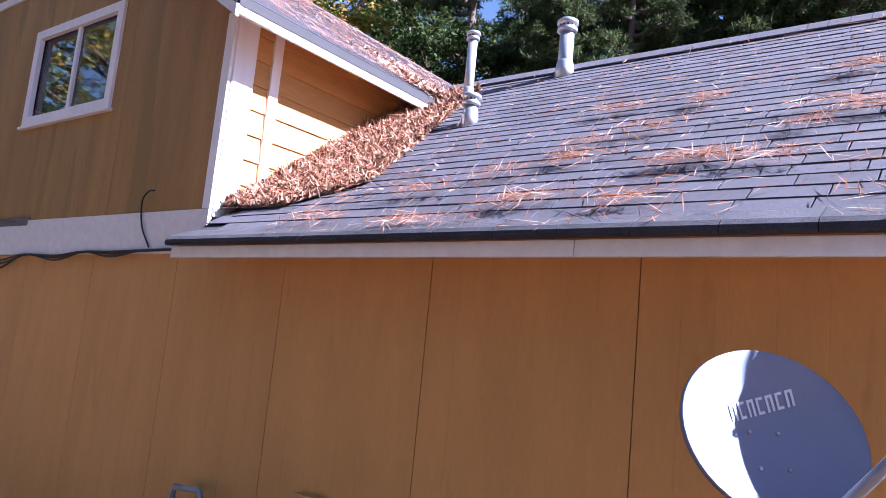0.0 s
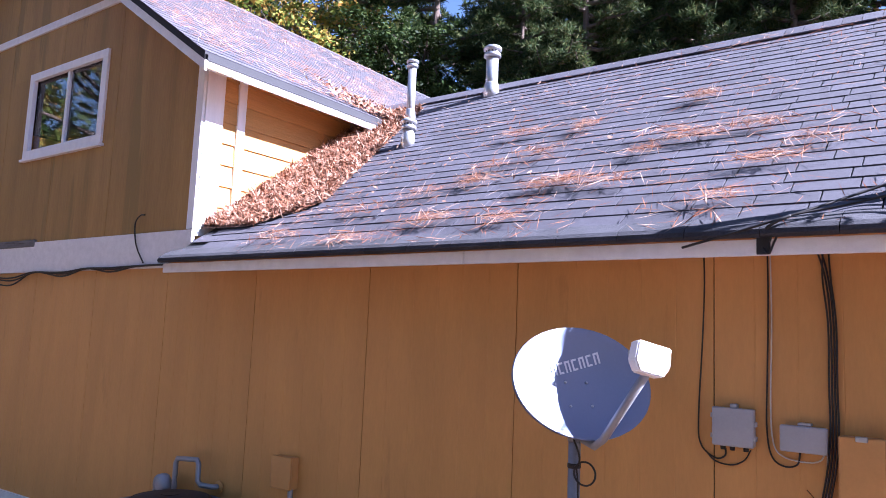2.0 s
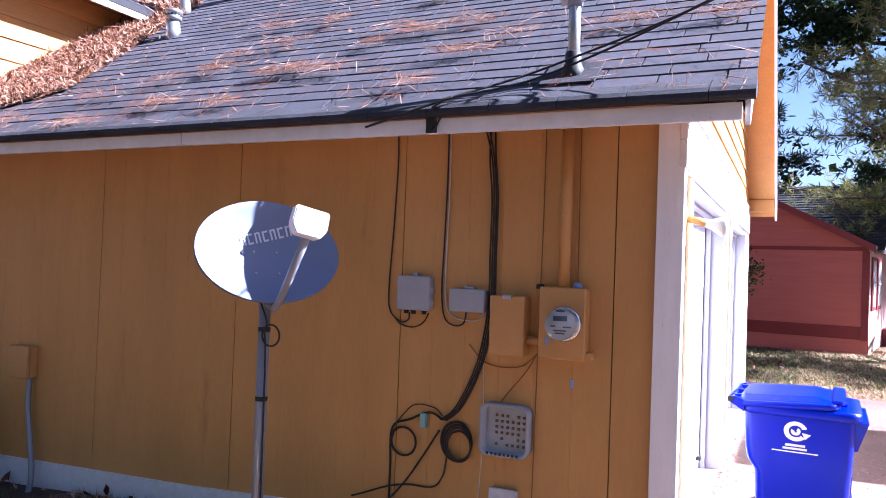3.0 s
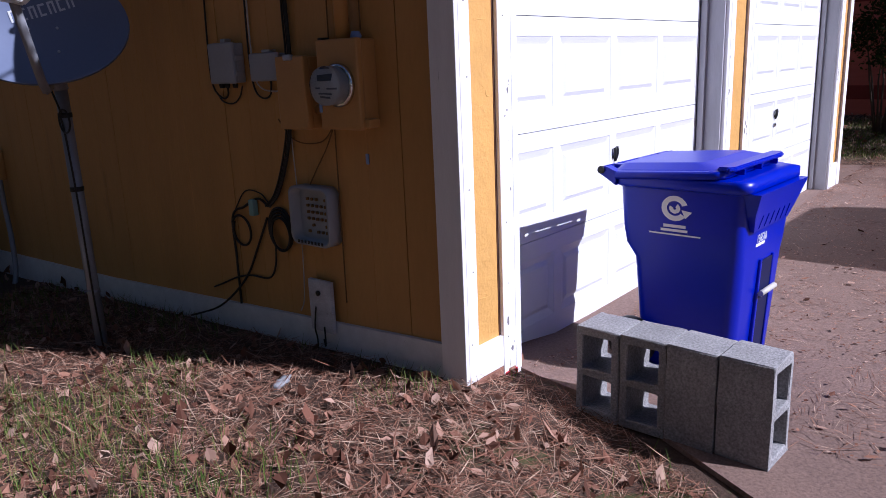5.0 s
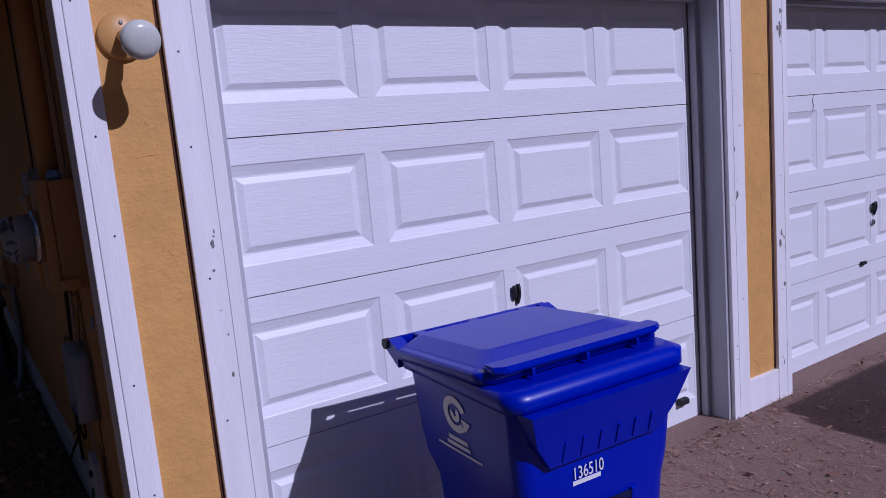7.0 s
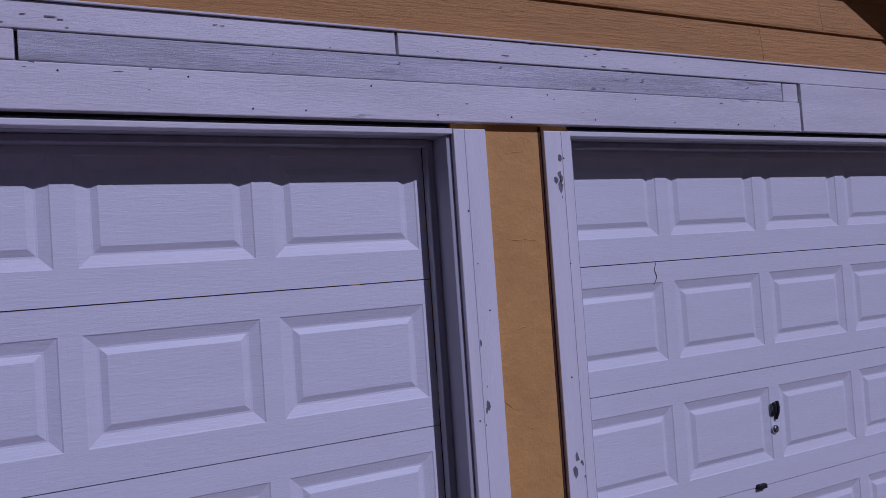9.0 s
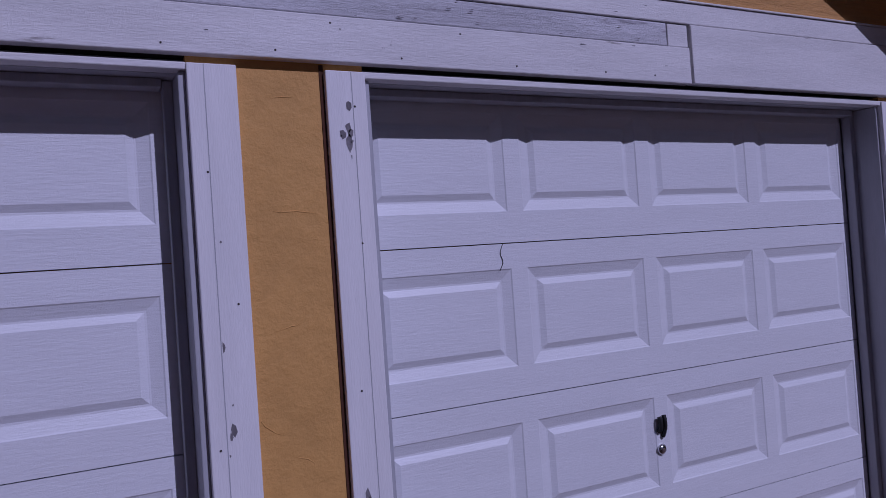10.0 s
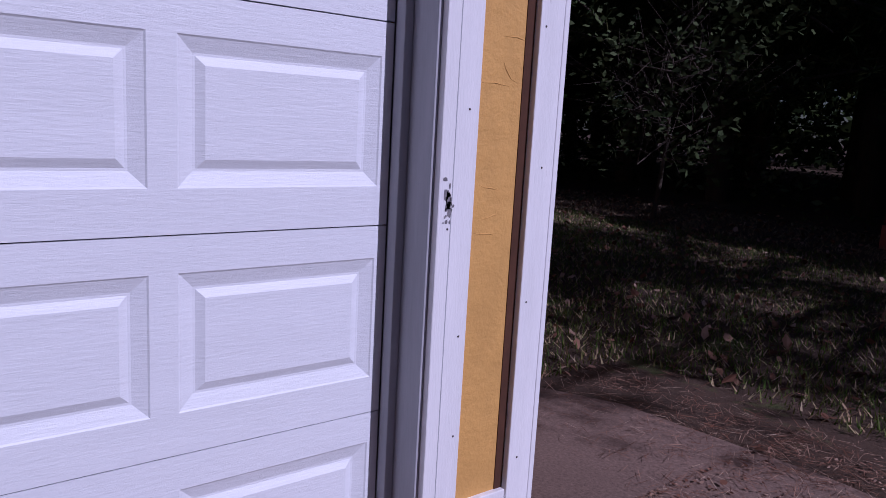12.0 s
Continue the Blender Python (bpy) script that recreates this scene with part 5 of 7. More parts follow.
for k in range(5):
    part("grille_ring", lathe(bmesh.new(), [(0.06 + 0.055 * k, top + 0.064 - 0.007 * k), (0.065 + 0.055 * k, top + 0.066 - 0.007 * k), (0.07 + 0.055 * k, top + 0.063 - 0.007 * k)], (-0.03, 0, 0), 28), cable_black, unit)
gas = thing("gas_pipe", "grey gas pipe with regulator on the wall", "gas meter", at=(-5.70, SIDE, 0.0))
part("pipe", tube(bmesh.new(), [(-0.12, -0.12, -0.2), (-0.12, -0.12, 0.74), (-0.10, -0.12, 0.78), (0.16, -0.12, 0.80), (0.18, -0.12, 0.77), (0.185, -0.12, 0.64), (0.21, -0.11, 0.61), (0.30, -0.06, 0.60), (0.32, 0.0, 0.60)], 0.021, 10), pole_paint, gas)
part("regulator", lathe(bmesh.new(), [(0.03, -0.19), (0.085, -0.17), (0.09, -0.13), (0.085, -0.10), (0.03, -0.08)], (-0.26, 0, 0.55), 18, "y"), pole_paint, gas)
part("pipe", tube(bmesh.new(), [(-0.26, -0.13, 0.55), (-0.36, -0.13, 0.50), (-0.38, -0.13, 0.40), (-0.38, -0.13, -0.2)], 0.022, 10), pole_paint, gas)
part("escutcheon", lathe(bmesh.new(), [(0.05, -0.012), (0.045, -0.02), (0.03, -0.022)], (0.32, 0, 0.60), 14, "y"), tan_metal, gas)
sw, ss, sc = wall_box("switch_box", "tan painted disconnect switch box on the wall", -4.70, -4.50, 0.71, 0.937, 0.09, tan_metal, "electrical box")
part("conduit", moved(tube(bmesh.new(), curved([(-4.52, SIDE - 0.05, 0.72), (-4.52, SIDE - 0.05, 0.5), (-4.47, SIDE - 0.06, 0.3), (-4.38, SIDE - 0.10, 0.05), (-4.36, SIDE - 0.14, -0.1)]), 0.02, 8), ss), pole_paint, sw)

# ---- foliage materials ----


def leaf_material(name, tones, through=0.3, rough=0.6):
    """Leaves in several tones, told apart leaf by leaf, letting some light through."""
    m = bpy.data.materials.new(name)
    m.use_nodes = True
    nodes, links = m.node_tree.nodes, m.node_tree.links
    shader = nodes["Principled BSDF"]
    isle = nodes.new("ShaderNodeNewGeometry")
    info = nodes.new("ShaderNodeObjectInfo")
    add = nodes.new("ShaderNodeMath")
    add.operation = "MULTIPLY_ADD"
    links.new(info.outputs["Random"], add.inputs[0])
    add.inputs[1].default_value = 0.25
    links.new(isle.outputs["Random Per Island"], add.inputs[2])
    wrap = nodes.new("ShaderNodeMath")
    wrap.operation = "FRACT"
    links.new(add.outputs[0], wrap.inputs[0])
    ramp = nodes.new("ShaderNodeValToRGB")
    ramp.color_ramp.interpolation = "LINEAR"
    while len(ramp.color_ramp.elements) < len(tones):
        ramp.color_ramp.elements.new(0.5)
    for k, (e, c) in enumerate(zip(ramp.color_ramp.elements, tones)):
        e.position, e.color = k / (len(tones) - 1), (*c, 1)
    links.new(wrap.outputs[0], ramp.inputs["Fac"])
    links.new(ramp.outputs["Color"], shader.inputs["Base Color"])
    shader.inputs["Roughness"].default_value = rough
    shader.inputs["Specular IOR Level"].default_value = 0.08
    if through:
        glow = nodes.new("ShaderNodeBsdfTranslucent")
        links.new(ramp.outputs["Color"], glow.inputs["Color"])
        mix = nodes.new("ShaderNodeMixShader")
        mix.inputs["Fac"].default_value = through
        links.new(shader.outputs[0], mix.inputs[1])
        links.new(glow.outputs[0], mix.inputs[2])
        links.new(mix.outputs[0], nodes["Material Output"].inputs["Surface"])
    return m


pine_needles = leaf_material("green pine needles", [(0.017, 0.031, 0.011), (0.031, 0.052, 0.018), (0.058, 0.08, 0.027), (0.10, 0.098, 0.035)])
leaves_green = leaf_material("green leaves", [(0.010, 0.020, 0.006), (0.022, 0.040, 0.010), (0.042, 0.060, 0.015)], 0.2)
leaves_dark = leaf_material("dark distant leaves", [(0.012, 0.022, 0.008), (0.03, 0.045, 0.014), (0.05, 0.065, 0.02)], 0.1)
# brighter copy of the pine needles: the near pine's sunlight put into colour
sunlit_needles = leaf_material("olive pine needles with sunlight in the colour", [(0.09, 0.12, 0.035), (0.17, 0.19, 0.06), (0.26, 0.25, 0.09), (0.30, 0.22, 0.10)])
leaves_autumn = leaf_material("yellow-green autumn leaves", [(0.075, 0.120, 0.022), (0.165, 0.195, 0.038), (0.285, 0.225, 0.045), (0.315, 0.150, 0.038)])
leaves_pale = leaf_material("pale green leaves", [(0.06, 0.085, 0.035), (0.11, 0.135, 0.06)])
dry_leaves = leaf_material("dry brown leaves", [(0.085, 0.034, 0.019), (0.20, 0.088, 0.05), (0.42, 0.27, 0.195), (0.15, 0.06, 0.034)], 0.1)
dry_needles = leaf_material("dry pine needles", [(0.11, 0.036, 0.018), (0.18, 0.066, 0.034), (0.29, 0.14, 0.082), (0.47, 0.34, 0.26)], 0.0)
ground_leaves = leaf_material("fallen leaves on the soil", [(0.06, 0.027, 0.018), (0.17, 0.075, 0.05), (0.33, 0.17, 0.115), (0.52, 0.36, 0.28)], 0.08)
grass_blades = leaf_material("thin grass", [(0.055, 0.10, 0.018), (0.10, 0.16, 0.03), (0.24, 0.22, 0.08)], 0.15)
bark = material("grey-brown bark", (0.11, 0.08, 0.062), 0.9, 0.6, 3, 24, 0.3, 0.9, (4, 4, 0.7), depth=0.02)


def flat_mesh(name, verts, faces, mat):
    data = bpy.data.meshes.new(name)
    data.from_pydata(verts, [], faces)
    data.materials.append(mat)
    return data


def leaf_cloud(rng, centres, per, spread, size, narrow=0.55):
    """Small folded leaves scattered round centres: vertices and faces."""
    verts, faces = [], []
    for c in centres:
        for _ in range(per):
            p = Vector(c) + Vector((rng.gauss(0, spread), rng.gauss(0, spread), rng.gauss(0, spread * 0.7)))
            u = Vector((rng.gauss(0, 1), rng.gauss(0, 1), rng.gauss(0, 0.6))).normalized()
            v = u.orthogonal().normalized()
            v = (Matrix.Rotation(rng.uniform(0, 6.3), 3, u) @ v)
            s = size * rng.uniform(0.6, 1.3)
            n = len(verts)
            verts += [p - u * s, p + v * s * narrow, p + u * s, p - v * s * narrow]
            faces.append((n, n + 1, n + 2, n + 3))
    return verts, faces


def needle_tufts(rng, centres, blades, length, width):
    verts, faces = [], []
    for c, way in centres:
        way = Vector(way)
        for _ in range(blades):
            d = (way * 0.5 + Vector((rng.gauss(0, 1), rng.gauss(0, 1), rng.gauss(0, 1) + 0.15)).normalized()).normalized()
            side = d.orthogonal().normalized()
            side = Matrix.Rotation(rng.uniform(0, 6.3), 3, d) @ side
            s = length * rng.uniform(0.6, 1.2)
            n = len(verts)
            p = Vector(c)
            verts += [p, p + d * s * 0.5 + side * width, p + d * s, p + d * s * 0.5 - side * width]
            faces.append((n, n + 1, n + 2, n + 3))
    return verts, faces


def pine(name, label, seed, height, bare, reach, limbs, tufts, at, blades=12, length=0.26, width=0.014, mat=None):
    """A pine: leaning trunk, limbs in whorls, tufts of needles along the twigs."""
    rng = random.Random(seed)
    tree = thing(name, label, "tree", "pines")
    lean = (rng.uniform(-0.03, 0.03), rng.uniform(-0.03, 0.03))
    path = [(lean[0] * z + 0.08 * math.sin(z * 0.7 + seed), lean[1] * z + 0.08 * math.cos(z * 0.6 + seed), z) for z in [height * k / 10 for k in range(11)]]
    base = 0.016 * height
    part("trunk", tube(bmesh.new(), [(path[0][0], path[0][1], -0.4)] + path, [base * 1.25] + [base * (1 - 0.88 * k / 10) for k in range(11)], 9), bark, tree)
    centres = []
    bm = bmesh.new()
    for k in range(limbs):
        f = bare + (1 - bare) * (k + rng.random()) / limbs
        z = f * height
        i = min(int(f * 10), 9)
        t = f * 10 - i
        start = Vector(path[i]).lerp(Vector(path[i + 1]), t)
        a = rng.uniform(0, 2 * math.pi)
        out = reach * (1.05 - 0.75 * (f - bare) / (1 - bare)) * rng.uniform(0.55, 1.1)
        pts = [start]
        for j in range(1, 5):
            r = out * j / 4
            pts.append(start + Vector((r * math.cos(a + 0.12 * j * rng.uniform(-1, 1)), r * math.sin(a + 0.12 * j * rng.uniform(-1, 1)), r * rng.uniform(-0.06, 0.16) + 0.04 * j * rng.uniform(-1, 1))))
        tube(bm, pts, [base * 0.34 * (1 - 0.2 * j) for j in range(5)], 5)
        for _ in range(tufts):
            g = rng.uniform(0.35, 1.0)
            j = min(int(g * 4), 3)
            p = pts[j].lerp(pts[j + 1], g * 4 - j)
            off = Vector((rng.gauss(0, 1), rng.gauss(0, 1), rng.gauss(0.1, 0.5))) * (0.10 + 0.16 * out * 0.35)
            q = p + off
            if rng.random() < 0.12:
                tube(bm, [p, p.lerp(q, 0.6), q], [0.014, 0.009, 0.005], 4)
            centres.append((q, (q - p).normalized()))
    part("branchwork", bm, bark, tree)
    v, f = needle_tufts(rng, centres, blades, length, width)
    crown = new("crown", flat_mesh("crown", v, f, mat or pine_needles))
    crown.parent = tree
    tree.matrix_basis = at
    return tree


def broadleaf(name, label, seed, height, bare, reach, mat, at, clumps=260, per=34, size=0.075):
    """A leaf tree: trunk, forking limbs and a ragged crown of leaf clumps."""
    rng = random.Random(seed)
    tree = thing(name, label, "tree", "leaf trees")
    base = 0.014 * height
    bm = bmesh.new()
    path = [(0.1 * math.sin(z + seed), 0.1 * math.cos(z * 0.8 + seed), z) for z in [height * 0.8 * k / 8 for k in range(9)]]
    tube(bm, [(path[0][0], path[0][1], -0.4)] + path, [base * 1.3] + [base * (1 - 0.1 * k) for k in range(9)], 9)
    part("trunk", bm, bark, tree)
    bm = bmesh.new()
    ends = []
    for k in range(26):
        f = bare + (0.8 - bare) * (k + rng.random()) / 26
        z = f * height
        i = min(int(f / 0.8 * 8), 7)
        start = Vector(path[i])
        start.z = z
        a = rng.uniform(0, 6.3)
        out = reach * rng.uniform(0.6, 1.0) * (1.0 - 0.5 * max(0, f - 0.55))
        end = start + Vector((out * math.cos(a), out * math.sin(a), out * rng.uniform(0.2, 0.8)))
        mid = start.lerp(end, 0.5) + Vector((rng.gauss(0, 0.2), rng.gauss(0, 0.2), rng.gauss(0, 0.2)))
        tube(bm, [start, mid, end], [base * 0.4, base * 0.25, base * 0.08], 5)
        for _ in range(5):
            e = mid.lerp(end, rng.uniform(0.1, 1)) + Vector((rng.gauss(0, 0.7), rng.gauss(0, 0.7), rng.gauss(0.2, 0.6)))
            tube(bm, [mid.lerp(end, rng.uniform(0.1, 0.8)), e], [base * 0.12, base * 0.03], 4)
            ends.append(e)
        ends.append(end)
    part("branchwork", bm, bark, tree)
    centres = [rng.choice(ends) + Vector((rng.gauss(0, 0.55), rng.gauss(0, 0.55), rng.gauss(0, 0.45))) for _ in range(clumps)]
    v, f = leaf_cloud(rng, centres, per, 0.2, size)
    crown = new("crown", flat_mesh("crown", v, f, mat))
    crown.parent = tree
    tree.matrix_basis = at
    return tree


def standing(x, y, turn=0, scale=1.0):
    return pose(x, y, ground_z(x, y) - 0.05, 0, 0, turn) @ Matrix.Scale(scale, 4)


def placed(tree, x, y, turn, scale):
    c = copy_thing(tree, pose(x, y, ground_z(x, y) - 0.05, 0, 0, turn))
    c.scale = (scale, scale, scale)
    return c


pine_a = pine("pine_tree", "tall green pine with bare lower trunk", 3, 23, 0.16, 4.4, 84, 56, standing(-10, 24), 11, 0.34, 0.022)
pine_b = pine("pine_tree", "tall green pine with spreading limbs", 11, 20, 0.12, 4.8, 80, 58, standing(-15, 20), 11, 0.34, 0.022)
leaf_a = broadleaf("leaf_tree", "tall green leaf tree at the wood's edge", 5, 19, 0.12, 4.8, leaves_green, standing(-4, 27), 620, 38, 0.11)
leaf_b = broadleaf("leaf_tree", "yellow-green autumn leaf tree", 9, 17, 0.08, 4.6, leaves_autumn, standing(-24, 8), 620, 38, 0.10)
for tree, x, y, turn, s in ((pine_b, -6, 22, 40, 1.1), (pine_a, -13, 28, 80, 1.1), (pine_b, -19, 25, 150, 1.05), (pine_a, -17, 17.5, 200, 0.85), (pine_a, -3, 31, 300, 1.2), 
                            (pine_a, -22, 20, 120, 1.1), (pine_b, -26, 15, 260, 1.1), (leaf_b, -21, 12, 140, 1.0), (leaf_b, -19, 3.5, 200, 0.95), (leaf_a, -22, -1, 10, 0.9),
                            (leaf_b, -25, 15, 10, 1.2), (pine_b, -12.5, 16.5, 222, 0.7), (pine_a, -9.5, 33, 15, 1.2), (pine_b, -16, 34, 75, 1.2), (leaf_a, 11, 30, 130, 1.1), (pine_b, 15, 26, 99, 1.1),
                            (pine_b, -28, 24, 5, 1.2), (leaf_a, -32, 6, 170, 1.1), (pine_b, -10.5, 19.5, 33, 0.9), (pine_a, -7.5, 26.5, 64, 1.0), (pine_b, -12, 22, 284, 1.0), (pine_a, -9.5, 15.5, 75, 0.65), (pine_a, -20.5, 30, 12, 1.1), (leaf_b, -7, 34, 20, 1.3), (leaf_a, -24, 32, 160, 1.2), (pine_b, -6.8, 17.6, 140, 0.75), (pine_a, -4.4, 18.6, 20, 0.7), (pine_b, -8.3, 21.5, 330, 0.85), (leaf_a, -15.8, 15.2, 64, 0.7), (leaf_a, -13.2, 14.2, 164, 0.55)):
    placed(tree, x, y, turn, s)
# tall trees east of the red house, shading the wood's edge
for tree, x, y, turn, s in ((pine_a, 8.5, 26.5, 140, 1.25), (pine_b, 11, 26, 20, 1.3), (pine_a, 9, 30, 230, 1.3), (leaf_a, 14.5, 26.5, 310, 1.3), (pine_b, 6.5, 29, 170, 1.3), (leaf_a, 8.5, 32, 50, 1.3), (pine_a, 17, 24, 77, 1.3), (leaf_a, 5.0, 34, 85, 1.3)):
    placed(tree, x, y, turn, s)
# unseen trees added to cut skylight, east of the drive, south of the lawn
for tree, x, y, turn, s in ((leaf_a, 30, 8, 20, 0.95), (pine_b, 33, 0, 70, 0.9), (leaf_a, 31, -8, 110, 0.95), (leaf_b, 35, 16, 200, 0.95), (pine_a, 36, 5, 15, 0.85), (leaf_a, 32, -17, 170, 0.95), (leaf_b, 27, -22, 310, 0.9),
                            (leaf_a, -15, -11.5, 50, 0.6), (leaf_a, -10, -12.5, 130, 0.65), (leaf_a, -4.5, -12, 220, 0.6), (leaf_b, 1.5, -13, 300, 0.6), (leaf_a, 7, -12.5, 15, 0.65), (leaf_a, 13, -14, 95, 0.7)):
    placed(tree, x, y, turn, s)
# trees on the far side of the drive, seen in the window's reflection
for tree, x, y, turn, s in ((leaf_b, -11, -17, 20, 0.9), (leaf_a, -16, -15, 140, 0.9), (pine_a, -21, -20, 60, 1.0), (pine_b, -6, -22, 60, 1.0), (leaf_a, -1, -19, 200, 0.9), (pine_a, 4, -22, 77, 1.0), (leaf_b, -26, -10, 99, 1.0), (pine_b, -13, -26, 99, 1.0), (leaf_a, 10, -20, 10, 1.0)):
    placed(tree, x, y, turn, s)
near_pine = pine("pine_tree", "large pine with long low needle-covered branches", 21, 13, 0.15, 5.0, 88, 110, standing(5.0, 13.2, 30), 20, 0.2, 0.0065, sunlit_needles)
shrub = broadleaf("understorey_shrub", "pale-leaved young tree at the wood's edge", 31, 3.0, 0.3, 1.0, leaves_pale, standing(-5.2, 13.4), 70, 20, 0.06)
bush = thing("evergreen_bush", "dark green bush near the red house", "bush", at=(-0.55, 10.8, ground_z(-0.55, 10.8)))
rng = random.Random(37)
bm = bmesh.new()
for k in range(7):
    a = 0.9 * k
    tube(bm, [(0.05 * math.cos(a), 0.05 * math.sin(a), -0.1), (0.2 * math.cos(a), 0.2 * math.sin(a), 0.8), (0.35 * math.cos(a + 0.3), 0.35 * math.sin(a + 0.3), 1.6)], [0.02, 0.014, 0.005], 5)
part("stem", bm, bark, bush)
centres = []
while len(centres) < 150:
    p = Vector((rng.uniform(-1, 1), rng.uniform(-1, 1), rng.uniform(-1, 1)))
    if 0.3 < p.length < 1 + 0.15 * noise.noise(p * 2):
        centres.append(Vector((p.x * 0.55, p.y * 0.55, 1.5 + p.z * 0.55)))
v, f = leaf_cloud(rng, centres, 22, 0.07, 0.03)
crown = new("crown", flat_mesh("crown", v, f, leaves_green))
crown.parent = bush

# far woods behind everything
rng = random.Random(77)
centres = []
for k in range(2600):
    a = radians(rng.uniform(-75, 130))
    d = rng.uniform(38, 60)
    h = rng.uniform(0.2, 1) ** 1.2 * (17 + 4 * math.sin(a * 9) + 3 * math.sin(a * 23))
    if a < 0.1:
        h *= 0.42
    centres.append((-4 - d * math.sin(a), 2 + d * math.cos(a), max(h, 0.2)))
for k in range(1100):
    a, d = radians(rng.uniform(-75, 130)), rng.uniform(40, 56)
    centres.append((-4 - d * math.sin(a), 2 + d * math.cos(a), rng.uniform(0.2, 4.5)))
v, f = leaf_cloud(rng, centres, 16, 1.1, 0.42, 0.6)
woods = new("far_woods", flat_mesh("far_woods", v, f, leaves_dark))
tagged(woods, "distant green woods behind the houses", "woods", kind="stuff")
# understorey in the near wood
centres = []
for k in range(420):
    x, y = rng.uniform(-26, -6), rng.uniform(15, 32)
    if y - 13 < -0.1 * x * 0.2:
        continue
    centres.append((x, y, ground_z(x, y) + rng.uniform(0.2, 2.6) ** 1.2))
v, f = leaf_cloud(rng, centres, 26, 0.35, 0.08)
under = new("undergrowth", flat_mesh("undergrowth", v, f, leaves_green))
tagged(under, "dark green undergrowth in the wood", "undergrowth", kind="stuff")

# ---- red neighbouring house ----
red_wall = material("red-brown painted siding", (0.58, 0.155, 0.115), 0.6, 0.85, 1.5, 30, 0.08, 0.2, (0.6, 0.6, 8))
red_trim = material("dark red trim", (0.24, 0.03, 0.03), 0.5, 0.9, 3, 30, 0.05, 0.1)
pink_front = material("pale pink siding", (0.62, 0.46, 0.42), 0.6, 0.9, 2, 30, 0.05, 0.1)
HX, HY, HZ = 1.87, 13.6, 0.02
house = thing("neighbour_house", "red-brown gabled house with dark shingle roof", "house", at=(HX, HY, HZ))
PEAK, WALL_TOP, WEST = (-2.6, 3.62), 2.3, -4.35
sl = (PEAK[1] - WALL_TOP) / -PEAK[0]
west_top = PEAK[1] + (WEST - PEAK[0]) * sl
bm = bmesh.new()
prism(bm, [(WEST, 0), (0, 0), (0, WALL_TOP), PEAK, (WEST, west_top)], "y", 0, 9)
part("wall", bm, red_wall, house)
part("base_trim", box(bmesh.new(), WEST - 0.02, 0.012, -0.02, -0.001, 0.42, 0.68), red_trim, house)
part("gable_trim", box(bmesh.new(), WEST - 0.02, 0.012, -0.02, -0.001, WALL_TOP - 0.08, WALL_TOP), red_trim, house)
part("skirting", box(bmesh.new(), WEST - 0.03, 0.02, -0.04, -0.021, -0.2, 0.4), red_wall, house)
part("front_wall", box(bmesh.new(), 0.001, 0.03, 0.02, 9.0, -0.2, WALL_TOP - 0.06), pink_front, house)
o = 0.14
outline = [(o, WALL_TOP - o * sl), PEAK, (WEST - o, west_top - o * sl), (WEST - o, west_top - o * sl + 0.1), (PEAK[0], PEAK[1] + 0.1), (o, WALL_TOP - o * sl + 0.1)]
part("wing_roof", prism(bmesh.new(), outline, "y", -0.26, 2.6), dark_edge, house)
part("rake_board", prism(bmesh.new(), [(o + 0.02, WALL_TOP - o * sl + 0.1), (PEAK[0], PEAK[1] + 0.11), (PEAK[0], PEAK[1] - 0.04), (o + 0.02, WALL_TOP - o * sl - 0.05)], "y", -0.29, -0.261), red_trim, house)
# main roof across the house, its slope towards the lawn
EAVE, RIDGE, RUN = 2.36, 3.93, 3.0
main = part("main_roof", prism(bmesh.new(), [(0.3, EAVE), (0.3 + RUN, RIDGE), (0.3 + 2 * RUN, EAVE), (0.3 + 2 * RUN, EAVE - 0.1), (0.3 + RUN, RIDGE - 0.1), (0.3, EAVE - 0.1)], "x", WEST - 0.3, 0.27), felt, house)
courses_up = 22
for k in range(courses_up):
    f, g = k / courses_up, (k + 1.1) / courses_up
    y0, y1, z0, z1 = 0.28 + RUN * f, 0.28 + RUN * g, EAVE + 0.012 + (RIDGE - EAVE) * f, EAVE + 0.004 + (RIDGE - EAVE) * g
    bm = bmesh.new()
    vs = [bm.verts.new(q) for q in ((WEST - 0.32, y0, z0 + 0.016), (0.29, y0, z0 + 0.016), (0.29, y1, z1), (WEST - 0.32, y1, z1), (WEST - 0.32, y0, z0), (0.29, y0, z0))]
    bm.faces.new(vs[:4]), bm.faces.new((vs[4], vs[5], vs[1], vs[0]))
    part("shingle_course", bm, dark_edge, main)
part("gable_end", prism(bmesh.new(), [(0.35, EAVE - 0.11), (0.3 + RUN, RIDGE - 0.11), (0.25 + 2 * RUN, EAVE - 0.11)], "x", 0.04, 0.1), pink_front, house)
for y in (0.75, 1.85):
    win = part("window", box(bmesh.new(), 0.032, 0.06, y - 0.42, y + 0.42, 1.0, 2.12, 0.004), red_trim, house, "dark red framed window")
    part("pane", box(bmesh.new(), 0.0605, 0.066, y - 0.3, y + 0.3, 1.08, 2.04), grey_plastic, win)
    part("glazing_bar", box(bmesh.new(), 0.067, 0.074, y - 0.3, y + 0.3, 1.53, 1.58), white_print, win)
part("corner_board", box(bmesh.new(), -0.1, 0.035, -0.03, -0.0005, -0.1, WALL_TOP - 0.08, 0.003), red_trim, house)
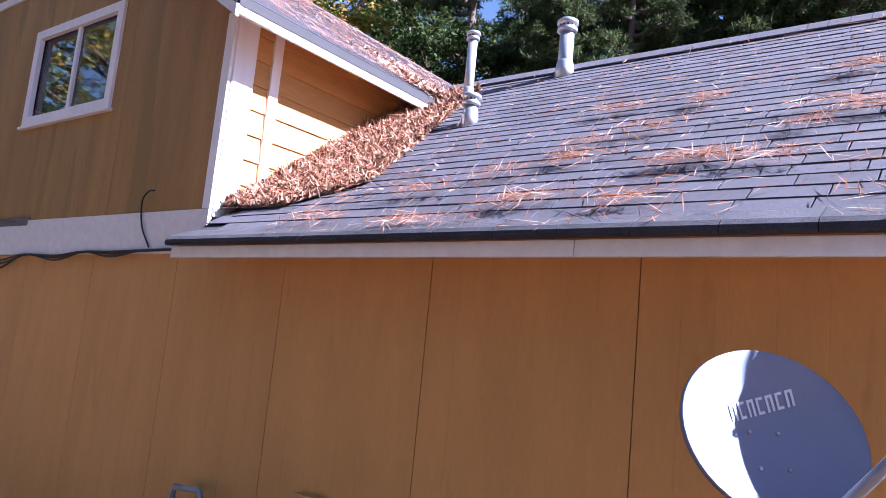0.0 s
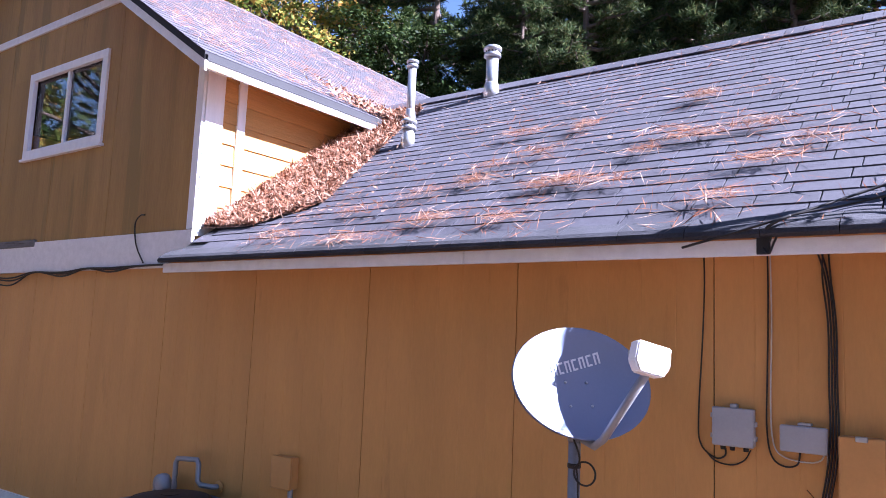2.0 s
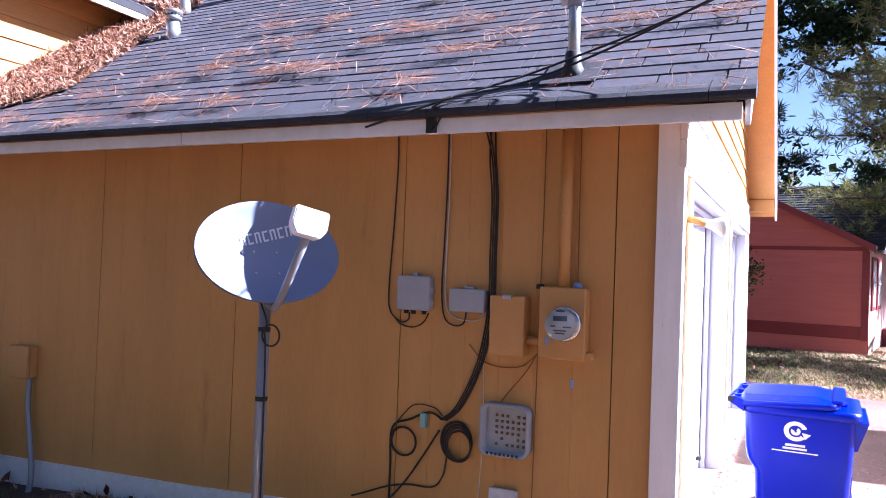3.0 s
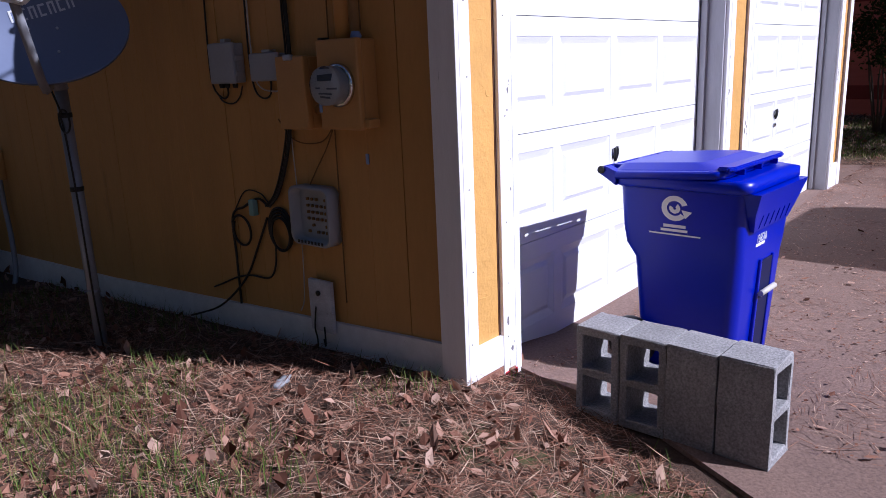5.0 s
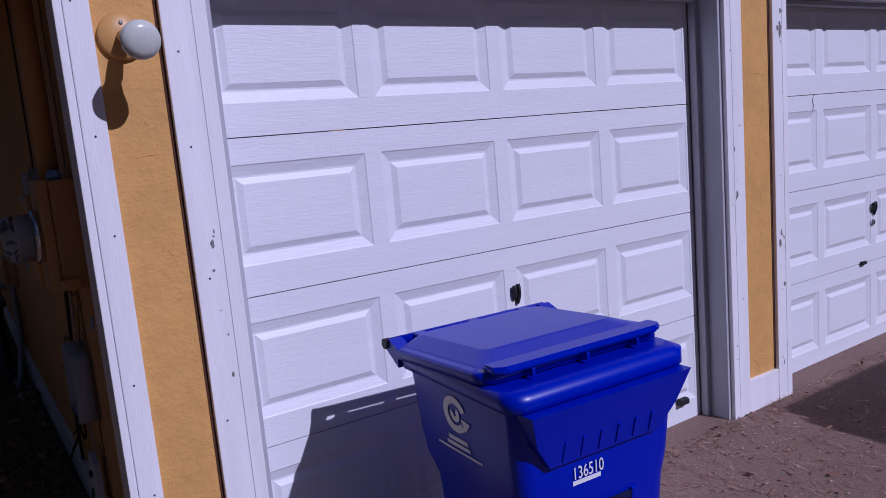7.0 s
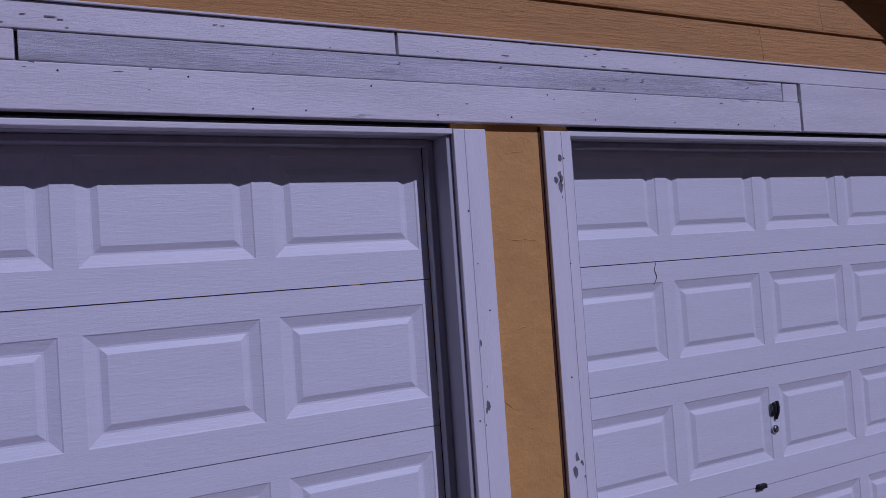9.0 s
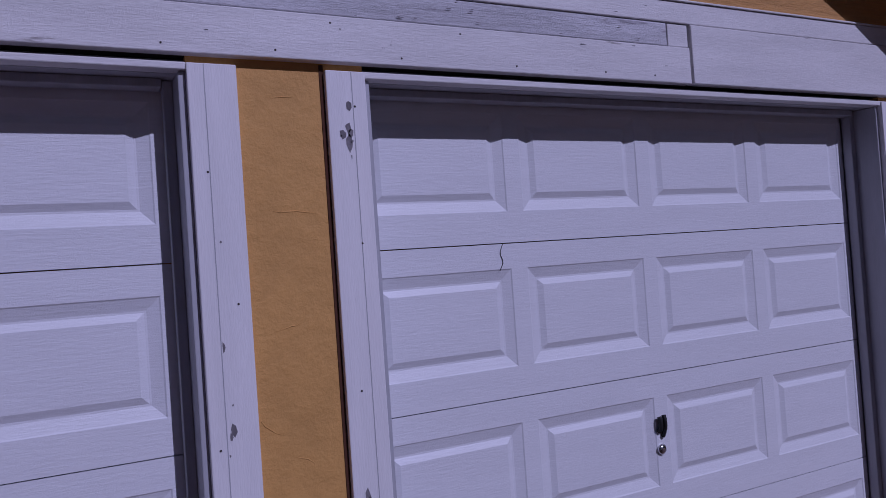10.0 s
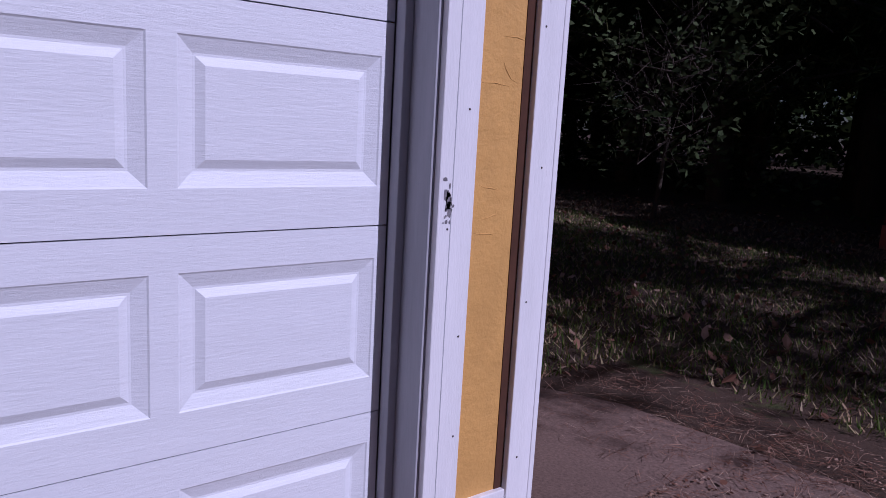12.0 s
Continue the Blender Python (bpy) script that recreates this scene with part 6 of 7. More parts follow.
# porch and stair
part("porch", box(bmesh.new(), 0.03, 0.5, 3.0, 6.2, -0.2, 0.5), red_trim, house)
part("porch_roof", prism(bmesh.new(), [(2.8, 2.3), (6.4, 2.3), (4.6, 3.2)], "x", 0.101, 0.6), red_trim, house)
for y in (3.1, 6.1):
    part("porch_post", box(bmesh.new(), 0.4, 0.5, y - 0.05, y + 0.05, 0.5, 2.3), red_trim, house)
part("stair", prism(bmesh.new(), [(0.5, 0.5), (1.5, 0.0), (1.5, -0.3), (0.5, -0.3)], "y", 3.2, 4.2), red_trim, house)
for y in (3.18, 4.22):
    rail = part("stair_rail", tube(bmesh.new(), [(0.5, y, 1.25), (1.5, y, 0.65)], 0.045, 6), red_trim, house, "red wooden stair rail")
    for k in range(8):
        x = 0.55 + 0.13 * k
        part("baluster", box(bmesh.new(), x - 0.02, x + 0.02, y - 0.02, y + 0.02, 0.45 - 0.5 * (x - 0.5), 1.22 - 0.6 * (x - 0.5)), red_trim, rail)
house.rotation_euler = (0, 0, radians(-10))
pot = part("flower_pot", lathe(bmesh.new(), [(0.14, 0.0), (0.22, 0.5), (0.25, 0.9), (0.16, 1.05), (0.18, 1.1), (0.15, 1.1)], (0, 0, 0), 18), brick_red)
pot.location = (HX + 0.68, HY + 1.0, HZ + 0.02)
pot.scale = (0.62, 0.62, 0.62)
tagged(pot, "tall terracotta jar beside the house corner", "jar")
curb = part("flower_bed_edge", box(bmesh.new(), 0, 1.3, -0.06, 0.06, 0, 0.2, 0.01), bark)
curb.matrix_basis = pose(HX + 0.9, HY + 0.7, HZ + 0.02, 0, 0, 18)
tagged(curb, "dark timber edging of a flower bed", "edging")

# ---- white vehicle on the drive ----
car_white = material("white car paint", (0.75, 0.76, 0.78), 0.25, 0.97, 2, 60, 0.02, 0, spec=0.6)
car_glass = material("dark car glass", (0.015, 0.018, 0.022), 0.08, 0.9, 2, 60, 0.02, 0, spec=0.7)
VX, VY = 2.42, 4.62
van = thing("parked_van", "white van parked with its rear to the garage", "van", at=(VX + 4.9, VY, ground_z(VX, VY) + 0.02))
van.rotation_euler = (0, 0, math.pi)
bm = bmesh.new()
prism(bm, [(0.0, 0.35), (0.05, 0.75), (0.25, 1.02), (1.0, 1.15), (1.6, 1.85), (2.0, 2.0), (4.7, 2.06), (4.88, 1.95), (4.9, 0.4), (4.7, 0.3), (0.2, 0.28)], "y", -0.9, 0.9)
bmesh.ops.bevel(bm, geom=[e for e in bm.edges if abs(e.verts[0].co.y - e.verts[1].co.y) < 0.01], offset=0.09, segments=3, affect="EDGES")
part("body", bm, car_white, van)
bm = bmesh.new()
prism(bm, [(1.04, 1.185), (1.60, 1.845), (1.585, 1.86), (1.02, 1.20)], "y", -0.72, 0.72)
part("windscreen", bm, car_glass, van)
for s in (-1, 1):
    bm = bmesh.new()
    prism(bm, [(1.3, 1.2), (1.72, 1.74), (2.5, 1.76), (2.5, 1.2)], "y", s * 0.899, s * 0.905)
    part("side_window", bm, car_glass, van)
    part("headlight", box(bmesh.new(), 0.02, 0.14, s * 0.62 - 0.17, s * 0.62 + 0.17, 0.74, 0.9, 0.03), frosted, van)
    part("mirror", box(bmesh.new(), 1.25, 1.37, s * 1.0 - 0.09, s * 1.0 + 0.09, 1.2, 1.4, 0.03), car_white, van)
    for x in (0.95, 3.9):
        wheel = part("wheel", lathe(bmesh.new(), [(0.2, -0.11), (0.32, -0.11), (0.34, -0.08), (0.34, 0.08), (0.32, 0.11), (0.2, 0.11)], (x, s * 0.82, 0.34), 28, "y"), black_rubber, van)
        part("rim", lathe(bmesh.new(), [(0.05, -0.115), (0.2, -0.112), (0.2, 0.112), (0.05, 0.115)], (x, s * 0.82, 0.34), 18, "y"), galvanised, wheel)
part("bumper", box(bmesh.new(), -0.06, 0.1, -0.86, 0.86, 0.34, 0.58, 0.04), grey_plastic, van)
part("rear_bumper", box(bmesh.new(), 4.85, 4.98, -0.86, 0.86, 0.36, 0.56, 0.04), grey_plastic, van)
part("rear_window", box(bmesh.new(), 4.89, 4.912, -0.62, 0.62, 1.25, 1.75, 0.01), car_glass, van)
for s in (-1, 1):
    part("tail_light", box(bmesh.new(), 4.88, 4.92, s * 0.8 - 0.06, s * 0.8 + 0.06, 0.9, 1.25, 0.01), red_plastic, van)
part("grille", box(bmesh.new(), -0.005, 0.06, -0.4, 0.4, 0.62, 0.86, 0.02), black_rubber, van)

# ---- litter: leaves, needles and grass ----


def strew(name, label, mat, rng, spots, length, width, lift=0.004, curl=0.3, flat=0.25):
    """Leaves or needles lying on a surface: spots are (point, normal)."""
    verts, faces = [], []
    for p, n in spots:
        n = Vector(n)
        u = n.orthogonal().normalized()
        u = Matrix.Rotation(rng.uniform(0, 6.3), 3, n) @ u
        tilt = rng.gauss(0, flat)
        u = (u * math.cos(tilt) + n * math.sin(tilt)).normalized()
        v = n.cross(u).normalized()
        big = rng.uniform(0.6, 1.0) + 0.5 * rng.random() ** 3
        s, w = length * big * rng.uniform(0.8, 1.1), width * big * rng.uniform(0.7, 1.2)
        c = Vector(p) + n * (lift + abs(math.sin(tilt)) * s * 0.5)
        k = len(verts)
        up = n * (s * curl * rng.uniform(-0.3, 1))
        if w < 0.01:
            verts += [c - u * s * 0.5, c - v * w * 0.5 + up * 0.5, c + u * s * 0.5 + up, c + v * w * 0.5 + up * 0.4]
            faces.append((k, k + 1, k + 2, k + 3))
            continue
        f1, f2 = rng.uniform(0.7, 1.2), rng.uniform(0.5, 1.1)
        verts += [c - u * s * 0.5, c - u * s * 0.22 - v * w * 0.5 * f1 + up * 0.5, c + u * s * 0.2 - v * w * 0.42 * f2 + up * 0.2, c + u * s * 0.5 + up, c + u * s * 0.15 + v * w * 0.5 * f2 + up * 0.7, c - u * s * 0.25 + v * w * 0.4 * f1 + up * 0.35]
        faces += [(k, k + 1, k + 2, k + 3), (k, k + 3, k + 4, k + 5)]
    ob = new(name, flat_mesh(name, verts, faces, mat))
    return tagged(ob, label, "litter", kind="stuff")


slope = Vector((0, -PITCH, 1)).normalized()
rng = random.Random(12)
# leaf pile in the valley between block and garage roof
spots = []
for k in range(13000):
    y = 0.12 + 2.3 * rng.random()
    wide = (1.35 - 0.3 * y) * min(1, 0.35 + y * 1.6)
    f = rng.random() ** 1.4
    x = BLOCK_EAST + 0.02 + wide * f
    tall = 0.05 * (1 - f) ** 1.3 * min(1, 0.4 + y * 0.6)
    h = tall * rng.uniform(0.55, 1.05)
    spots.append(((x, y, roof_z(y) + h + 0.008), (slope + Vector((rng.gauss(0.3, 0.4), rng.gauss(0, 0.4), 0))).normalized()))
strew("leaf_pile", "deep pile of dry brown leaves in the roof valley", dry_leaves, rng, spots[:8500], 0.052, 0.026, 0.0, 0.6, 0.6)
strew("pile_needles", "dry pine needles mixed into the leaf pile", dry_needles, rng, spots[8500:], 0.16, 0.005, 0.006, 0.2, 0.35)
bm = bmesh.new()
for k in range(24):
    y0, y1 = 0.10 + 2.35 * k / 24, 0.10 + 2.35 * (k + 1) / 24
    for i in range(8):
        q = []
        for y, f in ((y0, i / 8), (y0, (i + 1) / 8), (y1, (i + 1) / 8), (y1, i / 8)):
            wide = (1.35 - 0.3 * y) * min(1, 0.35 + y * 1.6)
            tall = 0.032 * (1 - f) ** 1.3 * min(1, 0.4 + y * 0.6)
            q.append(bm.verts.new((BLOCK_EAST + 0.01 + wide * f, y, roof_z(y) + tall * (0.8 + 0.3 * noise.noise((y * 6, f * 9, 1))) + 0.004)))
        bm.faces.new(q)
bmesh.ops.remove_doubles(bm, verts=bm.verts, dist=0.001)
part("leaf_mulch", bm, material("packed brown leaf mulch", (0.11, 0.055, 0.035), 0.9, 0.6, 9, 40, 0.4, 0.9, depth=0.02), None, "packed brown leaves under the pile", kind="stuff")
# needles in clumps on the roof, and single ones everywhere
needles = []
clumps = [(-2.78, 1.18), (-2.04, 0.88), (-1.96, 1.43), (-1.45, 0.81), (-1.07, 0.53), (-1.3, 0.34), (-3.3, 0.44), (-2.47, 0.31), (-2.66, 0.29), (-2.2, 0.25), (-3.28, 0.66), (-1.46, -0.03), (-4.14, 0.15),
          (-3.28, -0.06), (-2.74, -0.11), (-3.9, -0.23), (-3.72, 0.33), (-3.39, 1.2), (-2.11, 0.62), (-0.4, 0.54), (0.14, 0.51), (-1.82, 0.75), (-3.25, -0.03), (-4.7, -0.14), (-2.98, 0.79)]
for cx, cy in clumps:
    n = rng.randint(60, 140)
    a = rng.uniform(-0.1, 0.3)
    sx = rng.uniform(0.06, 0.15)
    for _ in range(n):
        u, w = rng.gauss(0, sx), rng.gauss(0, 0.03)
        x, y = cx + u * math.cos(a) - w * math.sin(a), cy + u * math.sin(a) * 0.4 + w
        if EAVE_Y < y < RIDGE_Y and x < RAKE_X - 0.02:
            needles.append(((x, y, roof_z(y) + 0.016 + rng.random() * 0.03), slope))
for _ in range(2600):
    y = EAVE_Y + 0.02 + (RIDGE_Y - EAVE_Y - 0.1) * rng.random() ** 1.3
    x = -5.0 + 5.3 * rng.random() ** (0.8 if y > 1.2 else 1.1)
    if rng.random() < 0.35 + 0.65 * (noise.noise((x * 1.6, y * 2.2, 5)) > 0):
        needles.append(((x, y, roof_z(y) + 0.014), slope))
strew("pine_needles", "dry reddish pine needles scattered on the shingles", dry_needles, rng, needles, 0.17, 0.0052, 0.004, 0.14, 0.12)
spots = [((x, y, roof_z(y) + 0.015), slope) for x, y in ((rng.gauss(-4.2, 0.8), 0.1 + 2.4 * rng.random() ** 1.2) for _ in range(130)) if -5.9 < x < 0.3 and y < RIDGE_Y]
strew("roof_leaves", "dry brown leaves scattered near the roof valley", dry_leaves, rng, spots, 0.05, 0.026, 0.004, 0.35, 0.3)
# needles on the block's roof
east_slope = Vector((0.662, 0, 1)).normalized()
spots, leaves = [], []
for _ in range(9500):
    d = rng.random() ** 1.2
    x = OUT - 0.05 - d * (OUT - APEX_X - 0.1)
    y = -0.2 + 6.5 * rng.random()
    if rng.random() < 0.3 + 0.7 * (noise.noise((x * 2.2, y * 1.1, 9)) > 0.0):
        spots.append(((x, y, gable_z(x) + 0.117), east_slope))
for _ in range(700):
    y = rng.gauss(2.1, 0.35)
    x = OUT - 0.02 - abs(rng.gauss(0, 0.3))
    leaves.append(((x, y, gable_z(x) + 0.12 + rng.random() * 0.05), east_slope))
strew("pine_needles", "dry pine needles on the upper roof", dry_needles, rng, spots, 0.2, 0.006, 0.004, 0.1, 0.1)
strew("roof_leaves", "dry leaves by the upper roof's eave", dry_leaves, rng, leaves, 0.06, 0.035, 0.0, 0.4, 0.4)
soil_needles = leaf_material("dull red-brown needles", [(0.11, 0.05, 0.032), (0.24, 0.11, 0.07), (0.36, 0.2, 0.135), (0.52, 0.38, 0.28)], 0.0)
# ground: leaves, needles and grass beside the wall and before the blocks
up = Vector((0, 0, 1))


def on_ground(x, y):
    return (x, y, ground_z(x, y) + 0.018 * noise.noise((x * 1.7, y * 1.7, 0)) + 0.006)


def lawn(x, y):
    return (x < 0.25 and y < 0.0) or (x >= 0.0 and y < 0.37 - 0.55 * max(0, x - 0.42) - 0.04)


spots = []
while len(spots) < 3000:
    x, y = rng.uniform(-5.5, 2.2), 0.03 - 2.6 * rng.random() ** 1.2
    if y < SIDE - 0.04 and lawn(x, y) and rng.random() < 0.45 + 0.9 * noise.noise((x * 1.5, y * 1.9, 3)) + (0.2 if x < 0 else -0.1) - (0.45 if y > -0.42 and x < -0.3 else 0) + (0.3 if x > -0.5 else 0):
        spots.append((on_ground(x, y), (up + Vector((rng.gauss(0, 0.3), rng.gauss(0, 0.3), 0))).normalized()))
for _ in range(1400):
    x, y = rng.uniform(-13, -5.5), rng.uniform(-3, 0)
    spots.append((on_ground(x, y), up))
strew("fallen_leaves", "dry brown and pink fallen leaves on the soil", ground_leaves, rng, spots, 0.056, 0.038, 0.003, 0.8, 0.7)
spots = []
while len(spots) < 62000:
    x, y = 2.0 - 6.0 * rng.random() ** 1.4, 0.4 - 2.8 * rng.random()
    if (y < SIDE - 0.03 or x > 0.03) and lawn(x, y):
        spots.append((on_ground(x, y), up))
strew("ground_needles", "dry pine needles in the lawn", soil_needles, rng, spots, 0.10, 0.0032, 0.006, 0.2, 0.22)
verts, faces = [], []
count = 0
while count < 20000:
    x, y = rng.uniform(-4.5, 2.2), 0.35 - 3.2 * rng.random()
    if not ((y < SIDE - 0.05 or x > 0.05) and lawn(x, y)) or noise.noise((x * 1.3, y * 1.3, 7)) + 0.3 * (y < -1.0) < rng.uniform(-0.1, 0.5):
        continue
    count += 1
    p = Vector(on_ground(x, y))
    a, h, w = rng.uniform(0, 6.3), rng.uniform(0.03, 0.10), 0.0025
    d = Vector((math.cos(a), math.sin(a), 0))
    s = Vector((-d.y, d.x, 0)) * w
    k = len(verts)
    verts += [p - s, p + s, p + d * h * 0.5 + up * h]
    faces.append((k, k + 1, k + 2))
tagged(new("grass", flat_mesh("grass", verts, faces, grass_blades)), "thin patchy grass among the leaves", "grass", kind="stuff")
# crumpled clear bottle lying in the needles
crushed = material("crumpled clear plastic", (0.3, 0.31, 0.33), 0.16, 0.8, 30, 90, 0.1, 0.6)
bm = lathe(bmesh.new(), [(0.004, -0.058), (0.016, -0.056), (0.022, -0.046), (0.019, -0.030), (0.024, -0.016), (0.019, 0.0), (0.024, 0.014), (0.020, 0.028), (0.011, 0.042), (0.009, 0.056), (0.004, 0.057)], (0, 0, 0), 18, "x")
for v in bm.verts:
    v.co += 0.006 * noise.noise_vector(v.co * 70)
    v.co.z *= 0.75
bottle = part("plastic_bottle", bm, crushed)
tagged(bottle, "small crumpled clear plastic bottle lying in pine needles", "bottle")
bx, by, bz = on_ground(-0.68, -0.375)
bottle.matrix_world = pose(bx, by, bz + 0.016, 0, -6, 104)
# debris on the drive
spots = []
while len(spots) < 11000:
    x, y = rng.uniform(0.0, 3.2), rng.uniform(0.45, 7.6)
    if (rng.random() < 0.25 + 0.9 * max(0, noise.noise((x * 1.2, y * 1.2, 15)))) or x < 0.12:
        spots.append(((x, y, ground_z(x, y) + 0.025), up))
for _ in range(2600):
    a = rng.random()
    x, y = -1.0 + 2.6 * a + rng.gauss(0, 0.12), 7.45 - 0.25 * a + rng.gauss(0, 0.16) - 0.8 * rng.random() ** 2.5
    if x > 0.05 or y > 6.32:
        spots.append(((x, y, ground_z(x, y) + 0.027), up))
strew("drive_needles", "dry pine needles scattered on the concrete drive", soil_needles, rng, spots, 0.10, 0.0026, 0.003, 0.1, 0.08)
spots = [((x, y, ground_z(x, y) + 0.026), up) for x, y in ((rng.uniform(0.0, 3.2), rng.uniform(0.45, 7.6)) for _ in range(220))]
strew("drive_leaves", "few dry leaves on the concrete drive", ground_leaves, rng, spots, 0.045, 0.03, 0.003, 0.4, 0.3)
spots = [((x, y, ground_z(x, y) + 0.024), up) for x, y in ((3.2 * rng.random() ** 1.5, rng.uniform(0.45, 7.6)) for _ in range(6000)) if y > 0.45 or x < 0.5]
strew("drive_crumbs", "crumbs of leaf and bark on the concrete drive", ground_leaves, rng, spots, 0.016, 0.0125, 0.002, 0.3, 0.2)
# far lawn beyond the garage and round the red house
spots = []
for _ in range(5200):
    x, y = rng.uniform(-9, 7), 6.6 + 9.5 * rng.random()
    if not (x > -1 and y < 7.75):
        spots.append((on_ground(x, y), (up + Vector((rng.gauss(0, 0.3), rng.gauss(0, 0.3), 0))).normalized()))
strew("lawn_leaves", "fallen leaves over the shaded far lawn", ground_leaves, rng, spots, 0.07, 0.05, 0.01, 0.5, 0.4)
verts, faces = [], []
for _ in range(60000):
    x, y = rng.uniform(-8, 4), 6.5 + 6.5 * rng.random() ** 1.3
    if x > -1.05 and y < 7.75:
        continue
    p = Vector(on_ground(x, y))
    a, h, w = rng.uniform(0, 6.3), rng.uniform(0.02, 0.07), 0.004
    d = Vector((math.cos(a), math.sin(a), 0))
    s = Vector((-d.y, d.x, 0)) * w
    k = len(verts)
    verts += [p - s, p + s, p + d * h * 0.5 + up * h]
    faces.append((k, k + 1, k + 2))
tagged(new("far_grass", flat_mesh("far_grass", verts, faces, grass_blades)), "thin grass on the shaded far lawn", "grass", kind="stuff")

straw = leaf_material("dry straw grass", [(0.30, 0.19, 0.11), (0.46, 0.32, 0.20), (0.40, 0.32, 0.17), (0.58, 0.45, 0.31)], 0.05)
verts, faces = [], []
for _ in range(70000):
    x, y = rng.uniform(0.6, 9.0), 7.25 + 8.0 * rng.random() ** 1.2
    p = Vector(on_ground(x, y))
    a, h, w = rng.uniform(0, 6.3), rng.uniform(0.015, 0.05), 0.009
    d = Vector((math.cos(a), math.sin(a), 0))
    s = Vector((-d.y, d.x, 0)) * w
    k = len(verts)
    verts += [p - s, p + s, p + d * h * 1.4 + up * h]
    faces.append((k, k + 1, k + 2))
tagged(new("dry_lawn", flat_mesh("dry_lawn", verts, faces, straw)), "dry straw-coloured lawn before the red house", "grass", kind="stuff")

verts, faces = [], []
for _ in range(30000):
    x, y = rng.uniform(-9.0, 1.6), 6.6 + 9.0 * rng.random() ** 1.5
    if x > -1.05 and y < 7.75:
        continue
    p = Vector(on_ground(x, y))
    a, h, w = rng.uniform(0, 6.3), rng.uniform(0.015, 0.045), 0.006
    d = Vector((math.cos(a), math.sin(a), 0))
    s = Vector((-d.y, d.x, 0)) * w
    k = len(verts)
    verts += [p - s, p + s, p + d * h * 1.4 + up * h]
    faces.append((k, k + 1, k + 2))
tagged(new("shaded_straw", flat_mesh("shaded_straw", verts, faces, straw)), "dry straw and short grass on the shaded lawn", "grass", kind="stuff")

# ---- shingles, course by course ----


def tab_mesh(width, drop, thick=0.007):
    """One shingle tab: lower edge proud, upper edge tucked under the next course; local y runs up the slope."""
    bm = bmesh.new()
    w = width / 2
    pts = [(-w, 0), (w, 0), (w, drop), (-w, drop)]
    low = [bm.verts.new((x, y, 0.0 if y == 0 else -0.004)) for x, y in pts]
    high = [bm.verts.new((x, y, thick if y == 0 else 0.0)) for x, y in pts]
    bm.faces.new(high)
    for k in range(4):
        bm.faces.new((low[k], low[(k + 1) % 4], high[(k + 1) % 4], high[k]))
    bmesh.ops.recalc_face_normals(bm, faces=bm.faces[:])
    return bm


rng = random.Random(41)
EXPOSE, TAB = 0.127, 0.305
pitch = math.atan(PITCH)
tabs = [mesh_of("shingle", tab_mesh(TAB - 0.007, EXPOSE + 0.03), shingle), mesh_of("shingle", tab_mesh(TAB - 0.010, EXPOSE + 0.028), shingle)]
slope_len = (RIDGE_Y - EAVE_Y) / math.cos(pitch)
courses = int(slope_len / EXPOSE)
singles = 0
verts, faces = [], []


def tab_into(m, width):
    w = width / 2
    k = len(verts)
    for x, y, z in ((-w, 0, 0.007), (w, 0, 0.007), (w, EXPOSE + 0.03, 0), (-w, EXPOSE + 0.03, 0), (-w, 0, 0), (w, 0, 0)):
        verts.append(m @ Vector((x, y, z)))
    faces.extend([(k, k + 1, k + 2, k + 3), (k + 4, k + 5, k + 1, k), (k + 4, k, k + 3), (k + 1, k + 5, k + 2)])


for c in range(courses):
    d = c * EXPOSE + 0.06
    y = EAVE_Y + d * math.cos(pitch)
    z = roof_z(EAVE_Y) + d * math.sin(pitch) - 0.018
    x = -5.87 + (TAB / 2 if c % 2 else 0) + rng.uniform(-0.02, 0.02) + (0.1 if c % 3 == 1 else 0) - (0.9 if y > 2.1 else 0)
    while x < RAKE_X:
        width = min(TAB, RAKE_X + 0.015 - x)
        if width > 0.03:
            m = pose(x + width / 2, y, z + rng.uniform(0, 0.0015), math.degrees(pitch) + rng.uniform(-0.5, 0.5), rng.uniform(-0.25, 0.25), rng.uniform(-0.3, 0.3))
            if singles < 300 and width == TAB and x > -3.7 and c < 22:
                shared("shingle", tabs[singles % 2], roof, m)
                singles += 1
            else:
                tab_into(m, width - 0.008)
        x += TAB
ob = new("shingle_rest", flat_mesh("shingle_rest", verts, faces, shingle))
ob.parent = roof
tagged(ob, kind="stuff")
# thick folded shingles along the eave
x = -5.90
while x < RAKE_X - 0.02:
    w = min(rng.uniform(0.29, 0.36), RAKE_X + 0.02 - x)
    bm = bmesh.new()
    z = roof_z(EAVE_Y)
    prism(bm, [(EAVE_Y + 0.13, z + 0.095), (EAVE_Y + 0.045, z + 0.054), (EAVE_Y + 0.005, z + 0.034), (EAVE_Y - 0.018, z + 0.010), (EAVE_Y - 0.023, z - 0.012), (EAVE_Y - 0.012, z - 0.027), (EAVE_Y + 0.03, z - 0.024), (EAVE_Y + 0.13, z + 0.04)], "x", x + 0.002, x + w - 0.002)
    part("eave_shingle", bm, dark_edge, roof)
    x += w
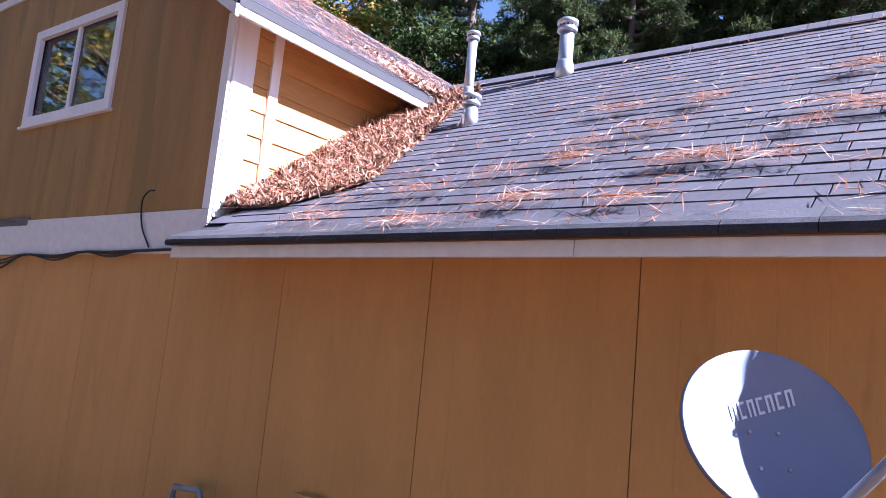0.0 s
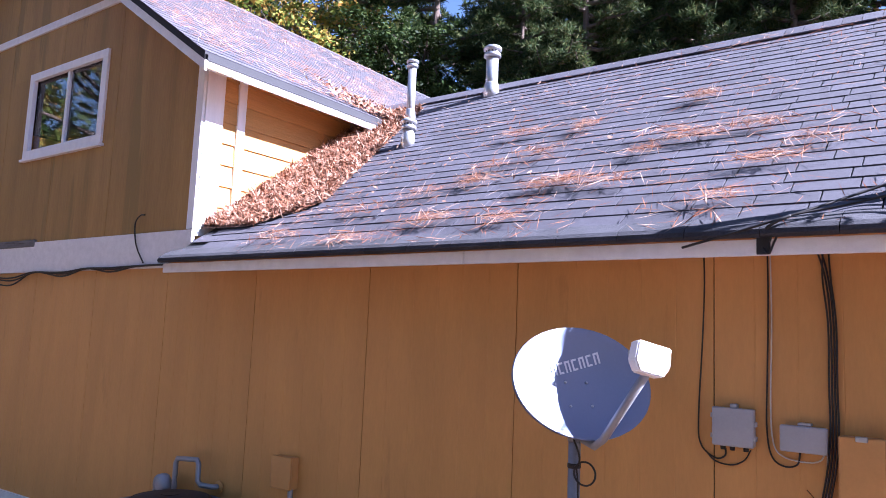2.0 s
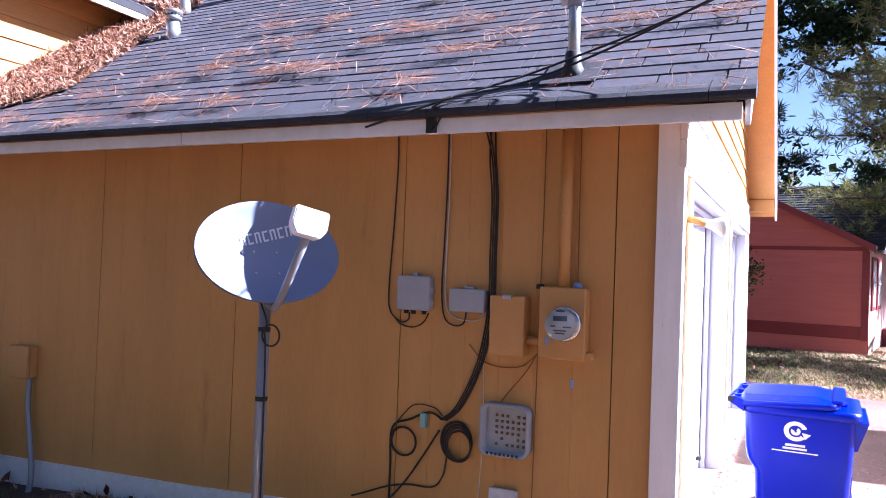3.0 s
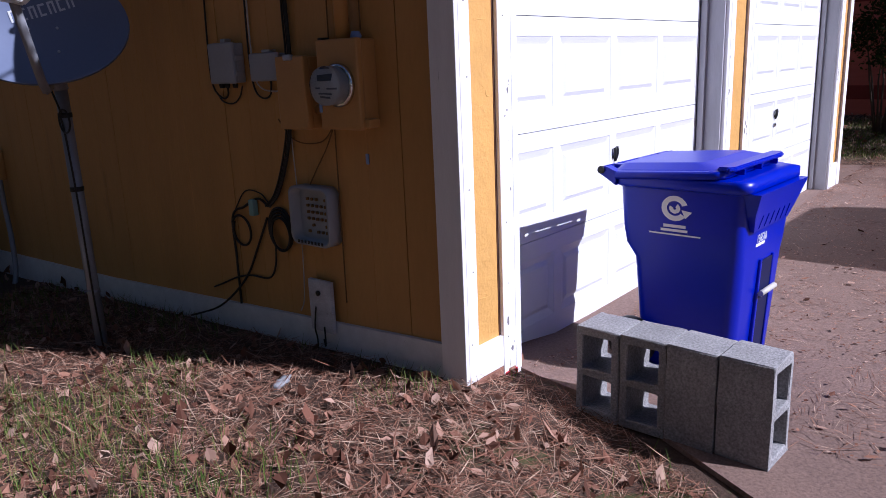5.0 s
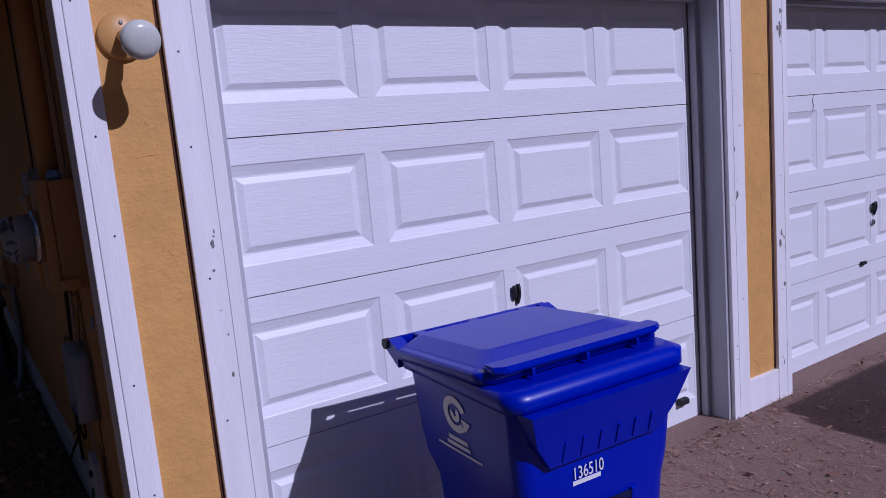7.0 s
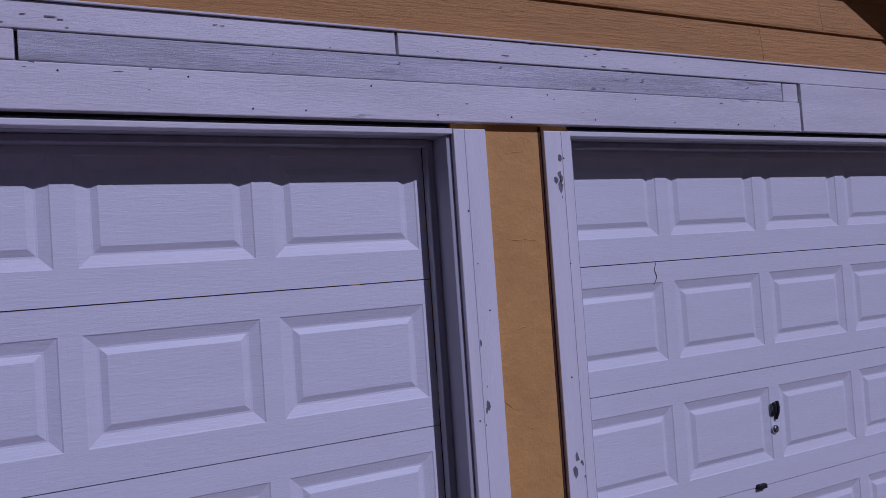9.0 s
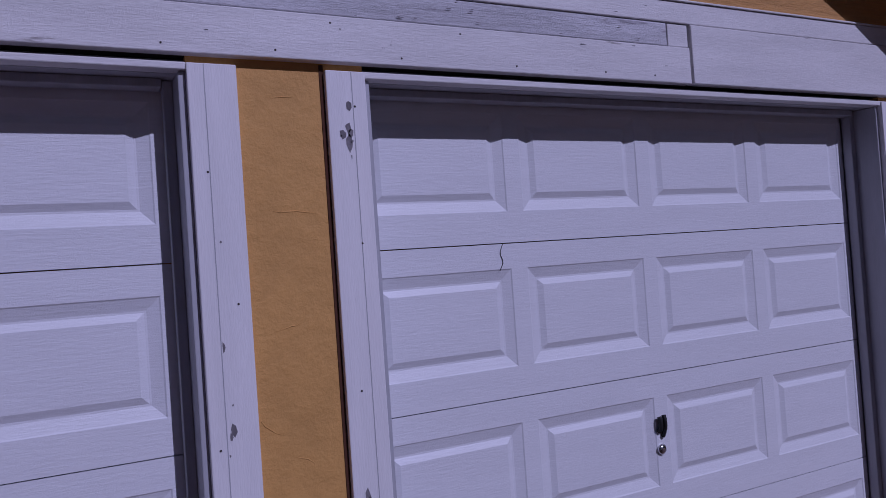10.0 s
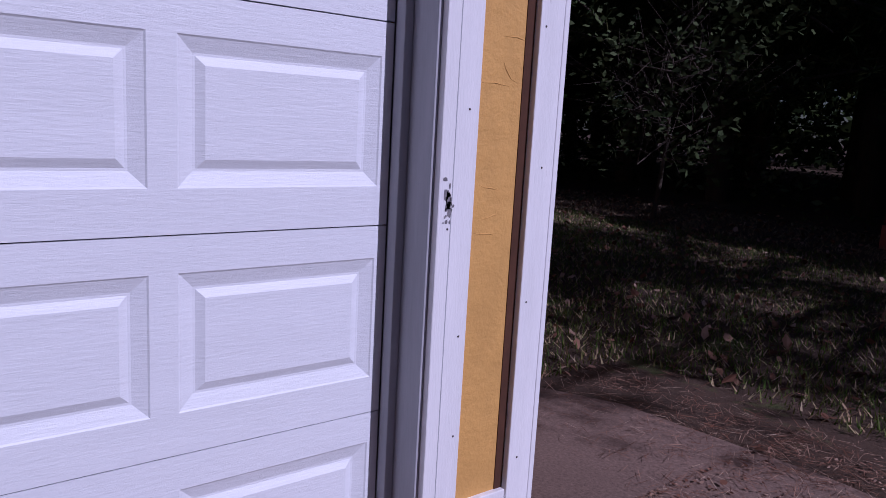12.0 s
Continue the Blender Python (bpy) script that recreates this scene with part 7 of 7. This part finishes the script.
# ridge caps
x = -6.3
while x < RAKE_X:
    bm = bmesh.new()
    z = roof_z(RIDGE_Y)
    prism(bm, [(RIDGE_Y - 0.14, z - 0.14 * PITCH + 0.012), (RIDGE_Y, z + 0.022), (RIDGE_Y + 0.14, z - 0.14 * 0.57 + 0.012), (RIDGE_Y + 0.14, z - 0.14 * 0.57), (RIDGE_Y, z + 0.008), (RIDGE_Y - 0.14, z - 0.14 * PITCH)], "x", x, x + 0.14)
    part("ridge_cap", bm, shingle, roof)
    x += 0.145
# far slope, unseen from the ground: one sheet of courses
verts, faces = [], []
for (ya, za), (yb, zb) in [((RIDGE_Y, roof_z(RIDGE_Y) + 0.004), (FAR_Y + 0.02, roof_z(FAR_Y) + 0.004))]:
    k = len(verts)
    verts += [Vector((-7.5, ya, za)), Vector((RAKE_X, ya, za)), Vector((RAKE_X, yb, zb)), Vector((-7.5, yb, zb))]
    faces.append((k, k + 1, k + 2, k + 3))
ob = new("far_slope", flat_mesh("far_slope", verts, faces, shingle))
ob.parent = roof
# block roof, east slope and its west slope
verts, faces = [], []
ang = math.atan(0.662)
slope_len = (OUT - APEX_X) / math.cos(ang)
for c in range(int(slope_len / EXPOSE)):
    d = c * EXPOSE
    x = OUT - d * math.cos(ang)
    z = gable_z(OUT) + 0.1 + d * math.sin(ang)
    y = -0.29 + (TAB / 2 if c % 2 else 0) + rng.uniform(-0.03, 0.03) - TAB / 2
    while y < BLOCK_NORTH:
        a, b = max(y, -0.29), y + TAB
        m = Matrix.Translation((x, (a + b) / 2, z + rng.uniform(0, 0.002))) @ Matrix.Rotation(radians(90), 4, "Z") @ Matrix.Rotation(ang, 4, "X")
        tab_into(m, b - a - 0.008)
        y += TAB
ob = new("shingle_rest", flat_mesh("shingle_rest", verts, faces, shingle))
ob.parent = block_roof
tagged(ob, kind="stuff")
bm = bmesh.new()
prism(bm, [(APEX_X, APEX_Z + 0.106), (BLOCK_WEST - 0.36, gable_z(BLOCK_WEST - 0.36) + 0.106), (BLOCK_WEST - 0.36, gable_z(BLOCK_WEST - 0.36) + 0.112), (APEX_X, APEX_Z + 0.115)], "y", -0.29, BLOCK_NORTH + 0.3)
part("west_slope", bm, shingle, block_roof)
bm = bmesh.new()
y = -0.29
while y < BLOCK_NORTH:
    prism(bm, [(APEX_X - 0.14, APEX_Z + 0.07), (APEX_X, APEX_Z + 0.125), (APEX_X + 0.14, APEX_Z + 0.125 - 0.14 * 0.662), (APEX_X + 0.14, APEX_Z + 0.11 - 0.14 * 0.662), (APEX_X, APEX_Z + 0.108)], "y", y, y + 0.14)
    y += 0.145
part("ridge_caps", bm, shingle, block_roof)
